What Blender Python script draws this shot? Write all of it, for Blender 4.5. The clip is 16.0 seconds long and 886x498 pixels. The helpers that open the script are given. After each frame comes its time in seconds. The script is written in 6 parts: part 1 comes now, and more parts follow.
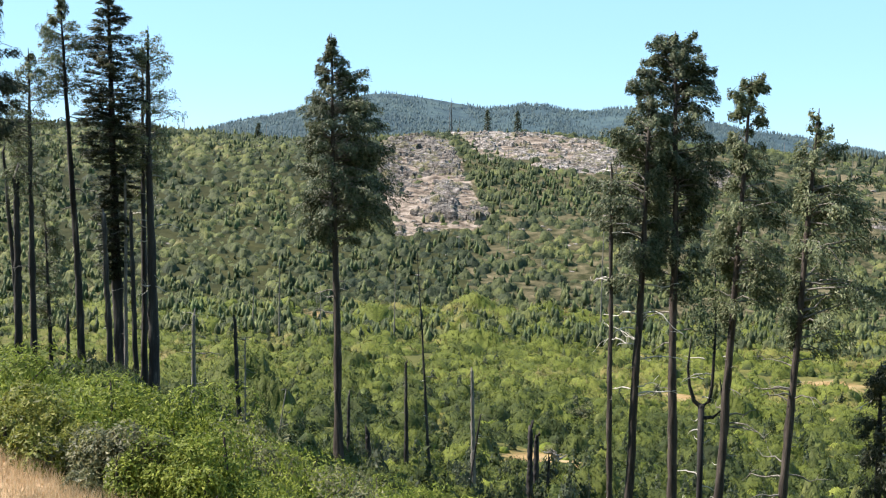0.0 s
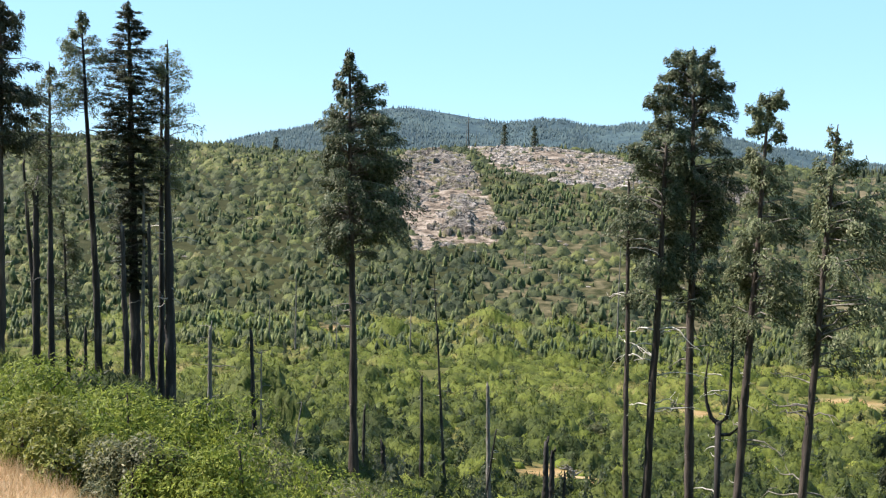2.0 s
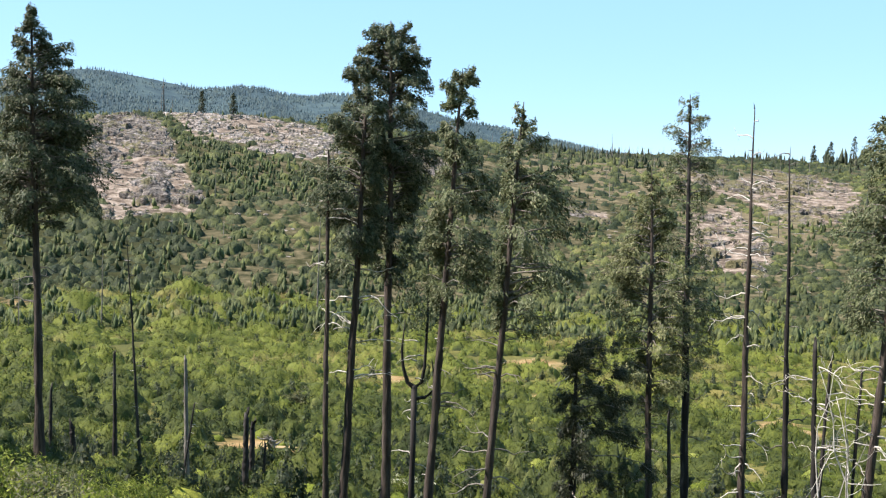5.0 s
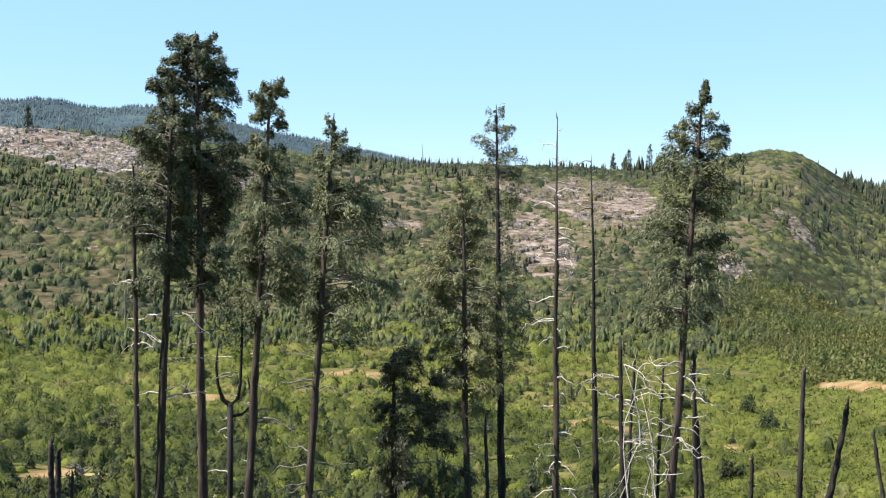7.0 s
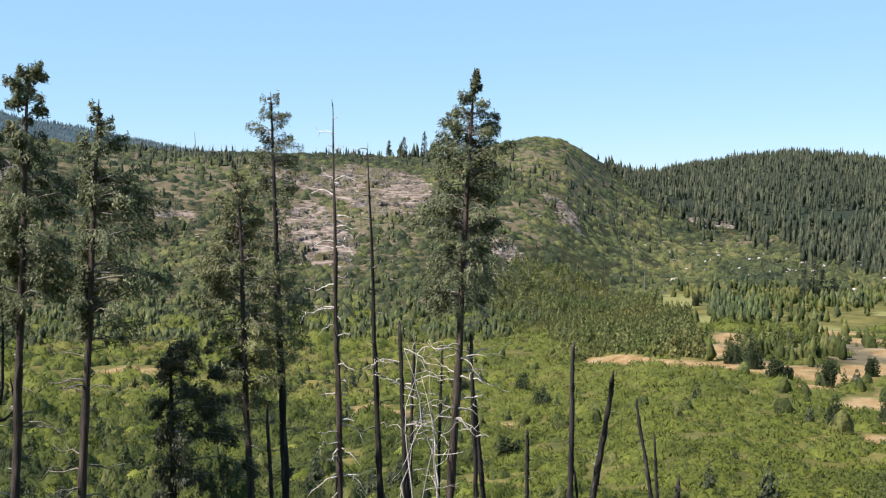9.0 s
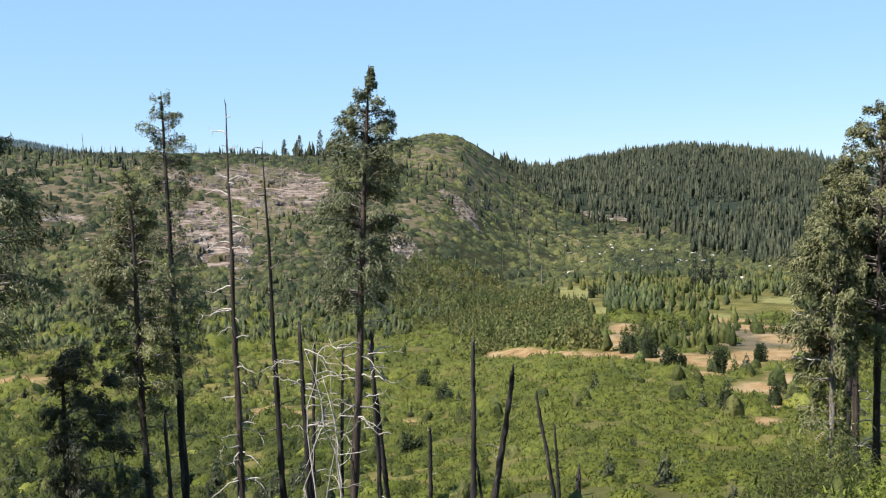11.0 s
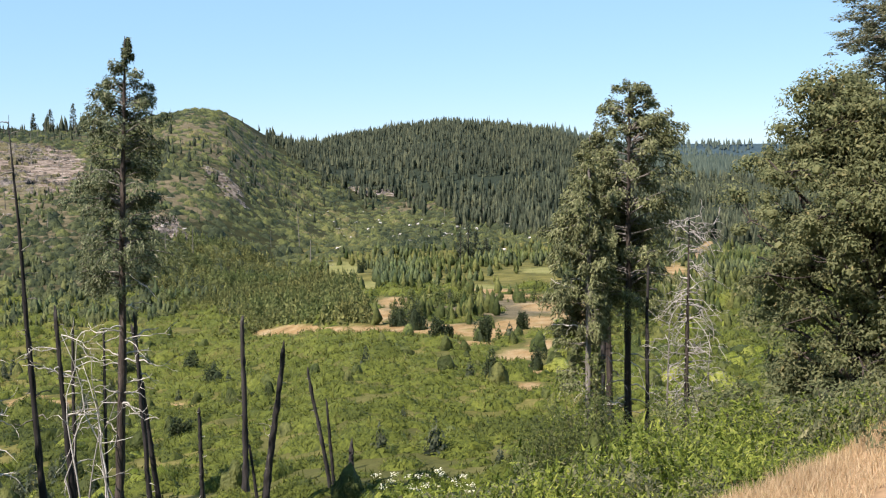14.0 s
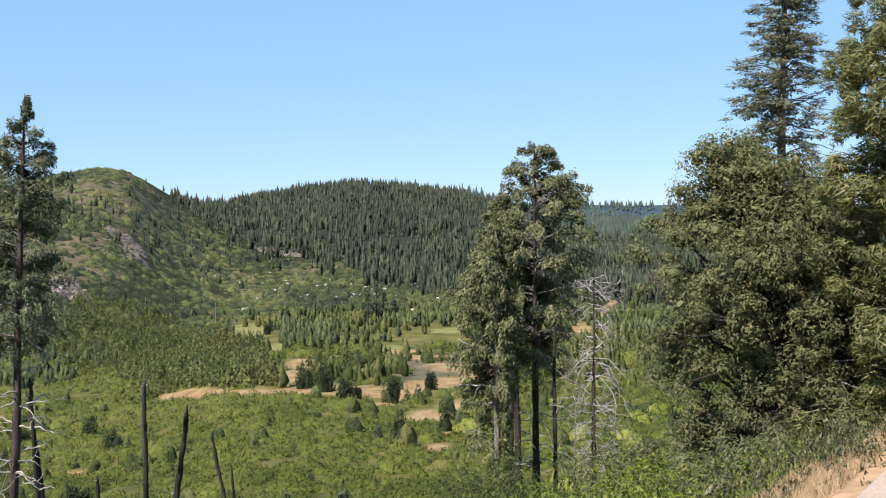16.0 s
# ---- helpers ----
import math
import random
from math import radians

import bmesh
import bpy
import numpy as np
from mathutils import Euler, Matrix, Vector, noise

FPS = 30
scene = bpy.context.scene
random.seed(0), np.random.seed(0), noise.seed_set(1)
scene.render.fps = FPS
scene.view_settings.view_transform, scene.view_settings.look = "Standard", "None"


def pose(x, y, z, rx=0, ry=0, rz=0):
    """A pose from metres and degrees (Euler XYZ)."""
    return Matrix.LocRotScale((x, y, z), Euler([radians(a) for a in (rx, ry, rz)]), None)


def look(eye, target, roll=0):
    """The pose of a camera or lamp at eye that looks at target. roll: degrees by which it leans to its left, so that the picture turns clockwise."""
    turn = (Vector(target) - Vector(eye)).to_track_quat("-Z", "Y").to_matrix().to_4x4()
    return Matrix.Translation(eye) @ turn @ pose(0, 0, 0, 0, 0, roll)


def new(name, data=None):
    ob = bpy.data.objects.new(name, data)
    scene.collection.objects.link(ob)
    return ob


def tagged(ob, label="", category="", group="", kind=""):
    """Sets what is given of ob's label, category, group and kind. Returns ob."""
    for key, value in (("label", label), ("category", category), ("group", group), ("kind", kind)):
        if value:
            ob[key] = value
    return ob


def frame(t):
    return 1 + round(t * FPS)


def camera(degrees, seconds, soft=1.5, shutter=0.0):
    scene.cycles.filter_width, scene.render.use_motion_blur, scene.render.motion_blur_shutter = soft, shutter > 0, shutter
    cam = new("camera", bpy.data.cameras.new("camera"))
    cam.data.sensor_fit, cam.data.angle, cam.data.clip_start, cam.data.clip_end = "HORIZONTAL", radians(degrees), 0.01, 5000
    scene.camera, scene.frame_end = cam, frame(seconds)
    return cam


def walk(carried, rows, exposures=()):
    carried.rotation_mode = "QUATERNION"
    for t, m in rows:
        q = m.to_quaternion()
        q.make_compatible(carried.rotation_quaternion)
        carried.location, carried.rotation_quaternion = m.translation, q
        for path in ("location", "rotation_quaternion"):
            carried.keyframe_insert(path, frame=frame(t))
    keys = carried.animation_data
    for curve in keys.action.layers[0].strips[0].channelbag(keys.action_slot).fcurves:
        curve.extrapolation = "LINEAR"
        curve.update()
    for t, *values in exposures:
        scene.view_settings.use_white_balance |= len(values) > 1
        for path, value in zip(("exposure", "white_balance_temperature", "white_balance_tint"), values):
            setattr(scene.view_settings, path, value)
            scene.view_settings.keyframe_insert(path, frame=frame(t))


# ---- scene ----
# ---- the camera: it stands at the roadside and turns to the right ----
EYE = 1.7
cam = camera(45.52, 16.0, soft=1.2)
TURNS = [(0, -0.01, -3.06, 1.03), (0.5, 0.04, -2.79, 1.03), (1, -0.02, -2.62, 1.02), (1.5, -0.17, -2.45, 1.05), (2, -0.92, -2.30, 1.31), (2.5, -0.09, -2.44, 1.76), (3, 2.89, -2.98, 1.96), (3.5, 6.05, -3.01, 2.51), (4, 11.97, -2.98, 2.54), (4.2, 12.55, -3.12, 2.37), (6.3, 22.99, -3.57, 1.61), (6.5, 24.09, -3.50, 1.40), (7, 25.35, -2.61, 0.92), (7.5, 27.06, -2.60, 0.63), (8, 32.02, -2.53, 0.30), (8.5, 34.72, -2.95, 0.06), (8.7, 36.08, -3.05, 0.23), (10.8, 41.03, -3.39, -0.81), (11, 42.85, -3.33, -0.79), (11.5, 46.38, -4.06, -1.26), (12, 48.85, -4.33, -1.07), (12.5, 51.18, -4.39, -0.89), (13, 52.47, -4.51, -0.71), (13.5, 53.94, -4.55, -0.81), (14, 55.36, -4.84, -1.05), (14.5, 57.42, -5.26, -1.17), (15, 59.96, -4.77, -1.15), (15.5, 59.68, -3.18, -1.03), (16, 60.41, -1.65, -0.95)]


def aim(a, e, roll):
    """The pose at the viewpoint that looks at azimuth a (degrees, right of +y) and elevation e."""
    away = Vector((math.sin(radians(a)) * math.cos(radians(e)), math.cos(radians(a)) * math.cos(radians(e)), math.sin(radians(e))))
    return look((0, 0, EYE), Vector((0, 0, EYE)) + away * 100, roll)


walk(cam, [(t, aim(a, e, roll)) for t, a, e, roll in TURNS], exposures=[(0, 1.52, 6590, 16.5), (4, 1.47, 6590, 17.5), (7, 1.36, 6590, 20.5), (8.5, 1.13, 6490, 22), (11, 1.1, 6490, 21.5), (13.5, 1.13, 6590, 21.5), (15, 1.16, 6690, 21), (16, 1.0, 6340, 21)])

# ---- sky and sun ----
SUN_AZ, SUN_EL = -78.0, 50.0
world = bpy.data.worlds.new("sky")
scene.world = world
world.use_nodes = True
wn = world.node_tree.nodes
sky = wn.new("ShaderNodeTexSky")
sky.sky_type, sky.sun_disc = "NISHITA", False
sky.sun_elevation, sky.sun_rotation = radians(SUN_EL), radians(SUN_AZ)
sky.altitude, sky.air_density, sky.dust_density, sky.ozone_density = 900, 0.9, 0.0, 3.0
haze = wn.new("ShaderNodeMix")  # the thin even haze of a summer noon
haze.data_type = "RGBA"
haze.inputs["Factor"].default_value, haze.inputs["B"].default_value = 0.6, (2.5, 5.3, 7.3, 1)
world.node_tree.links.new(sky.outputs[0], haze.inputs["A"])
world.node_tree.links.new(haze.outputs["Result"], wn["Background"].inputs[0])
wn["Background"].inputs[1].default_value = 0.07
sun = new("sun", bpy.data.lights.new("sun", "SUN"))
sun.data.energy, sun.data.angle, sun.data.color = 5.0, radians(0.53), (1.0, 0.95, 0.86)
sun.matrix_world = look((300 * math.sin(radians(SUN_AZ)), 300 * math.cos(radians(SUN_AZ)), 300 * math.tan(radians(SUN_EL))), (0, 0, 0))

# ---- materials ----
def node_mat(name):
    m = bpy.data.materials.new(name)
    m.use_nodes = True
    n = m.node_tree.nodes
    n.clear()
    return m, n, m.node_tree.links, n.new("ShaderNodeOutputMaterial")


def ramp(n, stops):
    r = n.new("ShaderNodeValToRGB")
    el = r.color_ramp.elements
    while len(el) < len(stops):
        el.new(0.5)
    for e, (p, c) in zip(el, stops):
        e.position, e.color = p, (*c, 1)
    return r


def noise_tex(n, l, scale, detail=4.0, rough=0.55, stretch=None, source="Object"):
    co = n.new("ShaderNodeTexCoord")
    t = n.new("ShaderNodeTexNoise")
    t.inputs["Scale"].default_value, t.inputs["Detail"].default_value, t.inputs["Roughness"].default_value = scale, detail, rough
    if stretch:
        mp = n.new("ShaderNodeMapping")
        mp.inputs["Scale"].default_value = stretch
        l.new(co.outputs[source], mp.inputs["Vector"])
        l.new(mp.outputs[0], t.inputs["Vector"])
    else:
        l.new(co.outputs[source], t.inputs["Vector"])
    return t


def blend(n, l, fac, a, b, mode="MIX"):
    m = n.new("ShaderNodeMix")
    m.data_type, m.blend_type = "RGBA", mode
    for socket, v in ((m.inputs["Factor"], fac), (m.inputs["A"], a), (m.inputs["B"], b)):
        if isinstance(v, (int, float)):
            socket.default_value = v
        elif isinstance(v, tuple):
            socket.default_value = (*v, 1)
        else:
            l.new(v, socket)
    return m.outputs["Result"]


def leaf_mat(name, stops, patch=((0.85, 0.85, 0.85), (1.15, 1.15, 1.1)), glow=0.4, scale=0.09, rough=0.5, gloss=0.25, grain=0.0, hue=0.0):
    """Foliage: colour by the single leaf or sprig and by broad patches, light passes through in part."""
    m, n, l, out = node_mat(name)
    geo = n.new("ShaderNodeNewGeometry")
    col = ramp(n, stops)
    l.new(geo.outputs["Random Per Island"], col.inputs[0])
    t = noise_tex(n, l, scale, 3)
    r = ramp(n, [(0.3, patch[0]), (0.7, patch[1])])
    l.new(t.outputs["Fac"], r.inputs[0])
    c = blend(n, l, 1.0, col.outputs[0], r.outputs[0], "MULTIPLY")
    if hue:
        t3 = noise_tex(n, l, hue, 4, 0.6)
        r3 = ramp(n, [(0.33, (0.82, 0.95, 0.9)), (0.5, (1.0, 1.0, 1.0)), (0.68, (1.1, 1.02, 0.95))])
        l.new(t3.outputs["Fac"], r3.inputs[0])
        c = blend(n, l, 1.0, c, r3.outputs[0], "MULTIPLY")
    if grain:
        t2 = noise_tex(n, l, grain, 3, 0.75)
        r2 = ramp(n, [(0.34, (0.55, 0.58, 0.62)), (0.66, (1.3, 1.25, 1.18))])
        l.new(t2.outputs["Fac"], r2.inputs[0])
        c = blend(n, l, 1.0, c, r2.outputs[0], "MULTIPLY")
        relief = n.new("ShaderNodeBump")
        relief.inputs["Strength"].default_value, relief.inputs["Distance"].default_value = 1.0, 0.45 / grain
        l.new(t2.outputs["Fac"], relief.inputs["Height"])
    d, tr, mx = n.new("ShaderNodeBsdfPrincipled"), n.new("ShaderNodeBsdfTranslucent"), n.new("ShaderNodeMixShader")
    d.inputs["Roughness"].default_value = rough
    d.inputs["Specular IOR Level"].default_value = gloss
    if grain:
        l.new(relief.outputs[0], d.inputs["Normal"])
    l.new(c, d.inputs["Base Color"])
    l.new(c, tr.inputs["Color"])
    mx.inputs[0].default_value = glow
    l.new(d.outputs[0], mx.inputs[1])
    l.new(tr.outputs[0], mx.inputs[2])
    l.new(mx.outputs[0], out.inputs[0])
    return m


def solid_mat(name, stops, scale, stretch=None, rough=0.85, bump=0.4, bump_scale=None, fine=None, dist=0.05):
    """Bark, stone, wood: two scales of colour and relief."""
    m, n, l, out = node_mat(name)
    t = noise_tex(n, l, scale, 6, 0.6, stretch)
    r = ramp(n, stops)
    l.new(t.outputs["Fac"], r.inputs[0])
    t2 = noise_tex(n, l, bump_scale or scale * 5, 5, 0.65, stretch)
    r2 = ramp(n, fine or [(0.3, (0.7, 0.7, 0.7)), (0.7, (1.2, 1.2, 1.2))])
    l.new(t2.outputs["Fac"], r2.inputs[0])
    c = blend(n, l, 1.0, r.outputs[0], r2.outputs[0], "MULTIPLY")
    info = n.new("ShaderNodeObjectInfo")
    v = n.new("ShaderNodeMapRange")
    v.inputs["To Min"].default_value, v.inputs["To Max"].default_value = 0.8, 1.2
    l.new(info.outputs["Random"], v.inputs[0])
    c = blend(n, l, 1.0, c, v.outputs[0], "MULTIPLY")
    b = n.new("ShaderNodeBump")
    b.inputs["Strength"].default_value, b.inputs["Distance"].default_value = bump, dist
    l.new(t2.outputs["Fac"], b.inputs["Height"])
    d = n.new("ShaderNodeBsdfPrincipled")
    d.inputs["Roughness"].default_value, d.inputs["Specular IOR Level"].default_value = rough, 0.25
    l.new(c, d.inputs["Base Color"])
    l.new(b.outputs[0], d.inputs["Normal"])
    l.new(d.outputs[0], out.inputs[0])
    return m


CEDAR = leaf_mat("cedar_foliage", [(0, (0.0388, 0.0524, 0.0262)), (0.5, (0.0935, 0.114, 0.057)), (0.85, (0.171, 0.187, 0.1)), (1, (0.251, 0.251, 0.155))], gloss=0.12, glow=0.32, scale=0.5)
CEDAR_DARK = leaf_mat("dark_cedar_foliage", [(0, (0.026, 0.038, 0.02)), (0.5, (0.062, 0.08, 0.041)), (0.85, (0.122, 0.138, 0.075)), (1, (0.2, 0.198, 0.126))], gloss=0.15, glow=0.25, scale=0.5)
CEDAR_PALE = leaf_mat("pale_cedar_foliage", [(0, (0.055, 0.064, 0.029)), (0.5, (0.13, 0.143, 0.063)), (0.85, (0.195, 0.205, 0.1)), (1, (0.28, 0.28, 0.16))], gloss=0.12, glow=0.3, scale=0.5)
FIR = leaf_mat("fir_foliage", [(0, (0.019, 0.026, 0.015)), (0.6, (0.043, 0.052, 0.029)), (1, (0.086, 0.085, 0.047))])
FIR_GREEN = leaf_mat("dark_bush_foliage", [(0, (0.02, 0.03, 0.015)), (0.6, (0.04, 0.056, 0.026)), (1, (0.07, 0.088, 0.036))], gloss=0.1)
PINE = leaf_mat("pine_foliage", [(0, (0.08, 0.094, 0.03)), (0.6, (0.16, 0.172, 0.058)), (1, (0.27, 0.255, 0.11))], scale=0.5)
OAK = leaf_mat("oak_foliage", [(0, (0.105, 0.12, 0.0583)), (0.5, (0.148, 0.163, 0.076)), (0.95, (0.206, 0.212, 0.106)), (1, (0.287, 0.243, 0.115))], gloss=0.08, rough=0.55, glow=0.5, scale=0.6)
WILLOW = leaf_mat("bright_shrub_foliage", [(0, (0.0616, 0.0874, 0.0157)), (0.6, (0.168, 0.211, 0.037)), (1, (0.28, 0.308, 0.0784))], gloss=0.08, patch=((0.7, 0.75, 0.7), (1.2, 1.15, 1.0)), scale=0.2, grain=7.0)
MANZANITA = leaf_mat("yellow_green_shrub_foliage", [(0, (0.05, 0.06, 0.012)), (0.6, (0.135, 0.15, 0.026)), (1, (0.24, 0.235, 0.055))], scale=0.3, gloss=0.12)
OLIVE = leaf_mat("olive_shrub_foliage", [(0, (0.0633, 0.0713, 0.0345)), (0.6, (0.129, 0.136, 0.0633)), (1, (0.23, 0.218, 0.109))], scale=0.2, grain=7.0)
YOUNG = leaf_mat("young_pine_foliage", [(0, (0.0472, 0.0661, 0.0224)), (0.5, (0.0944, 0.116, 0.0389)), (1, (0.159, 0.172, 0.059))], scale=0.012, grain=1.0, hue=0.03, gloss=0.08)
STAND = leaf_mat("young_stand_foliage", [(0, (0.0732, 0.092, 0.0354)), (0.5, (0.136, 0.153, 0.0566)), (1, (0.212, 0.218, 0.085))], scale=0.05, grain=1.0, hue=0.03, gloss=0.08)
FOREST = leaf_mat("forest_foliage", [(0, (0.044, 0.059, 0.041)), (0.6, (0.078, 0.095, 0.063)), (1, (0.122, 0.136, 0.082))], scale=0.006, grain=0.35, gloss=0.06)
# far trees tinted pale blue: the haze of distance put into their colour
HAZED_FARWOOD = leaf_mat("haze_tinted_far_foliage", [(0, (0.066, 0.106, 0.128)), (0.6, (0.088, 0.132, 0.148)), (1, (0.12, 0.165, 0.165))], scale=0.003, glow=0.45, gloss=0.05)
FIR_PALE = leaf_mat("pale_fir_foliage", [(0, (0.085, 0.096, 0.055)), (0.6, (0.17, 0.18, 0.105)), (1, (0.28, 0.28, 0.18))], gloss=0.12, scale=0.5)
HILL_PINE = leaf_mat("hill_pine_foliage", [(0, (0.04, 0.055, 0.028)), (0.5, (0.075, 0.095, 0.044)), (1, (0.125, 0.145, 0.06))], scale=0.012, grain=0.9, hue=0.03, gloss=0.08, glow=0.2)
# ridge trees lightened in the base colour to stand in for haze
HAZE_FOREST = leaf_mat("haze_tinted_ridge_foliage", [(0, (0.052, 0.076, 0.062)), (0.6, (0.07, 0.096, 0.076)), (1, (0.09, 0.118, 0.088))], scale=0.003)
STRAW = leaf_mat("dry_grass", [(0, (0.295, 0.198, 0.102)), (0.5, (0.405, 0.29, 0.163)), (1, (0.495, 0.388, 0.24))], glow=0.3, scale=0.8)
FLOWER = leaf_mat("pale_flowers", [(0, (0.6, 0.58, 0.40)), (1, (0.75, 0.73, 0.6))])
BARK = solid_mat("brown_bark", [(0.32, (0.0176, 0.0144, 0.012)), (0.5, (0.044, 0.0344, 0.028)), (0.68, (0.084, 0.0672, 0.0552)), (0.78, (0.144, 0.124, 0.104))], 1.6, (3, 3, 0.35), bump=1.0)
CHAR = solid_mat("charred_bark", [(0.3, (0.01, 0.009, 0.009)), (0.55, (0.03, 0.027, 0.025)), (0.66, (0.085, 0.076, 0.067)), (0.76, (0.19, 0.17, 0.15))], 0.9, (3, 3, 0.3), bump=0.7)
GREYWOOD = solid_mat("weathered_dead_wood", [(0.3, (0.075, 0.066, 0.058)), (0.55, (0.16, 0.145, 0.125)), (0.75, (0.30, 0.28, 0.25))], 2.0, (3, 3, 0.4), bump=0.5)
WHITEWOOD = solid_mat("bleached_dead_wood", [(0.3, (0.24, 0.225, 0.2)), (0.7, (0.52, 0.49, 0.445))], 2.0, (3, 3, 0.4), bump=0.4)
SILVERWOOD = solid_mat("silvery_dead_wood", [(0.3, (0.17, 0.155, 0.14)), (0.6, (0.31, 0.29, 0.26)), (0.8, (0.5, 0.47, 0.43))], 1.2, (2, 2, 0.5), bump=0.4)
GRANITE = solid_mat("granite", [(0.25, (0.09, 0.074, 0.062)), (0.5, (0.19, 0.162, 0.138)), (0.75, (0.33, 0.29, 0.255))], 0.12, (1, 1, 2.2), bump=0.9, bump_scale=0.9, dist=0.4)
PALE_BOULDER = solid_mat("pale_boulder", [(0.3, (0.3, 0.28, 0.255)), (0.7, (0.55, 0.525, 0.49))], 0.5, bump=0.6, bump_scale=2.0, dist=0.2)
ASPHALT = solid_mat("worn_asphalt", [(0.3, (0.37, 0.28, 0.205)), (0.7, (0.48, 0.38, 0.29))], 0.7, bump=0.5, bump_scale=60, dist=0.006)


def ground_mat():
    m, n, l, out = node_mat("ground")
    def attr(name):
        a = n.new("ShaderNodeAttribute")
        a.attribute_name = name
        return a.outputs["Fac"]
    def mask(name, tex, lo, hi):
        add = n.new("ShaderNodeMath")
        add.operation = "ADD"
        l.new(attr(name), add.inputs[0])
        sub = n.new("ShaderNodeMath")
        sub.operation, sub.inputs[1].default_value = "MULTIPLY_ADD", 0.9
        sub.inputs[2].default_value = -0.45
        l.new(tex.outputs["Fac"], sub.inputs[0])
        l.new(sub.outputs[0], add.inputs[1])
        mr = n.new("ShaderNodeMapRange")
        mr.inputs["From Min"].default_value, mr.inputs["From Max"].default_value = lo, hi
        l.new(add.outputs[0], mr.inputs[0])
        return mr.outputs[0]
    big, mid, fine = noise_tex(n, l, 0.02, 5), noise_tex(n, l, 0.16, 6, 0.65), noise_tex(n, l, 2.2, 5, 0.7)
    fine2 = noise_tex(n, l, 0.45, 6, 0.75)
    ledge = noise_tex(n, l, 0.17, 8, 0.72, (1, 1, 1.4))
    g1 = ramp(n, [(0.3, (0.055, 0.056, 0.017)), (0.5, (0.092, 0.088, 0.026)), (0.64, (0.13, 0.115, 0.04)), (0.78, (0.185, 0.15, 0.07))])
    l.new(mid.outputs["Fac"], g1.inputs[0])
    g2 = ramp(n, [(0.35, (0.75, 0.8, 0.8)), (0.65, (1.2, 1.15, 1.0))])
    l.new(big.outputs["Fac"], g2.inputs[0])
    c = blend(n, l, 1.0, g1.outputs[0], g2.outputs[0], "MULTIPLY")
    # slope ground darkened in colour for the shade and dead brush between bushes
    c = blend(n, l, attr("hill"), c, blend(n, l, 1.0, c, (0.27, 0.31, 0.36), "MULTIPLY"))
    dry = ramp(n, [(0.3, (0.05, 0.045, 0.026)), (0.7, (0.15, 0.122, 0.072))])
    l.new(mid.outputs["Fac"], dry.inputs[0])
    c = blend(n, l, mask("dry", mid, 0.35, 0.65), c, dry.outputs[0])
    lawn = ramp(n, [(0.3, (0.11, 0.12, 0.035)), (0.7, (0.19, 0.178, 0.068))])
    l.new(mid.outputs["Fac"], lawn.inputs[0])
    c = blend(n, l, mask("grass", mid, 0.35, 0.65), c, lawn.outputs[0])
    soil = ramp(n, [(0.3, (0.1, 0.075, 0.034)), (0.45, (0.22, 0.14, 0.06)), (0.6, (0.262, 0.194, 0.102)), (0.75, (0.295, 0.245, 0.155))])
    l.new(mid.outputs["Fac"], soil.inputs[0])
    c = blend(n, l, mask("dirt", fine2, 0.36, 0.62), c, soil.outputs[0])
    stone = ramp(n, [(0.36, (0.035, 0.028, 0.022)), (0.45, (0.095, 0.073, 0.055)), (0.52, (0.17, 0.134, 0.105)), (0.62, (0.275, 0.228, 0.185))])
    l.new(ledge.outputs["Fac"], stone.inputs[0])
    c = blend(n, l, mask("rock", ledge, 0.40, 0.56), c, stone.outputs[0])
    # ground of the closed forest, much darker than the open ground
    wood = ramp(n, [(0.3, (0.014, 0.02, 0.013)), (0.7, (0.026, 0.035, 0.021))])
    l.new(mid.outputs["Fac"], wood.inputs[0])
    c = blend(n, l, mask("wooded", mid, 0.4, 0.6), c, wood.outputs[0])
    # mountain ground blued like its trees, haze mixed into the colour
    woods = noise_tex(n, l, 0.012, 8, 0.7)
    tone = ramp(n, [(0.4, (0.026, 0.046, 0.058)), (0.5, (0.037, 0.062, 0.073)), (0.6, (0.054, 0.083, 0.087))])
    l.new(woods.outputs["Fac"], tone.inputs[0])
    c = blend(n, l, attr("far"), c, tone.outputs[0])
    straw = ramp(n, [(0.3, (0.24, 0.15, 0.08)), (0.7, (0.37, 0.25, 0.145))])
    l.new(fine.outputs["Fac"], straw.inputs[0])
    c = blend(n, l, mask("straw", fine, 0.4, 0.6), c, straw.outputs[0])
    f2 = ramp(n, [(0.3, (0.72, 0.72, 0.72)), (0.7, (1.22, 1.22, 1.22))])
    l.new(fine.outputs["Fac"], f2.inputs[0])
    c = blend(n, l, 1.0, c, f2.outputs[0], "MULTIPLY")
    b = n.new("ShaderNodeBump")
    b.inputs["Strength"].default_value, b.inputs["Distance"].default_value = 0.7, 0.8
    l.new(mid.outputs["Fac"], b.inputs["Height"])
    d = n.new("ShaderNodeBsdfPrincipled")
    d.inputs["Roughness"].default_value, d.inputs["Specular IOR Level"].default_value = 0.95, 0.1
    l.new(c, d.inputs["Base Color"])
    l.new(b.outputs[0], d.inputs["Normal"])
    l.new(d.outputs[0], out.inputs[0])
    return m


EARTH = ground_mat()


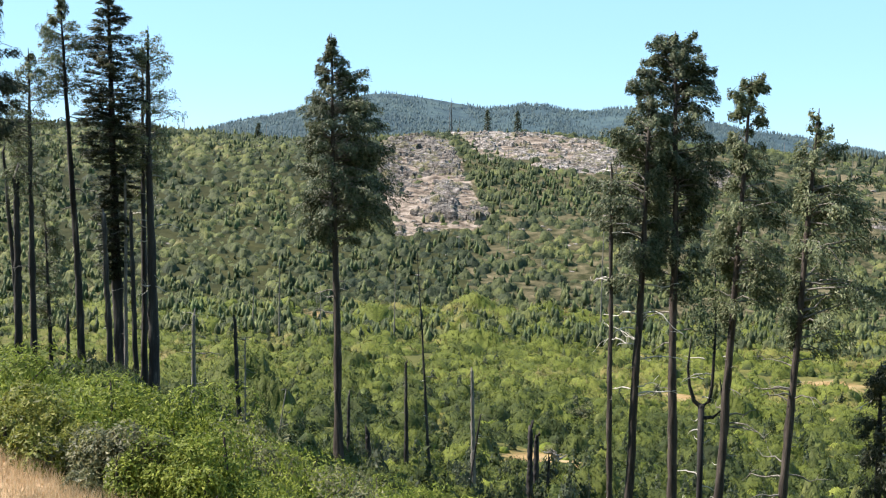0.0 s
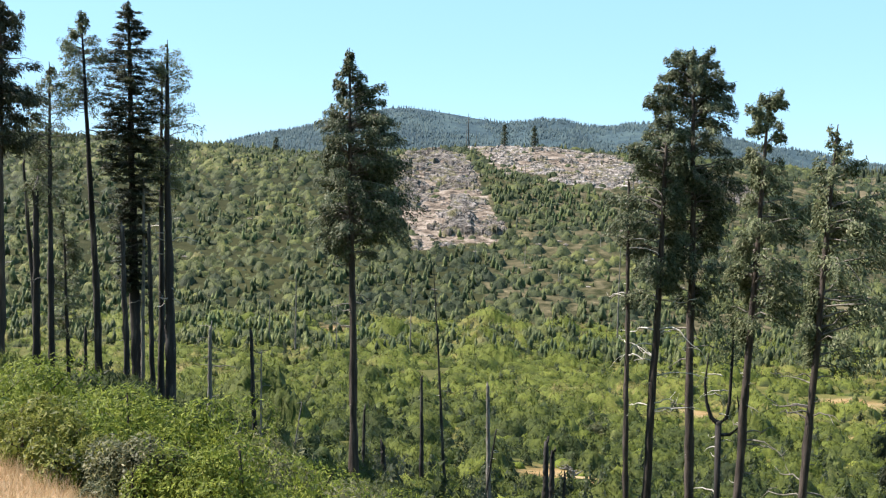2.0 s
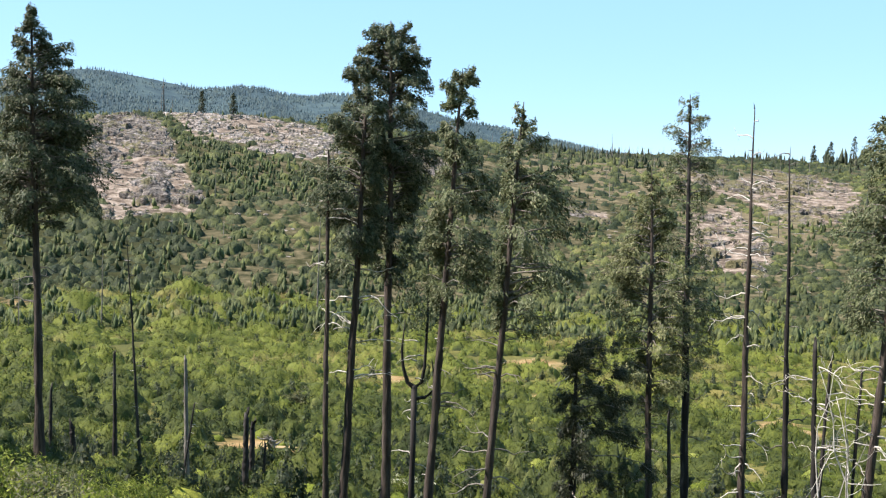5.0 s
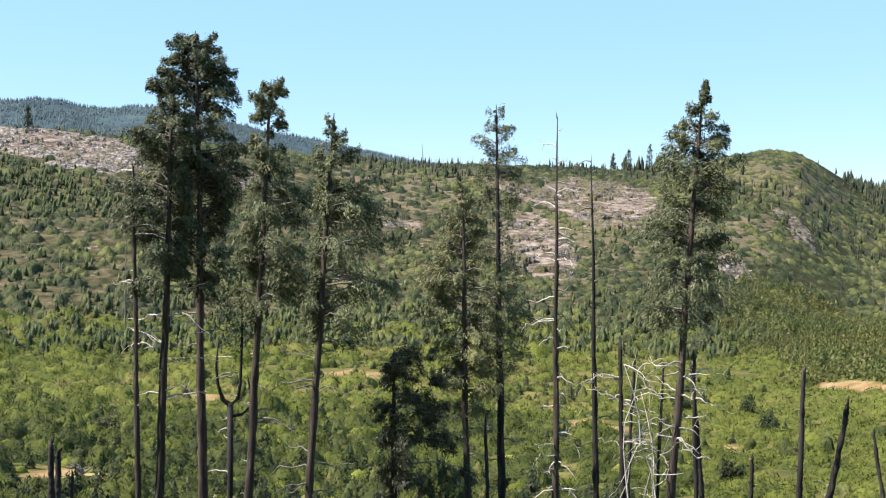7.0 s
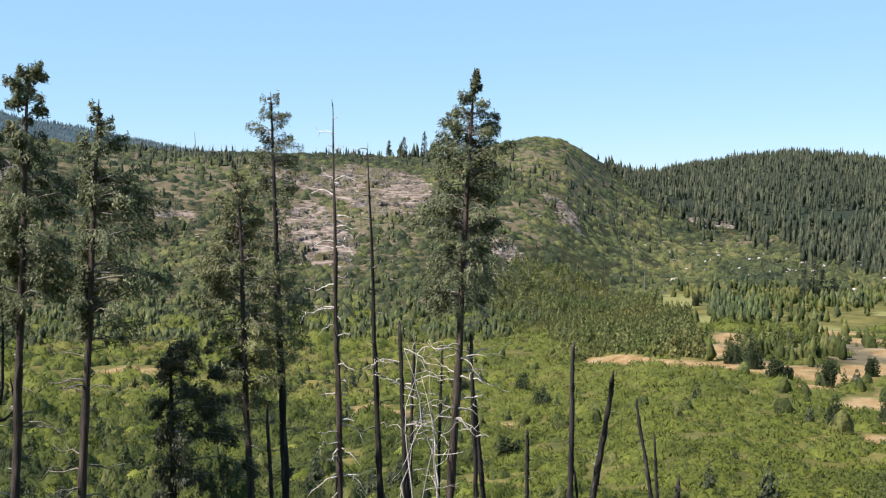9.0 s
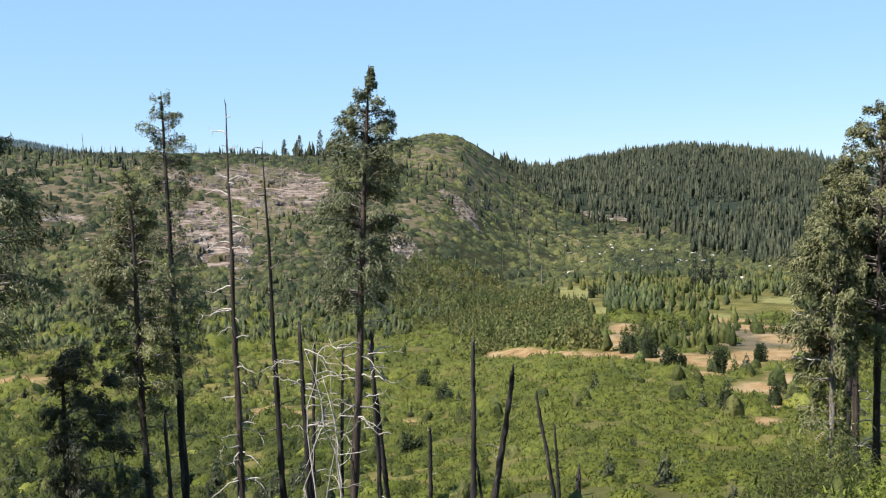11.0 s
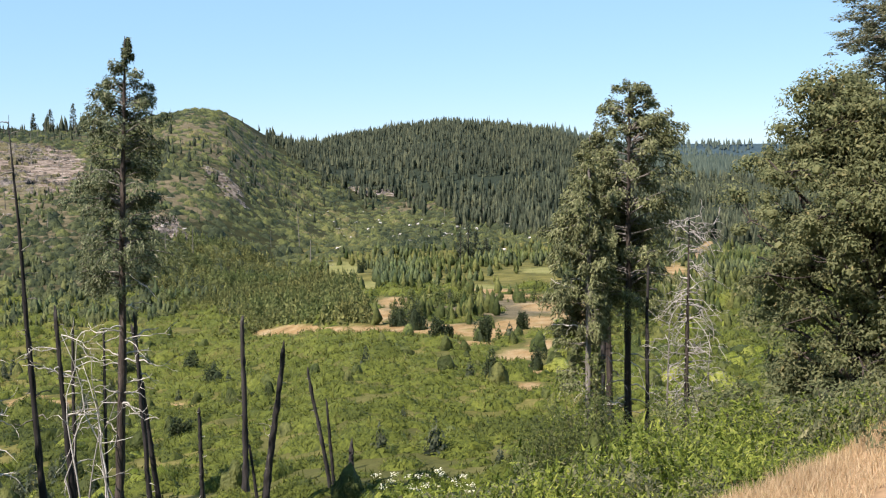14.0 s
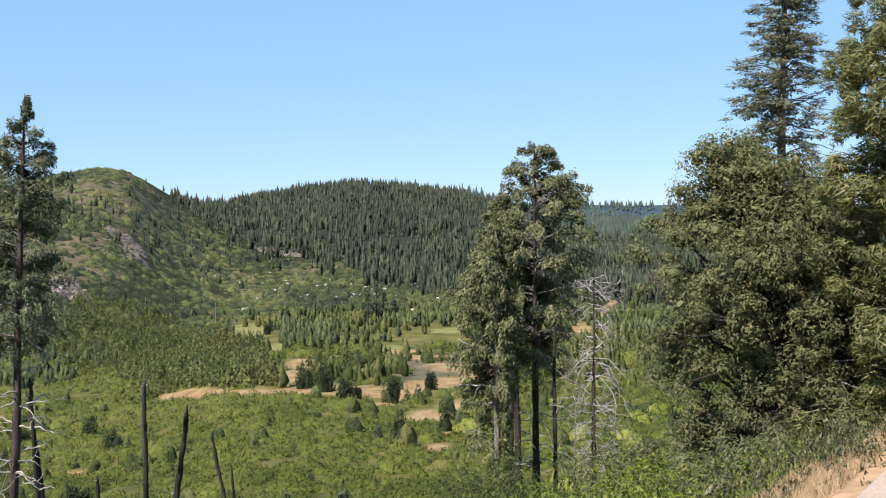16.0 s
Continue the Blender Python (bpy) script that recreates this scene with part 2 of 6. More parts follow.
def brush_mat(name, stops, grain, wide, relief=0.5):
    """Closed brush: each plant has a tone of its own, broken up by leaf clumps, with relief of the same clumps."""
    m, n, l, out = node_mat(name)
    tone = n.new("ShaderNodeAttribute")
    tone.attribute_name = "tone"
    t1, t2, t3 = noise_tex(n, l, wide, 4, 0.6), noise_tex(n, l, grain, 4, 0.7), noise_tex(n, l, grain * 3.1, 3, 0.7)
    add = n.new("ShaderNodeMath")
    add.operation, add.inputs[1].default_value = "MULTIPLY_ADD", 0.5
    l.new(t1.outputs["Fac"], add.inputs[0])
    l.new(tone.outputs["Fac"], add.inputs[2])
    sub = n.new("ShaderNodeMath")
    sub.operation, sub.inputs[1].default_value = "SUBTRACT", 0.25
    l.new(add.outputs[0], sub.inputs[0])
    col = ramp(n, stops)
    l.new(sub.outputs[0], col.inputs[0])
    c = col.outputs[0]
    for t, lo, hi in ((t2, (0.62, 0.66, 0.7), (1.3, 1.25, 1.15)), (t3, (0.72, 0.74, 0.76), (1.24, 1.22, 1.16))):
        r = ramp(n, [(0.33, lo), (0.67, hi)])
        l.new(t.outputs["Fac"], r.inputs[0])
        c = blend(n, l, 1.0, c, r.outputs[0], "MULTIPLY")
    geo = n.new("ShaderNodeNewGeometry")
    leaf = ramp(n, [(0, (0.75, 0.78, 0.8)), (1, (1.22, 1.2, 1.1))])
    l.new(geo.outputs["Random Per Island"], leaf.inputs[0])
    c = blend(n, l, 1.0, c, leaf.outputs[0], "MULTIPLY")
    b = n.new("ShaderNodeBump")
    b.inputs["Strength"].default_value, b.inputs["Distance"].default_value = 1.0, relief / grain
    l.new(t2.outputs["Fac"], b.inputs["Height"])
    d, tr, mx = n.new("ShaderNodeBsdfPrincipled"), n.new("ShaderNodeBsdfTranslucent"), n.new("ShaderNodeMixShader")
    d.inputs["Roughness"].default_value, d.inputs["Specular IOR Level"].default_value = 0.65, 0.1
    l.new(c, d.inputs["Base Color"])
    l.new(c, tr.inputs["Color"])
    l.new(b.outputs[0], d.inputs["Normal"])
    mx.inputs[0].default_value = 0.2
    l.new(d.outputs[0], mx.inputs[1])
    l.new(tr.outputs[0], mx.inputs[2])
    l.new(mx.outputs[0], out.inputs[0])
    return m


MEADOW = brush_mat("meadow_brush", [(0.0, (0.0174, 0.0241, 0.0108)), (0.25, (0.0313, 0.043, 0.0135)), (0.5, (0.0574, 0.0714, 0.0162)), (0.65, (0.079, 0.097, 0.019)), (0.8, (0.1, 0.117, 0.025)), (1.0, (0.135, 0.116, 0.0468))], 1.8, 0.06, 0.45)
# hill tones bluer and less saturated than the meadow, distance haze within the colour
SLOPE = brush_mat("slope_brush", [(0.0, (0.022, 0.032, 0.019)), (0.25, (0.044, 0.055, 0.028)), (0.5, (0.077, 0.089, 0.037)), (0.75, (0.115, 0.127, 0.044)), (1.0, (0.16, 0.14, 0.073))], 0.75, 0.02, 0.5)


def outcrop_mat(name, gain, green):
    """Weathered granite with dark cracks and dry grass in its hollows."""
    m, n, l, out = node_mat(name)
    big, mid, fine = noise_tex(n, l, 0.05, 5, 0.6), noise_tex(n, l, 0.3, 7, 0.7, (1, 1, 2.5)), noise_tex(n, l, 1.1, 6, 0.75, (1, 0.6, 2))
    r1 = ramp(n, [(p, tuple(gain * q for q in c)) for p, c in [(0.37, (0.03, 0.027, 0.024)), (0.45, (0.1, 0.09, 0.08)), (0.55, (0.2, 0.18, 0.162)), (0.66, (0.36, 0.33, 0.305))]])
    l.new(mid.outputs["Fac"], r1.inputs[0])
    r2 = ramp(n, [(0.36, (0.42, 0.4, 0.38)), (0.5, (0.95, 0.95, 0.95)), (0.66, (1.2, 1.2, 1.2))])
    l.new(fine.outputs["Fac"], r2.inputs[0])
    c = blend(n, l, 1.0, r1.outputs[0], r2.outputs[0], "MULTIPLY")
    r3 = ramp(n, [(0.35, (0.85, 0.8, 0.76)), (0.65, (1.1, 1.1, 1.12))])
    l.new(big.outputs["Fac"], r3.inputs[0])
    c = blend(n, l, 1.0, c, r3.outputs[0], "MULTIPLY")
    growth = noise_tex(n, l, 0.11, 7, 0.72)
    r4 = ramp(n, [(green, (0, 0, 0)), (green + 0.1, (0.9, 0.9, 0.9))])
    l.new(growth.outputs["Fac"], r4.inputs[0])
    g = ramp(n, [(0.35, (0.06, 0.062, 0.026)), (0.65, (0.17, 0.145, 0.075))])
    l.new(fine.outputs["Fac"], g.inputs[0])
    c = blend(n, l, r4.outputs[0], c, g.outputs[0])
    b = n.new("ShaderNodeBump")
    b.inputs["Strength"].default_value, b.inputs["Distance"].default_value = 1.0, 0.9
    l.new(fine.outputs["Fac"], b.inputs["Height"])
    d = n.new("ShaderNodeBsdfPrincipled")
    d.inputs["Roughness"].default_value, d.inputs["Specular IOR Level"].default_value = 0.9, 0.15
    l.new(c, d.inputs["Base Color"])
    l.new(b.outputs[0], d.inputs["Normal"])
    l.new(d.outputs[0], out.inputs[0])
    return m


PALE_ROCK = outcrop_mat("pale_granite", 1.3, 0.5)
GREY_ROCK = outcrop_mat("rubble_granite", 0.84, 0.5)
BROWN_ROCK = outcrop_mat("weathered_granite", 0.75, 0.44)

# ---- the lie of the land: azimuth a (degrees, to the right of +y) and distance r from the viewpoint ----

def lut(a, *pairs):
    """Smooth table lookup over azimuth."""
    xs, ys = [p[0] for p in pairs], [p[1] for p in pairs]
    return sum(np.interp(np.asarray(a, float) + d, xs, ys) * w for d, w in ((-1.2, 0.25), (0, 0.5), (1.2, 0.25)))


def edge_r(a):
    """Where the flat shoulder of the road ends and the bank falls away."""
    return lut(a, (-180, 60), (-60, 40), (-41, 22), (-30, 11), (-23, 8.1), (-17, 6.4), (-10, 5.7), (5, 5.3), (45, 5.0), (58, 4.5), (67, 5.3), (73, 6.1), (76, 6.8), (80, 8.2), (82.5, 9.3), (84.5, 10.4), (90, 14.5), (100, 40), (180, 60))


def drop60(a):
    return lut(a, (-40, -6), (-23, -9.5), (-15, -11.5), (-6, -15.5), (5, -18.5), (20, -19.5), (60, -19.2), (70, -17), (82, -14.5), (100, -10))


def foot_r(a):
    return lut(a, (-40, 300), (40, 305), (46, 420), (50, 620), (62, 640), (68, 560), (90, 520))


def foot_z(a):
    return lut(a, (-40, -38), (-23, -39), (0, -42.5), (20, -43.5), (35, -42), (48, -46), (68, -47), (90, -46))


def ridge_r(a):
    return lut(a, (-40, 700), (10, 720), (24, 900), (38, 960), (44, 980), (47, 1250), (51, 1500), (62, 1550), (66, 2300), (71, 3000), (90, 3000))


def ridge_el(a):
    return lut(a, (-40, 2.6), (-23, 2.85), (-14, 2.95), (-8, 2.85), (0, 3.25), (5, 3.25), (8, 2.95), (14, 2.5), (21, 2.05), (28, 2.05), (33, 1.8), (37, 1.75), (39.5, 2.4), (42.2, 2.9), (44, 2.65), (46.5, 0.9), (49, 0.9), (52, 1.45), (56, 1.75), (60, 1.45), (63, 0.8), (66.5, -0.4), (72, -0.45), (90, 0.0))


def mountain_el(a):
    return lut(a, (-30, 1.5), (-16, 2.2), (-12.3, 3.2), (-11.1, 3.65), (-8.1, 4.2), (-6, 4.7), (-3.9, 5.4), (-2.5, 5.4), (-0.3, 4.95), (1.9, 4.55), (3.2, 4.55), (4.2, 4.95), (5.6, 4.9), (6.5, 4.4), (7.6, 4.4), (9.1, 4.7), (12, 4.4), (15, 3.8), (19, 3.0), (23, 2.2), (28, 1.6), (40, 1.0), (90, 0.3))


def tan_el(e):
    return np.tan(np.radians(e))


def ground_polar(a, r):
    """Height of the ground, in metres; the road at the viewpoint is at 0."""
    a, r = np.asarray(a, float), np.asarray(r, float)
    re, zf, rf, rr = edge_r(a), foot_z(a), foot_r(a), ridge_r(a)
    r60 = np.maximum(60, re + 12)
    z60, zr = r60 * tan_el(drop60(a)), rr * tan_el(ridge_el(a))
    z = np.where(r < re, -0.02 * r * 0 - EYE - 0.12 * np.clip(r - re + 3, 0, 3) ** 2 / 6, 0)
    z_edge = -EYE - 0.18
    s = np.clip((r - re) / (r60 - re), 0, 1)
    near = z_edge + (z60 - z_edge) * s ** 0.93
    s = np.clip((r - r60) / np.maximum(rf - r60, 1), 0, 1)
    valley = z60 + (zf - z60) * (1 - (1 - s) ** 2.3)
    s = np.clip((r - rf) / (rr - rf), 0, 1)
    hill = zf + (zr - zf) * (0.25 * s + 0.75 * s * s * (3 - 2 * s)) ** 1.0
    s = np.clip((r - rr) / 700, 0, 1)
    behind = zr - 55 * s * s * (3 - 2 * s) * (rr < 2000)
    s = np.clip((r - rr - 500) / np.maximum(3600 - rr - 500, 1), 0, 1)
    zm = 3600 * tan_el(mountain_el(a))
    behind = behind + (zm - behind) * s * s
    behind = np.where(r > 3600, zm - (r - 3600) * 0.06, behind)
    z = np.where(r < re, z, np.where(r < r60, near, np.where(r < rf, valley, np.where(r < rr, hill, behind))))
    # the bank that rises behind the road, out of sight
    back = np.clip((np.abs(a - 25) - 95) / 30, 0, 1)
    z = z * (1 - back) + back * (-EYE + np.clip(r - 9, 0, 400) * 0.3)
    return z + EYE


def bumps(x, y, r):
    """Rolling unevenness that grows with distance."""
    k = np.clip((r - 30) / 250, 0, 1)
    w = np.sin(x / 31 + 1.3) * np.cos(y / 27 - 0.4) + 0.6 * np.sin(x / 13.7 - y / 17.1) + 0.35 * np.cos(x / 7.3 + y / 6.1 + 2)
    far = np.clip((r - 350) / 300, 0, 1) * (np.sin(x / 83 + y / 140) + 0.7 * np.cos(x / 52 - y / 47 + 1))
    m = np.clip((r - 50) / 40, 0, 1) * np.clip((330 - r) / 40, 0, 1)
    mound = np.sin(x / 1.9 + 1.1 * np.sin(y / 4.3)) * np.sin(y / 2.3 + 1.3 * np.sin(x / 3.7)) + 0.8 * np.sin(x / 4.1 - y / 5.2 + 2 * np.sin(y / 9))
    return 0.55 * k * w + 2.2 * far + 0.2 * m * mound


def ground(x, y):
    x, y = np.asarray(x, float), np.asarray(y, float)
    r = np.hypot(x, y)
    return ground_polar(np.degrees(np.arctan2(x, y)), r) + bumps(x, y, r)


def at(a, r):
    """The point of the ground at azimuth a and distance r."""
    x, y = r * math.sin(radians(a)), r * math.cos(radians(a))
    return x, y, float(ground(x, y))


# ---- mesh tools ----


def mesh_np(name, verts, tris, mats, index=None, smooth=False):
    """A mesh from arrays of corners and triangles."""
    me = bpy.data.meshes.new(name)
    verts, tris = np.asarray(verts, np.float32), np.asarray(tris, np.int32)
    me.vertices.add(len(verts))
    me.vertices.foreach_set("co", verts.ravel())
    me.loops.add(tris.size)
    me.loops.foreach_set("vertex_index", tris.ravel())
    me.polygons.add(len(tris))
    me.polygons.foreach_set("loop_start", np.arange(0, tris.size, tris.shape[1], dtype=np.int32))
    for m in mats if isinstance(mats, (list, tuple)) else [mats]:
        me.materials.append(m)
    if index is not None:
        me.polygons.foreach_set("material_index", np.asarray(index, np.int32))
    me.polygons.foreach_set("use_smooth", np.full(len(tris), smooth, bool))
    me.update(calc_edges=True)
    return me


def part(name, mesh, parent, label="", kind=""):
    ob = new(name, mesh)
    ob.parent = parent
    return tagged(ob, label, "", "", kind)


def thing(name, label, category, group="", kind="", place=(0, 0, 0)):
    ob = new(name)
    ob.location = place
    ob.empty_display_size = 0.3
    return tagged(ob, label, category, group, kind)


class Heap:
    """Corners and triangles gathered for one mesh."""
    def __init__(self):
        self.v, self.f, self.n = [], [], 0

    def add(self, v, f):
        self.v.append(np.asarray(v, float))
        self.f.append(np.asarray(f, int) + self.n)
        self.n += len(v)
        return self

    def mesh(self, name, mat, smooth=False):
        return mesh_np(name, np.concatenate(self.v), np.concatenate(self.f), mat, None, smooth)


def unit(v):
    return v / np.maximum(np.linalg.norm(v, axis=-1, keepdims=True), 1e-9)


def tube(points, radii, sides=6, cap=True):
    """A tapered tube along points."""
    p, r = np.asarray(points, float), np.asarray(radii, float)
    d = unit(np.gradient(p, axis=0))
    ref = np.where(np.abs(d[:, 2:3]) > 0.9, [[1.0, 0, 0]], [[0, 0, 1.0]])
    u = unit(np.cross(d, ref))
    w = np.cross(d, u)
    t = np.arange(sides) * 2 * np.pi / sides
    ring = p[:, None] + r[:, None, None] * (np.cos(t)[None, :, None] * u[:, None] + np.sin(t)[None, :, None] * w[:, None])
    v, f, n = ring.reshape(-1, 3), [], len(p)
    i = np.arange(n - 1)[:, None] * sides
    j = np.arange(sides)[None]
    k = (j + 1) % sides
    f = np.concatenate([np.stack([i + j, i + k, i + sides + k], -1).reshape(-1, 3), np.stack([i + j, i + sides + k, i + sides + j], -1).reshape(-1, 3)])
    if cap:
        v = np.concatenate([v, p[-1:] + d[-1:] * r[-1] * 0.6])
        top = (n - 1) * sides + np.arange(sides)
        f = np.concatenate([f, np.stack([top, np.roll(top, -1), np.full(sides, len(v) - 1)], -1)])
    return v, f


def sprig_axes(n, rng, aim_dir, spread, face, loose):
    """Directions along and across n leaves; with face given they lie like shingles on a surface with that outward way."""
    d = rng.normal(size=(n, 3)) * spread
    if aim_dir is not None:
        d = d + aim_dir
    if face is None:
        d = unit(d)
        return d, unit(np.cross(d, rng.normal(size=(n, 3))))
    out = unit(unit(np.asarray(face, float)) + rng.normal(size=(n, 3)) * loose)
    d = unit(d - (d * out).sum(-1, keepdims=True) * out)
    return d, np.cross(out, d)


def leaves(centres, size, rng, aim_dir=None, spread=1.0, slim=0.45, face=None, loose=0.45):
    """Kite-shaped leaves or sprigs of two triangles at the centres, turned at random about aim_dir."""
    c = np.asarray(centres, float)
    n = len(c)
    s = np.broadcast_to(np.asarray(size, float), (n,)) * rng.uniform(0.6, 1.35, n)
    d, side = sprig_axes(n, rng, aim_dir, spread, face, loose)
    a, b = d * s[:, None] * 0.5, side * s[:, None] * slim * 0.5
    bend = np.cross(d, side) * s[:, None] * 0.12
    v = np.stack([c - a, c + b + bend, c + a, c - b + bend], 1).reshape(-1, 3)
    q = np.arange(n)[:, None] * 4
    return v, np.concatenate([q + [[0, 1, 2]], q + [[0, 2, 3]]], 1).reshape(-1, 3)


def tri_leaves(centres, size, rng, aim_dir=None, spread=1.0, slim=0.8, face=None, loose=0.45):
    """Sprigs of one triangle each, for what stands far off."""
    c = np.asarray(centres, float)
    n = len(c)
    s = np.broadcast_to(np.asarray(size, float), (n,)) * rng.uniform(0.6, 1.4, n)
    d, side = sprig_axes(n, rng, aim_dir, spread, face, loose)
    v = np.stack([c - side * s[:, None] * slim * 0.5 - d * s[:, None] * 0.4, c + side * s[:, None] * slim * 0.5 - d * s[:, None] * 0.4, c + d * s[:, None] * 0.6], 1).reshape(-1, 3)
    return v, np.arange(3 * n).reshape(-1, 3)


def stamp(templates, pos, scale, spin, rng, squash=None):
    """Many copies of small templates joined into one pair of arrays."""
    pick = rng.integers(0, len(templates), len(pos))
    vs, fs, base = [], [], 0
    for k, (tv, tf) in enumerate(templates):
        idx = np.where(pick == k)[0]
        if not len(idx):
            continue
        c, s = np.cos(spin[idx])[:, None], np.sin(spin[idx])[:, None]
        x, y, z = tv[None, :, 0], tv[None, :, 1], tv[None, :, 2]
        sc = scale[idx][:, None]
        sz = sc if squash is None else sc * squash[idx][:, None]
        v = np.stack([(c * x - s * y) * sc + pos[idx, 0:1], (s * x + c * y) * sc + pos[idx, 1:2], z * sz + pos[idx, 2:3]], -1)
        f = tf[None] + (np.arange(len(idx)) * len(tv))[:, None, None] + base
        vs.append(v.reshape(-1, 3))
        fs.append(f.reshape(-1, 3))
        base += len(idx) * len(tv)
    return np.concatenate(vs), np.concatenate(fs)


def lobes(n, rng, count=6, flat=0.8):
    """Points in the outer layer of a lumpy mound of radius about 1, with their outward ways."""
    cen = rng.normal(size=(count, 3)) * [0.42, 0.42, 0.22] + [0, 0, 0.45]
    rad = rng.uniform(0.3, 0.55, count)
    k = rng.integers(0, count, n)
    d = unit(rng.normal(size=(n, 3)))
    p = cen[k] + d * (rad[k] * rng.uniform(0.65, 1.05, n) ** 0.6)[:, None]
    p[:, 2] = np.abs(p[:, 2]) * flat
    return p, d


def dome_template(seed, rings=(5, 8), jit=0.2, fuzz=0, size=0.3, flat=0.85, slim=0.45, rise=1.4, heart=1.0, deep=0.0):
    """A lumpy closed mound of leaves, about one metre in radius, with loose sprigs on it if wanted."""
    rng = np.random.default_rng(seed)
    ph = rng.uniform(0, 6.28, 4)
    v, f, rows = [np.array([[0, 0, flat * rng.uniform(0.85, 1.2)]])], [], [[0]]
    n = 1
    for k, m in enumerate(rings):
        e = (1 - (k + 1) / len(rings)) * 0.5 * np.pi * 0.92
        t = 2 * np.pi * (np.arange(m) + rng.uniform(0, 0.8)) / m
        w = (1 + 0.25 * np.sin(2 * t + ph[0]) + 0.15 * np.sin(3 * t + ph[1] + 2 * e)) * (1 + rng.normal(size=m) * jit * 0.6)
        v.append(np.stack([np.cos(t) * np.cos(e) * w, np.sin(t) * np.cos(e) * w, flat * np.sin(e) * (1 + rng.normal(size=m) * jit) - (0.12 if k == len(rings) - 1 else 0)], -1))
        row, up = list(range(n, n + m)), rows[-1]
        if len(up) == 1:
            f += [[0, row[i], row[(i + 1) % m]] for i in range(m)]
        else:
            i = j = 0
            while i < len(up) or j < m:
                if j < m and (i >= len(up) or j / m <= i / len(up)):
                    f.append([up[i % len(up)], row[j % m], row[(j + 1) % m]])
                    j += 1
                else:
                    f.append([up[i % len(up)], row[j % m], up[(i + 1) % len(up)]])
                    i += 1
        rows.append(row)
        n += m
    v, f = np.concatenate(v), np.array(f)
    if fuzz:
        tri = f[rng.integers(0, len(f), fuzz)]
        b = rng.dirichlet((1, 1, 1), fuzz)
        p = (v[tri] * b[..., None]).sum(1)
        out = unit(p * [1, 1, 1.2])
        lv, lf = tri_leaves(p * (1 - deep * rng.random((fuzz, 1)) ** 1.5) + out * size * 0.2, size, rng, np.array([0, 0, rise]) + out * 0.5, 0.5, slim, out + [0, 0, 0.25], 0.2 + deep * 0.6)
        v, f = np.concatenate([v * heart, lv]), np.concatenate([f, lf + len(v)])
    return v, f


def shoots(base, tall, count, size, rng, slim=0.16):
    """Leafy shoots: count leaves along each upright stem."""
    n = len(base)
    d = unit(rng.normal(size=(n, 3)) * [0.25, 0.25, 0.05] + [0, 0, 1])
    s = rng.uniform(0.15, 1.0, (n, count)) ** 0.7
    t = rng.uniform(0, 2 * np.pi, (n, count))
    out = np.stack([np.cos(t), np.sin(t), 0 * t], -1)
    c = base[:, None] + d[:, None] * (s * tall[:, None])[..., None] + out * (0.02 + 0.16 * rng.random((n, count)) * np.minimum(tall, 1.2)[:, None] * (1.15 - s))[..., None]
    return tri_leaves(c.reshape(-1, 3), size, rng, (out * 0.35 + [0, 0, 1.1]).reshape(-1, 3), 0.3, slim, (out + [0, 0, 0.5]).reshape(-1, 3), 0.4)


def cone_template(seed, n, size, wide=0.2, gap=0.04):
    """A fuzzy young conifer of unit height, sprigs hanging outward on an uneven cone."""
    rng = np.random.default_rng(seed)
    h = gap + (0.96 - gap) * (1 - np.sqrt(rng.random(n)))
    t = rng.uniform(0, 2 * np.pi, n)
    w = wide * (1 - h) ** 0.8 * rng.uniform(0.45, 1.1, n) * (1 + 0.25 * np.sin(2 * t + seed)) + 0.01
    out = np.stack([np.cos(t), np.sin(t), 0 * t], -1)
    v, f = tri_leaves(out * w[:, None] + [0, 0, 1] * h[:, None], size * (0.6 + 0.7 * (1 - h)), rng, out * 0.35 + [0, 0, 0.8], 0.4, 0.6, out + [0, 0, 0.45], 0.3)
    tip, tf = tri_leaves([[0, 0, 0.88], [0, 0, 0.92]], size * 0.8, rng, np.array([0, 0, 3.0]), 0.2, 0.3)
    return np.concatenate([v, tip]), np.concatenate([f, tf + len(v)])


def rock_template(seed, fine=2):
    """A worn angular boulder, about one metre across, from a lumpy ball."""
    rng = np.random.default_rng(seed)
    bm = bmesh.new()
    bmesh.ops.create_icosphere(bm, subdivisions=fine, radius=0.5)
    v = np.array([q.co[:] for q in bm.verts])
    f = np.array([[q.index for q in p.verts] for p in bm.faces])
    bm.free()
    for _ in range(6):
        nrm, d = unit(rng.normal(size=3)), rng.uniform(0.26, 0.42)
        over = np.maximum(v @ nrm - d, 0)
        v = v - over[:, None] * nrm
    v += rng.normal(size=v.shape) * 0.012
    v[:, 2] *= rng.uniform(0.55, 0.9)
    return v, f


# ---- the ground, one sheet to the horizon ----
def blob(a, r, spots):
    """1 inside flat patches (azimuth, distance, half widths), fading outward."""
    best = np.zeros(np.broadcast(a, r).shape)
    for sa, sr, wa, wr in spots:
        q = ((a - sa) / wa) ** 2 + ((r - sr) / wr) ** 2
        best = np.maximum(best, np.exp(-q * 0.7))
    return best


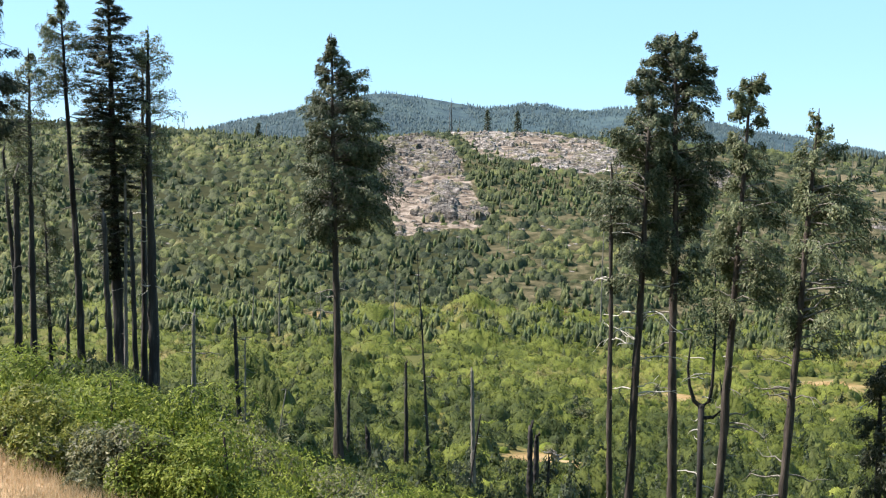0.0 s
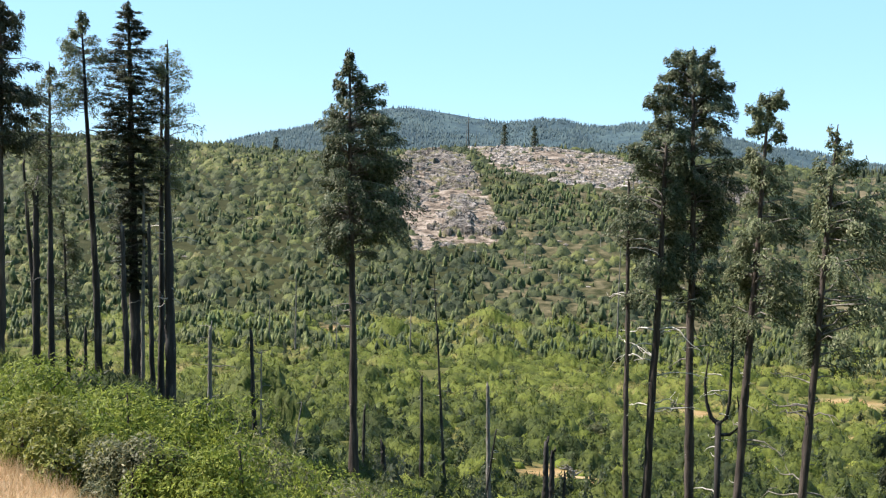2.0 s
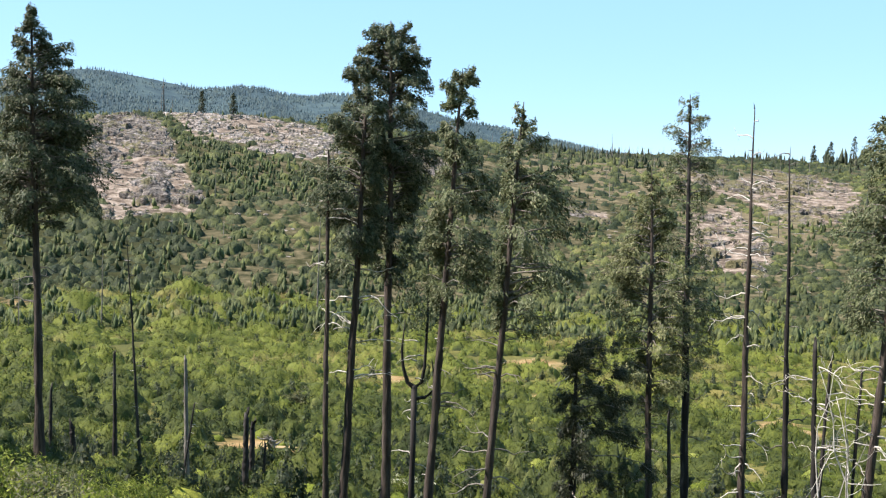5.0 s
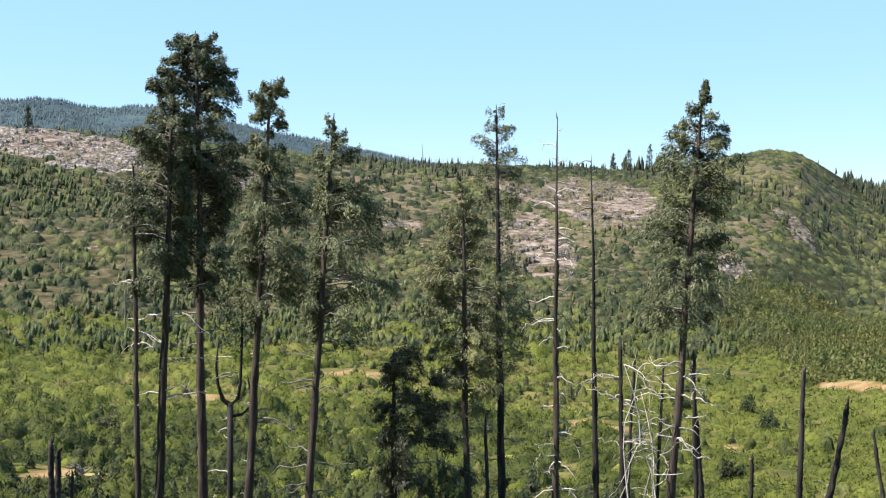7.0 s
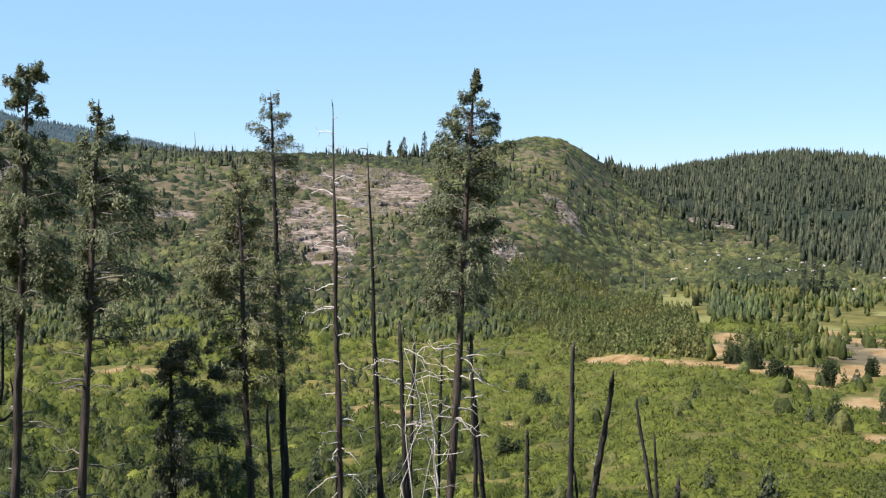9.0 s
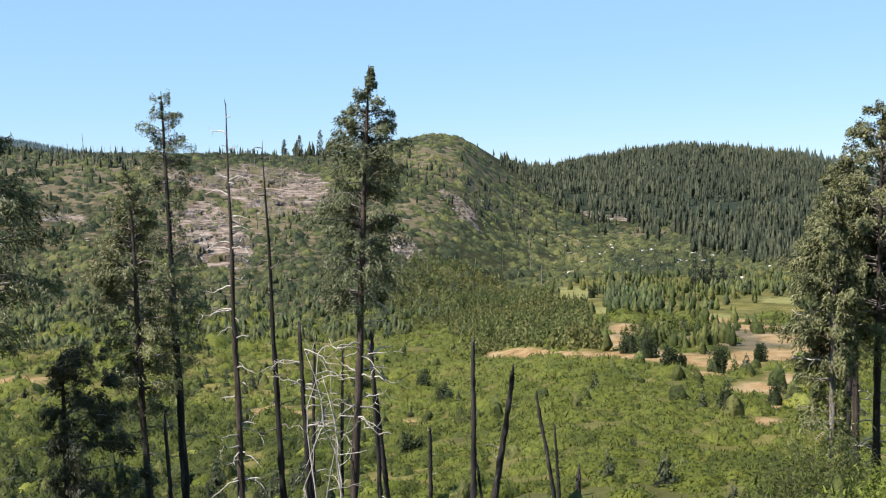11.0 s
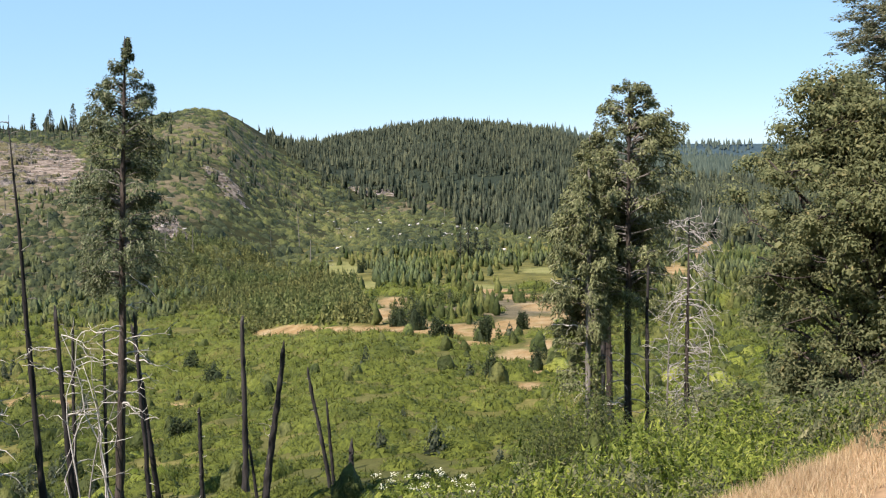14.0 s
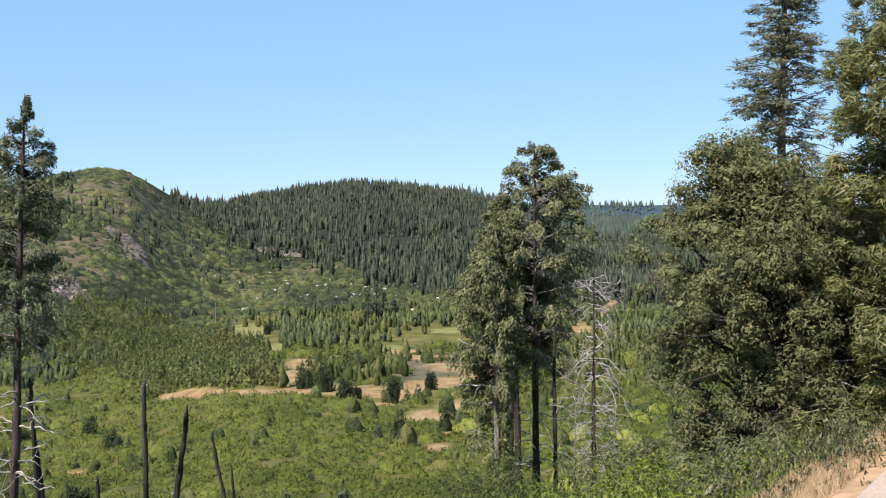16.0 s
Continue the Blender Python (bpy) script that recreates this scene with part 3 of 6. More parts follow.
ROCKS = {  # outlines of the granite outcrops, azimuth and distance
    "west": [(-2.9, 700), (-0.9, 690), (0.4, 622), (1.3, 555), (1.5, 518), (2.6, 492), (2.3, 466), (0.5, 461), (-2.6, 461), (-3.6, 500), (-3.3, 620)],
    "crest": [(0.3, 712), (3.4, 716), (6.4, 712), (8.3, 696), (9.6, 660), (9.3, 600), (7.9, 572), (5.3, 577), (2.8, 595), (1.1, 624)],
    "east": [(12.4, 650), (15.6, 640), (15.9, 600), (13.6, 592), (12.2, 615)],
    "bluff": [(27.2, 740), (30.5, 700), (32.5, 800), (35.4, 770), (36.6, 690), (36.8, 620), (35.0, 568), (33.0, 592), (29.8, 640), (27.6, 690)],
    "steps": [(28.2, 575), (30.2, 610), (32.4, 540), (32.8, 470), (31.6, 430), (29.6, 432), (28.6, 500)],
    "shelf": [(21.6, 580), (24.4, 556), (24.3, 534), (22.0, 540)],
    "talus": [(50.2, 935), (52.0, 908), (53.6, 880), (54.3, 850), (52.5, 872), (50.6, 905)],
    "scree": [(42.8, 655), (43.7, 645), (44.9, 602), (44.2, 588), (43.1, 618)],
    "spur": [(40.2, 512), (41.3, 506), (42.2, 485), (42.0, 438), (41.2, 446), (40.1, 480)],
}
DIRT_SPOTS = [(5.2, 126, 1.7, 11), (6.8, 121, 1.2, 8), (20.5, 258, 1.9, 6.5), (13, 222, 1.3, 5), (20.8, 205, 0.9, 4), (33.4, 186, 1.1, 6.4), (35.0, 178, 0.8, 5), (40.7, 164, 0.5, 3.2),
              (46.6, 253, 1.0, 8), (47.9, 241, 0.7, 7), (50.4, 217, 1.0, 7), (52.0, 219, 1.1, 7), (53.8, 219, 1.1, 7), (55.9, 215, 1.4, 8), (57.5, 215, 1.4, 8), (59.2, 219, 1.5, 10), (61, 227, 1.6, 11), (62.8, 240, 1.7, 12),
              (51.8, 248, 0.7, 16), (52.6, 280, 0.8, 20), (56.9, 180, 1.2, 8), (58.4, 200, 1.4, 9), (59.4, 160, 1.2, 9), (60.9, 174, 1.1, 8), (60, 123, 0.8, 5), (60.3, 138, 0.9, 7), (58.0, 325, 1.8, 12), (59.7, 298, 1.6, 13), (61.5, 264, 2.2, 16), (63.5, 285, 1.8, 14), (69, 500, 0.3, 40), (69.6, 550, 0.35, 24), (66.5, 330, 2.2, 12), (67.8, 420, 0.6, 30), (-6.8, 334, 0.9, 6)]
ROAD_LINE = ([45.4, 47.8, 50.2, 52.4, 55.4, 57.3, 59.2, 62.6, 64], [258, 243, 214, 214, 205, 200, 211, 219, 228])
DIRT_SPOTS += [(b, float(np.interp(b, *ROAD_LINE)), 0.5, 6.5) for b in np.arange(45.4, 64, 0.6)]
GRASS_SPOTS = [(49.9, 430, 1.0, 32), (51.3, 345, 0.65, 22), (60.8, 412, 1.0, 13), (57.5, 345, 1.5, 7), (55.2, 300, 1.2, 9)]


def patchy(x, y, s, seed=0.0):
    """Smooth value noise from a few waves, about -1 to 1."""
    return (np.sin(x / s + seed) * np.cos(y / s * 1.3 - seed * 2) + np.sin((x + y) / s * 0.61 + seed * 3) + np.sin((x * 0.8 - y) / s * 1.7 + seed)) / 2.6


def forest_edge(a):
    """Where the closed forest begins, up the valley."""
    return lut(a, (44, 1100), (47, 1000), (50, 900), (53, 860), (55, 830), (57, 720), (59, 640), (62, 560), (66, 540), (70, 520), (86, 480)) + 22 * np.sin(a * 2.3) + 12 * np.sin(a * 6.1)


def vnoise(x, y, seed=0):
    """Smooth noise on a unit lattice, -1 to 1."""
    xi, yi = np.floor(x), np.floor(y)
    u, v = x - xi, y - yi
    u, v = u * u * (3 - 2 * u), v * v * (3 - 2 * v)
    def h(i, j):
        q = np.sin(i * 127.1 + j * 311.7 + seed * 74.7) * 43758.5453
        return q - np.floor(q)
    return 2 * ((h(xi, yi) * (1 - u) + h(xi + 1, yi) * u) * (1 - v) + (h(xi, yi + 1) * (1 - u) + h(xi + 1, yi + 1) * u) * v) - 1


def fbm(x, y, size, octaves=4, seed=0):
    return sum(vnoise(x / size * 2 ** k, y / size * 2 ** k, seed + k) * 0.55 ** k for k in range(octaves))


def inside(a, r, outline):
    """Whether places lie within an outline of azimuths and distances."""
    hit = np.zeros(np.broadcast(a, r).shape, bool)
    for (a0, r0), (a1, r1) in zip(outline, outline[1:] + outline[:1]):
        if a0 != a1:
            hit ^= ((a0 > a) != (a1 > a)) & (r < (r1 - r0) * (a - a0) / (a1 - a0) + r0)
    return hit


def soft_inside(a, r, outline):
    """The same with a ragged, gradual border, 0 to 1."""
    x, y = r * np.sin(np.radians(a)), r * np.cos(np.radians(a))
    aa, rr = a + 0.3 * fbm(x, y, 14, 3, 3), r + 16 * fbm(x, y, 20, 3, 8)
    steps = [(i * 0.18, j * 7.0) for i in (-1, 0, 1) for j in (-1, 0, 1)]
    return sum(inside(aa + i, rr + j, outline) for i, j in steps) / len(steps)


def rockiness(a, r):
    return np.max([soft_inside(a, r, o) for o in ROCKS.values()], 0)


def bareness(a, r):
    return blob(a, r, DIRT_SPOTS)


def build_ground():
    az = np.concatenate([np.arange(-180, -42, 3.0), np.arange(-42, 100, 0.5), np.arange(100, 180, 3.0)])
    rs = np.concatenate([[0.02], np.geomspace(1.2, 40, 56), np.geomspace(41.5, 1000, 110), np.geomspace(1030, 4800, 50)])
    A, R = np.meshgrid(az, rs, indexing="ij")
    X, Y = R * np.sin(np.radians(A)), R * np.cos(np.radians(A))
    Z = ground(X, Y)
    n, m = A.shape
    i, j = np.meshgrid(np.arange(n), np.arange(m - 1), indexing="ij")
    k = (i + 1) % n
    quads = np.stack([i * m + j, k * m + j, k * m + j + 1, i * m + j + 1], -1).reshape(-1, 4)
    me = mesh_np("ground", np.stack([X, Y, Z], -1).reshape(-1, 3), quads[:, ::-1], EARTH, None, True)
    masks = {
        "rock": rockiness(A, R) * 0.9,
        "dirt": bareness(A, R) * 0.86,
        "dry": np.maximum(blob(A, R, [(-3, 660, 4, 50), (4, 700, 5, 40), (33, 700, 3, 80), (57, 265, 5, 45), (53.5, 825, 2.2, 25), (24, 700, 5, 120), (32, 560, 4.5, 130), (34.9, 735, 1.6, 40), (43.5, 830, 4, 160), (41, 560, 2.5, 60)]), np.where((R > foot_r(A)) & (A > 1) & (A < 38), 0.46, 0.18)),
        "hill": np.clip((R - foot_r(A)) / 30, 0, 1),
        "grass": np.clip(1.3 * blob(A, R, GRASS_SPOTS), 0, 1),
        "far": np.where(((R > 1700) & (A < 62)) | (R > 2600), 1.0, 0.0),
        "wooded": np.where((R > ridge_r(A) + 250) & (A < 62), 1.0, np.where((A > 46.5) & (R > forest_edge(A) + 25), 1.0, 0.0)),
        "straw": np.clip((edge_r(A) + np.where(A > 40, 0.35, -0.2) - R) / 0.5, 0, 1),
    }
    for key, val in masks.items():
        at_ = me.attributes.new(key, "FLOAT", "POINT")
        at_.data.foreach_set("value", val.astype(np.float32).ravel())
    tagged(new("ground", me), "green brushy ground with bare tan soil and granite", "ground", "", "structure")


build_ground()


def scatter(count, a0, a1, r0, r1, rng, power=2.0):
    """Even scatter over a sector of the land."""
    a = rng.uniform(a0, a1, count)
    r = (r0 ** power + rng.random(count) * (r1 ** power - r0 ** power)) ** (1 / power)
    return a, r


def on_land(a, r, sink=0.0):
    x, y = r * np.sin(np.radians(a)), r * np.cos(np.radians(a))
    return np.stack([x, y, ground(x, y) - sink], -1)


def plant(name, label, category, templates, a, r, scale, mat, rng, sink=0.05, squash=None, smooth=True):
    pos = on_land(a, r, sink)
    v, f = stamp(templates, pos, scale, rng.uniform(0, 6.28, len(a)), rng, squash)
    return tagged(new(name, mesh_np(name, v, f, mat, None, smooth)), label, category, "", "stuff")


def canopy(label, az, rs, ma, mr, wide, tall, tone, mat, rng, fuzz, size, rough=0.1, keep=None, slim=0.36):
    """Closed brush: a sheet that follows the rounded tops of many bushes, open where none grows, with sprays of leaves on it.
    ma, mr: where the bushes stand; wide, tall: their half widths and heights; tone: their colour, 0 dark to 1 dry."""
    da, dr = az[1] - az[0], math.log(rs[1] / rs[0])
    A, R = np.meshgrid(az, rs, indexing="ij")
    X, Y = R * np.sin(np.radians(A)), R * np.cos(np.radians(A))
    H, T = np.full(A.shape, -0.35), np.zeros(A.shape)
    warp = 1 + 0.22 * vnoise(X / 0.9, Y / 0.9, 5) + 0.2 * vnoise(X / 2.3, Y / 2.3, 6)
    mx, my = mr * np.sin(np.radians(ma)), mr * np.cos(np.radians(ma))
    wa, wr = np.degrees(wide * 1.35 / mr) / da, wide * 1.35 / mr / dr
    ci, cj = (ma - az[0]) / da, np.log(mr / rs[0]) / dr
    i0, i1 = np.clip(np.floor(ci - wa), 0, len(az)).astype(int), np.clip(np.ceil(ci + wa) + 1, 0, len(az)).astype(int)
    j0, j1 = np.clip(np.floor(cj - wr), 0, len(rs)).astype(int), np.clip(np.ceil(cj + wr) + 1, 0, len(rs)).astype(int)
    for k in range(len(ma)):
        i, j = slice(i0[k], i1[k]), slice(j0[k], j1[k])
        d = ((X[i, j] - mx[k]) ** 2 + (Y[i, j] - my[k]) ** 2) / wide[k] ** 2 * warp[i, j]
        h = tall[k] * (1.0 - d) / np.sqrt(0.25 + np.abs(1.0 - d))
        over = h > H[i, j]
        H[i, j] = np.where(over, h, H[i, j])
        T[i, j] = np.where(over, tone[k], T[i, j])
    if keep is not None:
        H = np.where(keep(A, R), H, -0.35)
    H[0], H[-1], H[:, 0], H[:, -1] = -0.35, -0.35, -0.35, -0.35
    up = H > 0.02
    H = np.where(up, H * (1 + rng.normal(size=H.shape) * rough), -0.35)
    Z = ground(X, Y) + H
    n, m = A.shape
    i, j = np.meshgrid(np.arange(n - 1), np.arange(m - 1), indexing="ij")
    some = up[:-1, :-1] | up[1:, :-1] | up[:-1, 1:] | up[1:, 1:]
    i, j = i[some], j[some]
    q = np.stack([i * m + j, i * m + j + 1, (i + 1) * m + j + 1, (i + 1) * m + j], -1)
    used, inv = np.unique(q.ravel(), return_inverse=True)
    V = np.stack([X, Y, Z], -1)
    v, q, t = V.reshape(-1, 3)[used], inv.reshape(-1, 4), T.ravel()[used]
    f = np.concatenate([q[:, [0, 1, 2]], q[:, [0, 2, 3]]])
    if fuzz:
        pi, pj = np.nonzero(up[1:-1, 1:-1])
        k = rng.integers(0, len(pi), fuzz)
        pi, pj = pi[k] + 1, pj[k] + 1
        nrm = np.cross(V[pi + 1, pj] - V[pi - 1, pj], V[pi, pj + 1] - V[pi, pj - 1])
        nrm = unit(nrm * np.sign(nrm[:, 2:3] + 1e-9))
        b = rng.random((fuzz, 2, 1)) - 0.5
        p = V[pi, pj] + b[:, 0] * (V[pi + 1, pj] - V[pi - 1, pj]) * 0.5 + b[:, 1] * (V[pi, pj + 1] - V[pi, pj - 1]) * 0.5
        s = size * (R[pi, pj] / rs[0]) ** 0.78
        lv, lf = tri_leaves(p + nrm * s[:, None] * 0.25, s, rng, nrm * 0.5 + [0, 0, 1.0], 0.35, slim, nrm + [0, -0.2, 0.2], 0.45)
        f = np.concatenate([f, lf + len(v)])
        v = np.concatenate([v, lv])
        t = np.concatenate([t, np.repeat(np.clip(T[pi, pj] + rng.normal(0.04, 0.07, fuzz), 0, 1), 3)])
    me = mesh_np("brush", v, f, mat, None, True)
    at_ = me.attributes.new("tone", "FLOAT", "POINT")
    at_.data.foreach_set("value", t.astype(np.float32))
    return tagged(new("brush", me), label, "brush", "", "stuff")


def xy(a, r):
    return r * np.sin(np.radians(a)), r * np.cos(np.radians(a))


def plant_valley():
    rng = np.random.default_rng(11)
    # low brush of the valley floor, taller and darker below the bank, low and even towards the hill
    n = 17500
    a, r = scatter(n, -28, 86, 44, 352, rng, 1.25)
    x, y = xy(a, r)
    east = np.clip((a - 26) / 14, 0, 1)
    low = np.clip((r - 175) / 60, 0, 1)
    open_ = bareness(a, r) * 1.5 + 0.85 * blob(a, r, GRASS_SPOTS) + 0.5 * blob(a, r, [(57.5, 255, 5, 40), (61, 160, 3, 40)]) + 0.22 * (fbm(x, y, 30, 3, 12) > 0.35)
    keep = (rng.random(n) > open_) & (r > edge_r(a) + 8)
    a, r, x, y, east, low = a[keep], r[keep], x[keep], y[keep], east[keep], low[keep]
    big = np.exp(rng.normal(0, 0.42, len(a)))
    grove = np.clip(fbm(x, y, 26, 3, 21) * 1.2 + 0.25, 0, 1) * (1 - 0.75 * east) * (1 - 0.7 * low)
    wide = big * (0.45 + r / 185) * (1 - 0.2 * low)
    tall = wide * rng.uniform(0.55, 1.1, len(a)) * (0.85 + 0.3 * grove - 0.35 * east)
    # left trunk group at -19: their shadows and darker growth put into the tone
    tone = 0.57 + 0.1 * east + 0.13 * low * (1 - east) + 0.05 * low + 0.12 * fbm(x, y, 40, 3, 31) * (1 - 0.3 * east) - 0.14 * grove - 0.2 * blob(a, r, [(-19, 95, 6, 60)]) - 0.22 * blob(a, r, [(33, 105, 7, 60)]) + rng.normal(0, 0.11, len(a)) * (1 - 0.4 * east)
    canopy("soft yellow-green brush covering the valley floor", np.arange(-27, 85, 0.165), 46 * np.exp(np.arange(0, math.log(348 / 46), 0.0085)), a, r, wide, tall, np.clip(tone, 0.05, 0.95 - 0.17 * east), MEADOW, rng, 230000, 0.36, 0.1, lambda A, R: np.maximum(bareness(A, R), 0.9 * blob(A, R, GRASS_SPOTS)) + 0.34 * fbm(*xy(A, R), 6, 4, 17) < 0.5, 0.2)
    # rounded leafy bushes standing up out of it
    a, r = scatter(2500, -26, 84, 55, 310, rng, 1.3)
    x, y = xy(a, r)
    keep = (fbm(x, y, 24, 3, 41) + rng.normal(0, 0.3, len(a)) > 0.1) & (rng.random(len(a)) < lut(a, (-26, 1), (26, 0.95), (36, 0.85), (42, 0.35), (48, 0.2), (56, 0.2), (58, 0.6), (84, 0.9))) & (rng.random(len(a)) > 1.3 * bareness(a, r))
    a, r = a[keep], r[keep]
    plant("dark_shrubs", "dark green rounded shrubs scattered through the meadow", "shrub", [dome_template(s + 40, (6, 9, 10), 0.26, 115, 0.24, 1.05, 0.3, 1.8) for s in range(7)], a, r, rng.uniform(0.45, 1.3, len(a)), YOUNG, rng, 0.1, rng.uniform(1.1, 2.5, len(a)))
    a, r = scatter(700, -26, 40, 55, 240, rng, 1.4)
    keep = rng.random(len(a)) > 1.3 * bareness(a, r)
    a, r = a[keep], r[keep]
    plant("leafy_bushes", "bright green leafy bushes in the valley brush", "bushes", [dome_template(s, (6, 9, 10), 0.25, 110, 0.24, 0.9, 0.36, 1.5) for s in range(7)], a, r, rng.uniform(0.6, 1.6, len(a)), WILLOW, rng, 0.2, rng.uniform(0.6, 1.1, len(a)))
    # young pines among it
    a, r = scatter(1500, -24, 62, 60, 320, rng, 1.45)
    x, y = xy(a, r)
    keep = (fbm(x, y, 40, 3, 44) + rng.normal(0, 0.3, len(a)) > 0.2) & (rng.random(len(a)) > 1.3 * bareness(a, r)) & (rng.random(len(a)) < lut(a, (-26, 1), (30, 1), (40, 0.35), (62, 0.35)))
    a, r = a[keep], r[keep]
    plant("pine_saplings", "young green pine saplings in the meadow", "sapling", [cone_template(s + 60, 150, 0.13, 0.26) for s in range(6)], a, r, rng.uniform(1.2, 3.8, len(a)), FOREST, rng)


def plant_thickets():
    """Thicker brush at the bend of the valley, and dark saplings below the bank."""
    rng = np.random.default_rng(15)
    tall_t = [dome_template(s + 300, (6, 9, 10), 0.28, 150, 0.22, 1.15, 0.38, 1.0) for s in range(6)]
    for n, mat, lab in ((110, YOUNG, "dark green bushes at the bend of the valley"), (110, WILLOW, "mid-green bushes at the bend of the valley")):
        a, r = scatter(n, 61, 76, 58, 230, rng, 1.3)
        keep = rng.random(n) > 1.3 * bareness(a, r)
        a, r = a[keep], r[keep]
        plant("valley_bushes", lab, "bushes", tall_t, a, r, rng.uniform(0.9, 2.0, len(a)) * np.clip(r / 130, 0.5, 1), mat, rng, 0.1, rng.uniform(0.6, 1.0, len(a)))
    a, r = scatter(270, -19, 26, 60, 185, rng, 1.25)
    keep = rng.random(len(a)) > 1.2 * bareness(a, r)
    a, r = a[keep], r[keep]
    plant("pine_saplings", "dark young pines standing in the brush", "sapling", [cone_template(s + 360, 130, 0.15, 0.3) for s in range(6)], a, r, rng.uniform(1.5, 3.8, len(a)), FIR_GREEN, rng)


def plume_template(seed, points=5, wide=0.2, rings=((0.02, 0.75), (0.22, 1.0), (0.56, 0.62)), rough=0.2):
    """A far conifer of unit height: one ragged closed cone, fullest low down."""
    rng = np.random.default_rng(seed)
    v, f = [np.array([[rng.normal() * 0.012, rng.normal() * 0.012, 1.0]])], []
    n = 1
    for k, (h, w) in enumerate(reversed(rings)):
        t = 2 * np.pi * (np.arange(points) + rng.uniform(0, 1)) / points
        q = wide * w * (1 + rng.normal(size=points) * rough)
        v.append(np.stack([np.cos(t) * q, np.sin(t) * q, h + rng.normal(size=points) * 0.05], -1))
        for i in range(points):
            j = (i + 1) % points
            if k == 0:
                f.append([0, n + i, n + j])
            else:
                f += [[n - points + i, n + i, n + j], [n - points + i, n + j, n - points + j]]
        n += points
    return np.concatenate(v), np.array(f)


PINE_PATCH = [(1.2, 590), (2.8, 588), (5.3, 570), (8.2, 556), (11.0, 545), (10.5, 500), (8.0, 486), (2.2, 478), (1.7, 520)]
PLANTATION = [(39.6, 330), (40.4, 400), (42.8, 465), (45.5, 480), (48.6, 474), (49.0, 360), (50.4, 300), (51.6, 236), (49, 232), (46.4, 270), (43.5, 300)]


def plant_hills():
    rng = np.random.default_rng(12)
    # brush on the burnt hillsides: bright to the west, duller and more broken to the east
    n = 34000
    a, r = scatter(n, -27, 76, 302, 1000, rng, 1.25)
    x, y = xy(a, r)
    dull = np.clip((a + 3) / 8, 0, 1) * np.clip((34 - a) / 8, 0, 1)
    bare = 0.2 * dull + 0.2 * blob(a, r, [(32, 600, 4.5, 150), (24, 720, 5, 100), (33, 760, 5, 90)]) + 0.34 * blob(a, r, [(43.0, 800, 3.6, 170)]) + 0.1 * (fbm(x, y, 35, 3, 51) > 0.3)
    keep = (rng.random(n) > np.maximum(bare, rockiness(a, r) * 0.8)) & (r < ridge_r(a) + 10) & (r > foot_r(a) - 12 - 90 * (a > 44)) & (rng.random(n) > 1.3 * bareness(a, r) + blob(a, r, GRASS_SPOTS)) & ((a < 46) | (r < forest_edge(a) + 40))
    a, r, x, y, dull = a[keep], r[keep], x[keep], y[keep], dull[keep]
    lime = blob(a, r, [(-10.5, 520, 3.5, 80), (-7, 470, 2.5, 60), (-14, 600, 4, 60), (49.5, 700, 2, 60)])
    big = np.clip(np.exp(rng.normal(0, 0.5, len(a))), 0.3, 1.9) * (1 - 0.45 * rockiness(a, r))
    tone = 0.46 - 0.06 * np.clip((8 - a) / 6, 0, 1) + 0.06 * blob(a, r, [(52, 700, 6, 120)]) + 0.26 * lime + 0.17 * blob(a, r, [(43, 800, 4, 200)]) - 0.06 * dull + 0.22 * fbm(x, y, 60, 4, 61) + rng.normal(0, 0.17, len(a))
    canopy("mottled green brush on the burnt hillsides", np.arange(-26, 76, 0.105), 300 * np.exp(np.arange(0, math.log(985 / 300), 0.0044)), a, r, big * (1.15 + r / 900), big * rng.uniform(0.8, 1.9, len(a)), np.clip(tone, 0.02, 1), SLOPE, rng, 96000, 0.66, 0.17, lambda A, R: R < ridge_r(A) + 12)
    pine_t = [plume_template(s + 90, 4, 0.23, rough=0.33) for s in range(12)]
    # young pines, thick along the foot of the slope and in patches up it
    a, r = scatter(26000, -26, 62, 296, 720, rng, 1.15)
    x, y = xy(a, r)
    low = np.clip(1.2 - (r - 295) / 75, 0.0, 1) * (a < 44)
    keep = (rng.random(len(a)) < 0.75 * low + lut(a, (-26, 0.5), (0, 0.42), (12, 0.3), (24, 0.2), (60, 0.14)) * (fbm(x, y, 45, 3, 71) + rng.normal(0, 0.3, len(a)) > 0.12) + 0.8 * inside(a, r, PINE_PATCH)) & (rng.random(len(a)) > 1.15 * rockiness(a, r)) & (rng.random(len(a)) > 1.2 * bareness(a, r) + blob(a, r, GRASS_SPOTS)) & (r > foot_r(a) - 8) & (r < ridge_r(a) + 5)
    a, r = a[keep], r[keep]
    plant("young_pines", "dense young green pines along the foot of the hill", "young pines", pine_t, a, r, rng.uniform(2.0, 5.6, len(a)) * (0.85 + 0.25 * (rng.random(len(a)) > 0.9)), HILL_PINE, rng, 0.05)
    a = rng.uniform(-25, -1, 420)
    r = ridge_r(a) - rng.random(420) ** 2 * 70
    plant("young_pines", "small pines along the skyline of the hill", "young pines", pine_t, a, r, rng.uniform(1.6, 4.4, 420), HILL_PINE, rng, 0.05)
    # the close stand of young pines on the flat below the knoll
    a, r = scatter(11500, 39, 52.5, 225, 500, rng, 1.2)
    x, y = xy(a, r)
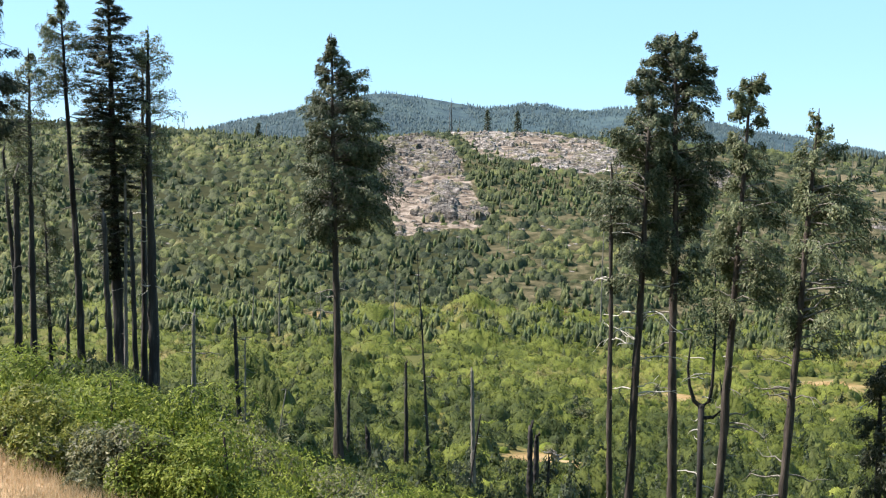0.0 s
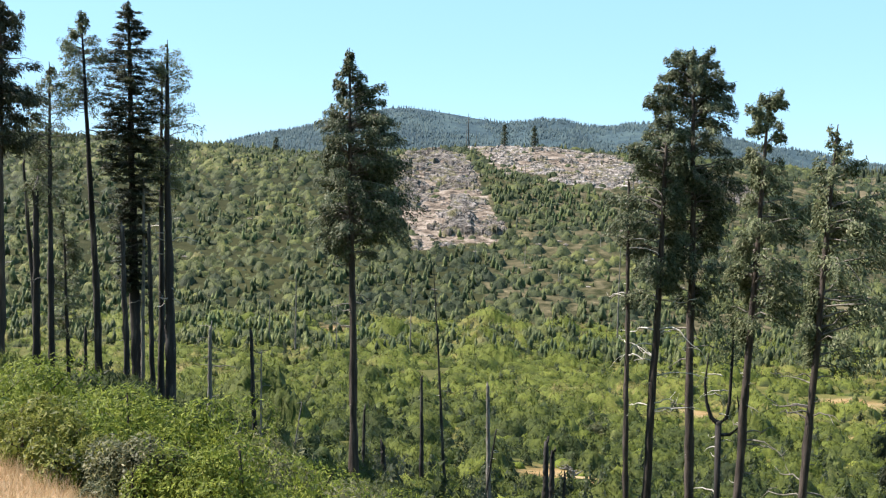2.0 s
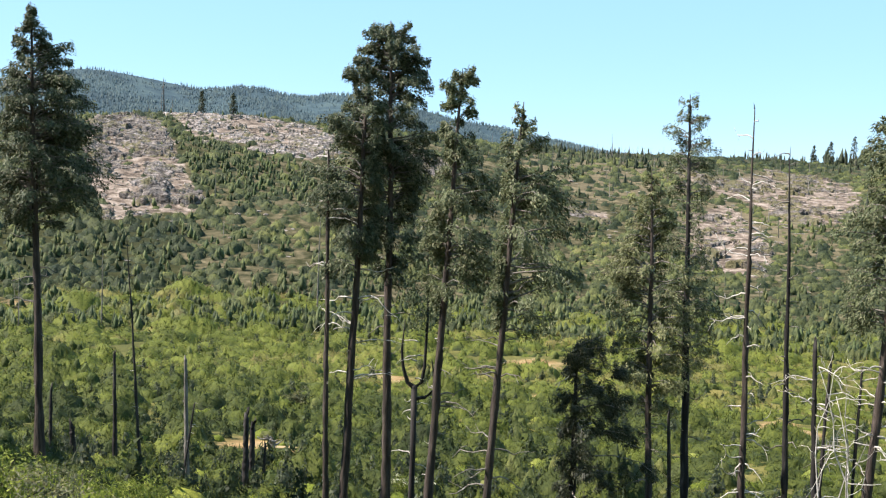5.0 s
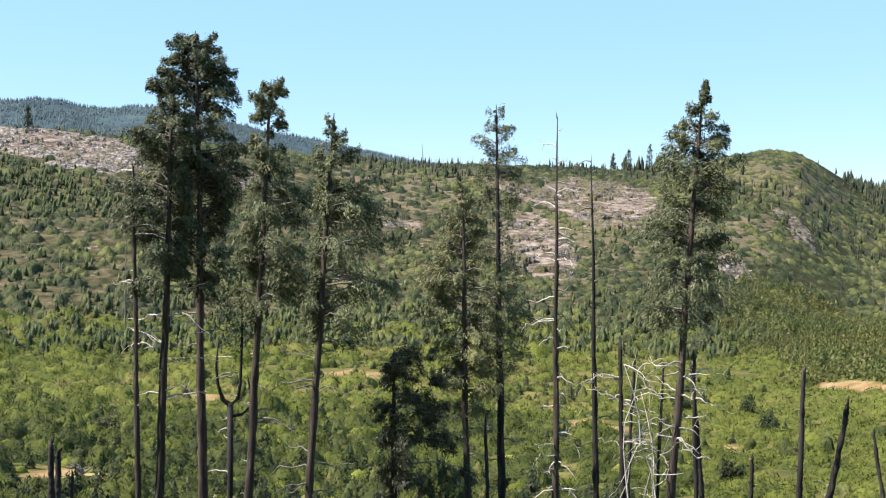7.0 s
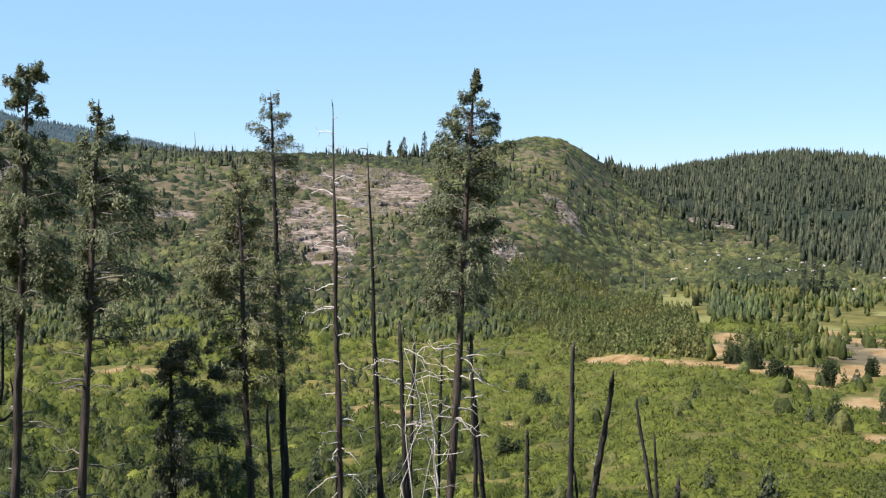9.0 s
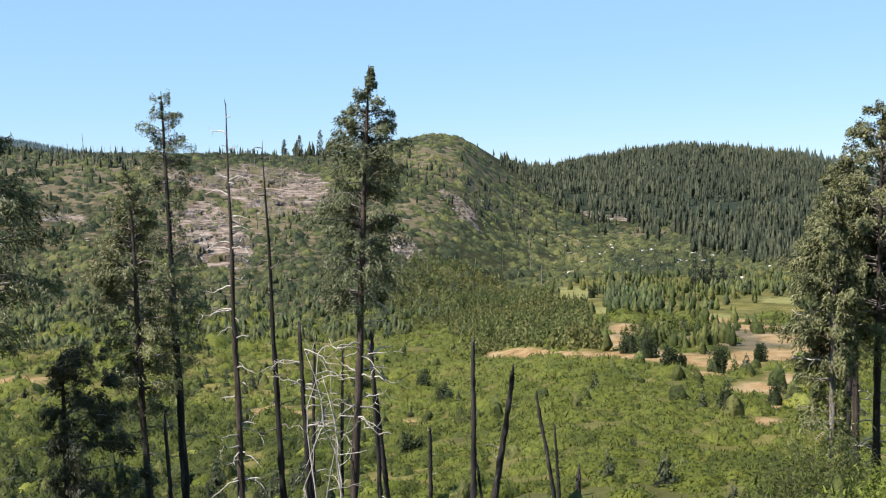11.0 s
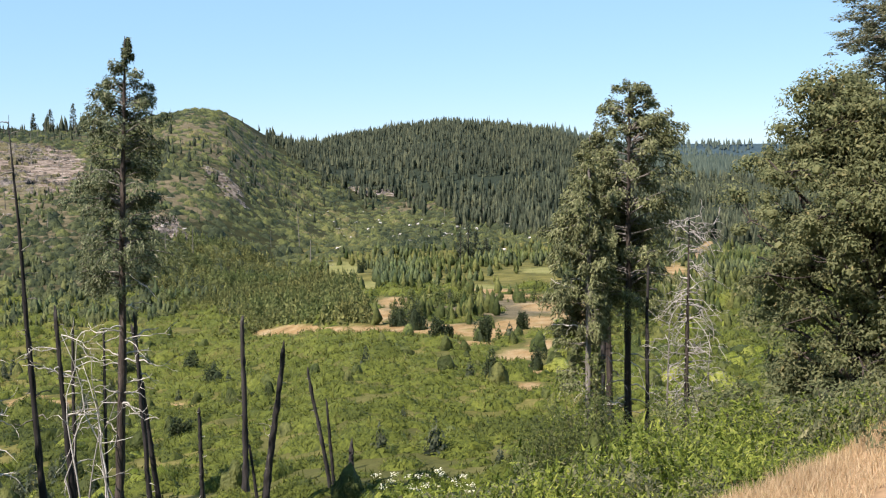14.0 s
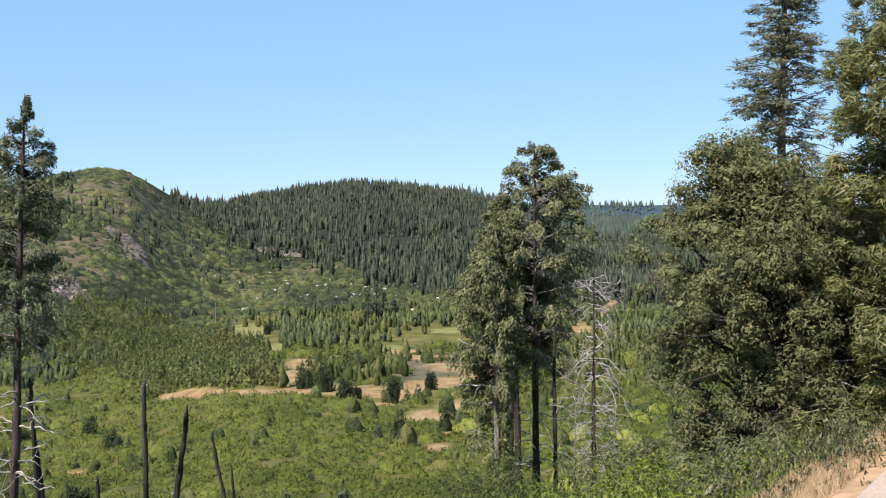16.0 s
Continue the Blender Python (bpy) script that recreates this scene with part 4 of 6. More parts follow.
    keep = (soft_inside(a + 0.7 * fbm(x, y, 38, 3, 27), r + 26 * fbm(x, y, 45, 3, 28), PLANTATION) > rng.random(len(a))) & (fbm(x, y, 24, 3, 29) + rng.normal(0, 0.35, len(a)) > -0.55) & (rng.random(len(a)) > 1.3 * bareness(a, r)) & (rng.random(len(a)) > 1.2 * blob(a, r, GRASS_SPOTS))
    a, r = a[keep], r[keep]
    plant("young_pines", "close stand of young green pines on the valley flat", "young pines", [cone_template(s + 190, 30, 0.2, 0.21) for s in range(12)], a, r, rng.uniform(1.6, 5.2, len(a)) * (1 + 0.35 * fbm(*xy(a, r), 22, 2, 33)), STAND, rng, 0.05)
    # pale thin growth and pines round the green clearings
    a, r = scatter(7500, 46, 75, 215, 640, rng, 1.3)
    keep = (rng.random(len(a)) < blob(a, r, [(53.5, 440, 3, 40), (53, 360, 1.6, 26), (57, 470, 4, 35), (62.5, 480, 4, 40), (56.5, 238, 1.5, 9), (61.5, 300, 2.0, 12), (53.4, 232, 0.9, 6), (57, 318, 1.3, 8), (64, 380, 1.6, 25), (66, 470, 3, 40), (71, 440, 3, 60), (67, 290, 3, 30), (73, 330, 3, 60)])) & (rng.random(len(a)) > 1.3 * bareness(a, r)) & (rng.random(len(a)) > 1.2 * blob(a, r, GRASS_SPOTS))
    a, r = a[keep], r[keep]
    pale = (fbm(*xy(a, r), 30, 2, 77) > 0.0) & (r > 330)
    for sel, mat, lab in ((~pale, YOUNG, "young green pines round the clearing in the valley"), (pale, HILL_PINE, "grey-green young growth round the clearing")):
        plant("young_pines", lab, "young pines", pine_t, a[sel], r[sel], rng.uniform(2.5, 6.2, sel.sum()), mat, rng, 0.05)


def plant_clearing():
    """Clumps of young pines and bushes in and about the dirt clearing."""
    rng = np.random.default_rng(14)
    a, r = scatter(1300, 51, 67, 185, 335, rng, 1.4)
    x, y = xy(a, r)
    keep = (patchy(x, y, 13, 5.0) + rng.normal(0, 0.25, len(a)) > 0.5) & ((r > 224) | (a > 57)) & (rng.random(len(a)) > 1.25 * bareness(a, r))
    a, r = a[keep], r[keep]
    plant("young_pines", "clumps of young pines in the dirt clearing", "young pines", [cone_template(s + 200, 90, 0.15, 0.27) for s in range(8)], a, r, rng.uniform(1.6, 4.8, len(a)), YOUNG, rng)


def plant_forest():
    rng = np.random.default_rng(13)
    spire_t = [plume_template(s + 120, 4, 0.145, ((0.03, 0.75), (0.28, 1.0), (0.64, 0.52)), 0.36) for s in range(14)]
    lite_t = [plume_template(s + 150, 4, 0.22, ((0.0, 1.0),), 0.25) for s in range(7)]
    a, r = scatter(25000, 46.0, 86, 540, 1700, rng, 1.55)
    x, y = xy(a, r)
    keep = (r > forest_edge(a) + 30 * rng.normal(size=len(a))) & (r < ridge_r(a) + 60) & (rng.random(len(a)) > 0.9 * bareness(a, r)) & (fbm(x, y, 70, 3, 81) + rng.normal(0, 0.25, len(a)) > -0.62)
    a, r = a[keep], r[keep]
    tall = rng.uniform(6, 14.5, len(a)) * lut(a, (44, 0.6), (50, 0.9), (55, 1.0)) * (1 + 0.25 * (rng.random(len(a)) > 0.93))
    slim_t = [plume_template(s + 170, 4, 0.15, ((0.03, 1.0), (0.45, 0.62)), 0.36) for s in range(14)]
    for temps, sel in ((spire_t, r < 950), (slim_t, r >= 950)):
        plant("hill_forest", "dark green conifer forest covering the far hill", "forest", temps, a[sel], r[sel], tall[sel], FOREST, rng, 0.05)
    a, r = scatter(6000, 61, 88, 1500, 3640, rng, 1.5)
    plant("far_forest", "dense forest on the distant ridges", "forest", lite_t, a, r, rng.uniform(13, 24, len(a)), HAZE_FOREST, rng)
    # conifers on the burnt ridge and the knoll
    a, r = scatter(2600, 19, 50, 560, 1000, rng, 1.0)
    keep = rng.random(len(a)) < blob(a, r, [(36, 930, 1.6, 60), (34.5, 900, 1, 60), (21.5, 820, 2.5, 90), (24.5, 740, 2, 70), (43, 680, 2.4, 50), (46, 700, 2.0, 60), (40, 640, 1.6, 40), (48, 850, 1.6, 80)]) * 0.5
    a, r = a[keep], r[keep]
    plant("ridge_pines", "thin line of conifers on the burnt ridge", "conifers", spire_t, a, r, rng.uniform(3.5, 9, len(a)), FOREST, rng)
    a = rng.uniform(18, 40, 150)
    r = ridge_r(a) - rng.uniform(0, 40, len(a))
    plant("ridge_pines", "small conifers along the skyline of the ridge", "conifers", spire_t, a, r, rng.uniform(2, 7, len(a)) * (0.6 + 0.6 * (patchy(a * 20, r * 0, 23, 1.0) > 0.1)), FOREST, rng)
    a = np.concatenate([rng.normal(36.0, 0.9, 24), rng.normal(47.0, 0.7, 14), rng.normal(22, 1.5, 26)])
    r = ridge_r(a) - rng.uniform(0, 25, len(a))
    plant("ridge_pines", "taller conifers grouped on the skyline", "conifers", spire_t, a, r, rng.uniform(7, 16, len(a)) * np.where(a < 30, 0.4, 1.0), FOREST, rng)
    # bare burnt poles along the ridge and on the knoll
    pole_t = [tube([(0, 0, -0.02), (0.01, 0.005, 0.5), (0.0, 0.02, 1)], [0.022, 0.017, 0.006], 3) for _ in range(2)]
    a = np.concatenate([rng.normal(24, 3, 130), rng.normal(35, 3, 90), rng.normal(41, 1.5, 10), rng.normal(-8, 8, 60)])
    r = np.minimum(ridge_r(a) - rng.uniform(0, 160, len(a)), 960)
    plant("ridge_poles", "bare grey burnt poles standing along the ridge", "dead trees", pole_t, a, r, rng.uniform(3, 10, len(a)) * np.where(a > 38.5, 0.5, 1), GREYWOOD, rng, 0.05, None, False)
    # bleached logs fallen on the burnt slope
    log_t = [tube([(-0.5, 0, 0.02), (0, 0.01, 0.035), (0.5, 0, 0.025)], [0.03, 0.026, 0.012], 4) for _ in range(2)]
    a, r = scatter(1100, -12, 60, 380, 760, rng, 1.2)
    keep = rng.random(len(a)) < 0.12 + blob(a, r, [(32, 570, 5, 140), (24, 640, 4, 100), (1, 560, 3, 100), (53, 720, 4, 80)])
    a, r = a[keep], r[keep]
    plant("fallen_logs", "bleached fallen logs on the burnt slope", "logs", log_t, a, r, rng.uniform(2, 6, len(a)), SILVERWOOD, rng, -0.3)
    a, r = a[::3] + 0.7, r[::3] + 9
    plant("burnt_poles", "grey burnt poles standing on the slope", "dead trees", pole_t, a, r, rng.uniform(4, 11, len(a)), GREYWOOD, rng, 0.05, None, False)
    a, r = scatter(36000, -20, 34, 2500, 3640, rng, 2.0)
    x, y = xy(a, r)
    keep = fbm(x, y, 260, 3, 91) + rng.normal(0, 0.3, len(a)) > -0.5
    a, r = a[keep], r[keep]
    plant("mountain_forest", "conifer forest on the distant mountain, coloured blue for haze", "forest", lite_t, a, r, rng.uniform(6, 13, len(a)), HAZED_FARWOOD, rng)


def rock_outcrops():
    """Granite that stands out of the hillside in slabs and broken steps."""
    for k, (key, outline) in enumerate(ROCKS.items()):
        al, rl = [p[0] for p in outline], [p[1] for p in outline]
        mid = sum(rl) / len(rl)
        az, rs = np.arange(min(al) - 0.7, max(al) + 0.7, math.degrees(0.42 / mid)), np.arange(min(rl) - 20, max(rl) + 20, 1.7)
        A, R = np.meshgrid(az, rs, indexing="ij")
        X, Y = R * np.sin(np.radians(A)), R * np.cos(np.radians(A))
        m = soft_inside(A, R, outline)
        h = fbm(X, Y + 0.4 * X, 16, 5, 100 + k) * 1.3 + 0.5
        q = h * 3.2
        step = (np.floor(q) + np.clip((q - np.floor(q)) * 3.0 - 1.0, 0, 1)) / 3.2
        H = -0.8 + 1.2 * m + (0.55 * h + 0.7 * step) * m + 0.55 * fbm(X, Y, 2.6, 3, 140 + k) * m - 1.3 * np.clip(0.22 - np.abs(fbm(X + 0.5 * Y, Y, 9, 3, 150 + k)), 0, 1) / 0.22 * m
        if key == "west":  # the high ledge at the foot of the slope
            H += 3.0 * (R > 470 + 5 * fbm(X, Y, 9, 3, 9)) * np.clip((510 - R) / 34, 0, 1) * np.clip(2.4 - np.abs(A + 0.1 + 0.2 * fbm(X, Y, 8, 3, 2)) / 0.42, 0, 1)
            H += 1.0 * (R > 494 + 5 * fbm(X, Y, 7, 3, 4)) * np.clip((528 - R) / 26, 0, 1) * np.clip(2.4 - np.abs(A - 0.1 + 0.3 * fbm(X, Y, 8, 3, 5)) / 0.42, 0, 1)
        show = (m > 0.12) & (R < ridge_r(A) + 6) & (fbm(X, Y, 12, 4, 170 + k) < 0.4 - 0.4 * (key in ("bluff", "steps")))
        Z = ground(X, Y) + np.where(show, H, -1.0)
        n, c = A.shape
        i, j = np.meshgrid(np.arange(n - 1), np.arange(c - 1), indexing="ij")
        some = show[:-1, :-1] | show[1:, :-1] | show[:-1, 1:] | show[1:, 1:]
        i, j = i[some], j[some]
        f = np.stack([i * c + j, i * c + j + 1, (i + 1) * c + j + 1, (i + 1) * c + j], -1)
        used, inv = np.unique(f.ravel(), return_inverse=True)
        me = mesh_np("rock_outcrop", np.stack([X, Y, Z], -1).reshape(-1, 3)[used], inv.reshape(-1, 4), PALE_ROCK if key == "crest" else BROWN_ROCK if key in ("bluff", "steps", "shelf") else GREY_ROCK, None, False)
        tagged(new("rock_outcrop", me), {"crest": "pale cracked granite slabs along the hill crest", "west": "broken granite ledges and rubble on the hillside"}.get(key, "weathered granite outcrop on the burnt hillside"), "rock", "granite outcrops", "structure")


plant_valley()
plant_thickets()
plant_hills()
plant_clearing()
plant_forest()
rock_outcrops()

# ---- standing trees ----
def side_of(a):
    """Unit vectors to the right and away, seen from the viewpoint along azimuth a."""
    return np.array([math.cos(radians(a)), -math.sin(radians(a)), 0.0]), np.array([math.sin(radians(a)), math.cos(radians(a)), 0.0])


def trunk_tube(line, rad, rng, sides=10, rough=0.07, every=34):
    """A trunk with swellings and dents along its axis."""
    s = np.linspace(0, 1, every)
    k = np.linspace(0, 1, len(line))
    p = np.stack([np.interp(s, k, line[:, c]) for c in range(3)], -1)
    r = np.interp(s, k, rad)
    v, f = tube(p, r * (1 + rng.normal(size=every) * rough * 0.6), sides)
    out = v[:-1].reshape(every, sides, 3) - p[:, None]
    v[:-1] += (out * rng.normal(size=(every, sides, 1)) * rough * 1.6).reshape(-1, 3)
    return v, f


def stubs(ob, line, lo, hi, count, mat, rng, right):
    """Broken stubs of boughs on a bare trunk."""
    dead_branches(ob, line, lo, hi, count, 0.42, mat, rng, 0.3, 0.1, 0.034, right, 0)


def trunk_line(a, r, a_top, el_top, rng, waver=0.012, segs=12):
    """The trunk's axis from the ground to the top, relative to its foot, and the foot."""
    foot = np.array(at(a, r))
    right, away = side_of(a)
    h = r * math.tan(radians(el_top)) + EYE - foot[2]
    lean = right * r * math.tan(radians(a_top - a))
    s = np.linspace(0, 1, segs)[:, None]
    wob = np.cumsum(rng.normal(size=(segs, 3)) * [1, 1, 0], 0) * waver * h / segs
    wob -= s * wob[-1]
    line = s * (lean + [0, 0, h]) + wob
    line[0, 2] -= 0.5
    return foot, line, h, right, away


def bough(start, way, length, droop, lift, rng, segs=5, crook=0.06):
    s = np.linspace(0, 1, segs)[:, None]
    p = start + way * length * s + np.array([0, 0, 1.0]) * (lift * length * np.sin(s * 1.6) - droop * length * s ** 2)
    p[1:] += np.cumsum(rng.normal(size=(segs - 1, 3)) * length * crook, 0)
    return p


def hook(start, way, length, droop, curl, rng, segs=8, crook=0.035):
    """A bare bough that leaves the trunk level, sags, and turns up again at its tip."""
    s = np.linspace(0, 1, segs)[:, None]
    p = start + way * length * (s - 0.18 * curl * s ** 3) + np.array([0, 0, 1.0]) * length * (0.12 * np.sin(s * 3) - droop * s ** 1.6 + curl * np.clip(s - 0.5, 0, 1) ** 2 * 1.8)
    p[1:] += np.cumsum(rng.normal(size=(segs - 1, 3)) * length * crook, 0)
    return p


def dead_branches(ob, line, lo, hi, count, length, mat, rng, droop=0.3, lift=0.15, thick=0.03, only=None, twigs=0, crook=0.035):
    """Bare boughs, each a part of its own."""
    for i in range(count):
        s = rng.uniform(lo, hi)
        k = s * (len(line) - 1)
        start = line[int(k)] * (1 - k % 1) + line[min(int(k) + 1, len(line) - 1)] * (k % 1)
        t = rng.uniform(0, 2 * np.pi)
        way = np.array([math.cos(t), math.sin(t), 0.0])
        if only is not None:
            way = unit(only * rng.choice([-1, 1], p=[0.45, 0.55]) * 1.2 + way * 0.9)
        L = length * rng.uniform(0.35, 1.3)
        h = Heap()
        p = hook(start, way, L, droop * rng.uniform(-0.2, 1.4), rng.choice([0.1, 0.6, 1.2]) * rng.uniform(0.6, 1.3), rng, 8, crook)
        branch = part("dead_branch", mesh_np("dead_branch", *tube(p, np.linspace(thick, 0.012, 8) * rng.uniform(0.75, 1.25), 4), mat, None, True), ob)
        for j in range(twigs):
            q = p[rng.integers(3, 7)]
            w2 = unit(way + rng.normal(size=3) * 0.8)
            h.add(*tube(hook(q, w2, L * rng.uniform(0.2, 0.5), rng.uniform(-0.2, 0.6), 0.4, rng, 5, 0.06), np.linspace(thick * 0.45, 0.008, 5), 3))
        if twigs:
            part("twig_spray", h.mesh("twig_spray", mat, True), branch, "", "stuff")


def tufts(cen, rad, per, rng, tall=1.0, hang=0.35, jut=None, fan=0.0):
    """Leaf places of lumpy drooping tufts: places, ways and outward faces."""
    n = len(cen)
    d = unit(rng.normal(size=(n, per, 3)))
    k = rng.uniform(0.25, 1.1, (n, per)) ** 0.55
    o = d * (k * rad[:, None])[..., None] * [1, 1, 0.8 * tall] * rng.uniform(0.6, 1.35, (n, 1, 3))
    o[..., 2] -= hang * (np.linalg.norm(o[..., :2], axis=-1) ** 1.5) / np.sqrt(rad)[:, None]
    ways = d * 0.9 + [0, 0, -hang * 1.4]
    if jut is not None:
        ways = ways * (1 - 0.6 * fan) + jut[:, None] * (0.7 + fan)
        o += jut[:, None] * fan * (rng.uniform(-0.6, 0.5, (n, per)) * rad[:, None])[..., None]
    return (cen[:, None] + o).reshape(-1, 3), ways.reshape(-1, 3), (d * (1 - 0.6 * fan) + [0, 0, 0.45 + fan]).reshape(-1, 3)


LUMPS = [rock_template(s + 30, 1) for s in range(6)]
LUMPS = [(v * [2, 2, 2.4] + [0, 0, -0.2], f) for v, f in LUMPS]


def conifer(name, label, category, a, r, a_top, el_top, crown, boughs, sprays, mat, bark=BARK, seed=1, size=0.22, droop=0.25, lift=0.25, bias=0.0, per=96, far=False, wispy=False, girth=0.0094, dead=0, dead_len=1.6, dead_mat=GREYWOOD, dead_range=(0.15, 0.6), group="standing burnt conifers", slim=0.24, clump=0.5, level=False, hang=0.45, holes=0.35, dead_thick=0.05):
    """A conifer with a tapered trunk, limbs that carry tufts of foliage with gaps between, and bare boughs below.
    crown: pairs of height fraction and half width in metres; bias: how much longer the boughs to the right are;
    holes: the share of the crown left open."""
    if wispy:
        clump, per, far, holes, size = 0.3, 62, True, 0.1, size * 0.85
    rng = np.random.default_rng(seed)
    foot, line, h, right, away = trunk_line(a, r, a_top, el_top, rng)
    ob = thing(name, label, category, group, "", foot)
    seg = np.linspace(0, 1, len(line))
    rad = h * girth * (1 - seg) ** 0.64 + 0.02
    rad[0] *= 1.25
    part("trunk", mesh_np("trunk", *trunk_tube(line, rad, rng), bark, None, True), ob)
    hs, ws = [c[0] for c in crown], [c[1] for c in crown]
    limbs, cen, rads, juts = Heap(), [], [], []
    sprays_at, sprays_way, sprays_face = [], [], []
    fans = not (level or r > 100 or hang < 0 or mat is FIR)
    gap_s, gap_t = rng.uniform(hs[0], 0.97, 9), rng.uniform(0, 2 * np.pi, 9)
    knots = max(6, int(boughs / (4 + 9 * holes)))
    knot_s, knot_t = (np.arange(knots) + rng.uniform(0, 1, knots)) / knots, rng.permutation(knots) * 2.4 + rng.uniform(0, 1, knots)
    for i in range(boughs):
        s = hs[0] + (hs[-1] - hs[0]) * 0.97 * rng.random() ** 0.92
        t = rng.uniform(0, 2 * np.pi)
        if level:
            s = hs[0] + (hs[-1] - hs[0]) * (math.floor(rng.random() * 21) + rng.normal(0, 0.14)) / 21
            s = min(max(s, hs[0]), 0.99)
        if fans and i % 5 > 1:
            k = rng.integers(0, knots)
            s = min(max(hs[0] + (hs[-1] - hs[0]) * knot_s[k] * 0.97 + rng.normal(0, 0.016), hs[0]), 0.985)
            t = knot_t[k] + rng.normal(0, 0.6)
        if fans and math.sin(t) < -0.35 and rng.random() < 0.6:
            t = -t + rng.normal(0, 0.3)
        near = np.hypot((gap_s - s) * h / 0.9, np.abs((gap_t - t + np.pi) % (2 * np.pi) - np.pi) / 0.7)
        if not fans and near.min() < holes * 2.6 and rng.random() < 0.85:
            continue
        w = np.interp(s, hs, ws)
        if fans:  # fewer and shorter boughs towards the pointed top
            w *= np.interp(s, [0.88, 1], [1, 0.4 if ws[-1] < 0.4 else 0.7])
            if rng.random() > 0.3 + 0.8 * w / max(ws):
                continue
        way = right * math.cos(t) + away * math.sin(t)
        L = max(w * (1 + bias * math.cos(t) * (np.interp(s, [0.82, 0.95], [1, 0]) if fans else 1)) * rng.uniform(0.72 if fans else 0.55, 1.15), 0.15)
        k = s * (len(line) - 1)
        start = line[int(k)] * (1 - k % 1) + line[min(int(k) + 1, len(line) - 1)] * (k % 1)
        slack = float(np.interp(s, [0.75, 0.98], [1, 0.4])) if fans else 1.0  # the boughs stiffen and rise towards the top
        p = bough(start, way, L, droop * rng.uniform(0.5, 1.4) * slack, lift + 0.3 * (1 - slack), rng)
        limbs.add(*tube(p, np.linspace(0.02 + 0.012 * L, 0.012, 5), 3))
        n = max(1, int(round(sprays * 0.34 * (0.35 + 0.65 * L / max(ws)))))
        f = 1 - rng.random(n) ** 1.4 * 0.62
        f = f * 0.72 if fans else np.append(0.97, f[1:])
        q = np.stack([np.interp(f, np.linspace(0, 1, 5), p[:, c]) for c in range(3)], -1)
        if fans:  # a drooping fan of side sprays along the outer part of the bough
            m = int(per * n)
            f = 0.38 + 0.66 * rng.random(m) ** 0.8
            q2 = np.stack([np.interp(f, np.linspace(0, 1, 5), p[:, c]) for c in range(3)], -1) + way * (np.clip(f - 1, 0, 1) * L)[:, None]
            side = np.cross(way, [0, 0, 1.0])
            strand = rng.integers(0, 9 + int(6 * L), m)
            off = (rng.normal(0, 1, 60)[strand] * 0.7 + rng.normal(0, 0.3, m)) * (0.16 + 0.24 * L ** 0.7) * (1.25 - f)
            fall = rng.random(m) ** 1.6 * (0.22 + 0.45 * rng.random(60)[strand]) * (0.4 + 1.5 * hang)
            q2 = q2 + side * off[:, None] + np.array([0, 0, 1.0]) * (0.1 * rng.normal(size=m) - 0.35 * slack * np.abs(off) - fall * slack + 0.08)[:, None]
            sprays_at.append(q2)
            sprays_way.append(way * 0.45 + side * (np.sign(off) * 0.4)[:, None] + [0, 0, 0.75 - 1.3 * slack] + rng.normal(size=(m, 3)) * 0.2)
            sprays_face.append(way * 0.35 + side * (np.sign(off) * 0.45)[:, None] + [0, 0, 0.55] + rng.normal(size=(m, 3)) * 0.2)
            q = q - [0, 0, 0.12]
        q += rng.normal(size=q.shape) * (0.08 if fans else 0.2)
        cen.append(q)
        juts.append(np.repeat([way], n, 0))
        rads.append(clump * rng.uniform(0.55, 1.25, n) * (0.55 + 0.45 * np.clip(w / max(ws), 0, 1)))
    # the leader at the very top
    m = 5
    top = line[-1] + np.stack([rng.normal(0, 0.1, m), rng.normal(0, 0.1, m), -0.42 - 0.28 * np.arange(m)], -1)
    top_r, top_j = (0.1 + 0.045 * np.arange(m)) if fans else (0.16 + 0.06 * np.arange(m)), np.repeat([[0, 0, 1.5]], m, 0)
    cen, rads, juts = np.concatenate(cen), np.concatenate(rads), np.concatenate(juts)
    part("branchwork", limbs.mesh("branchwork", GREYWOOD, True), ob, "", "stuff")
    if fans:
        pts, ways, faces = tufts(top, top_r, per, rng, 1.1, hang, top_j, 0.0)
        pts, ways, faces = np.concatenate([pts, *sprays_at]), np.concatenate([ways, *sprays_way]), np.concatenate([faces, *sprays_face])
    else:
        pts, ways, faces = tufts(np.concatenate([cen, top]), np.concatenate([rads, top_r]), per, rng, 0.35 if level else 1.1, hang, np.concatenate([juts, top_j]), 0.8 if level else 0.0)
    v, f = tri_leaves(pts, size * (1.24 if r > 100 else 1.02 if fans else 0.95), rng, ways, 0.3, slim * 1.2, faces, 0.3)
    if not far:
        lv, lf = stamp(LUMPS, cen - [0, 0, 0.12], rads * (0.16 if level else 0.22), rng.uniform(0, 6.28, len(cen)), rng)
        v, f = np.concatenate([v, lv]), np.concatenate([f, lf + len(v)])
    part("crown", mesh_np("crown", v, f, mat), ob)
    if r < 100:
        stubs(ob, line, 0.12, max(hs[0], 0.3), 9, WHITEWOOD if seed % 2 else GREYWOOD, rng, right)
    if dead:
        dead_branches(ob, line, *dead_range, dead, dead_len, dead_mat, rng, 0.4, 0.2, dead_thick, right, 1)
    return ob


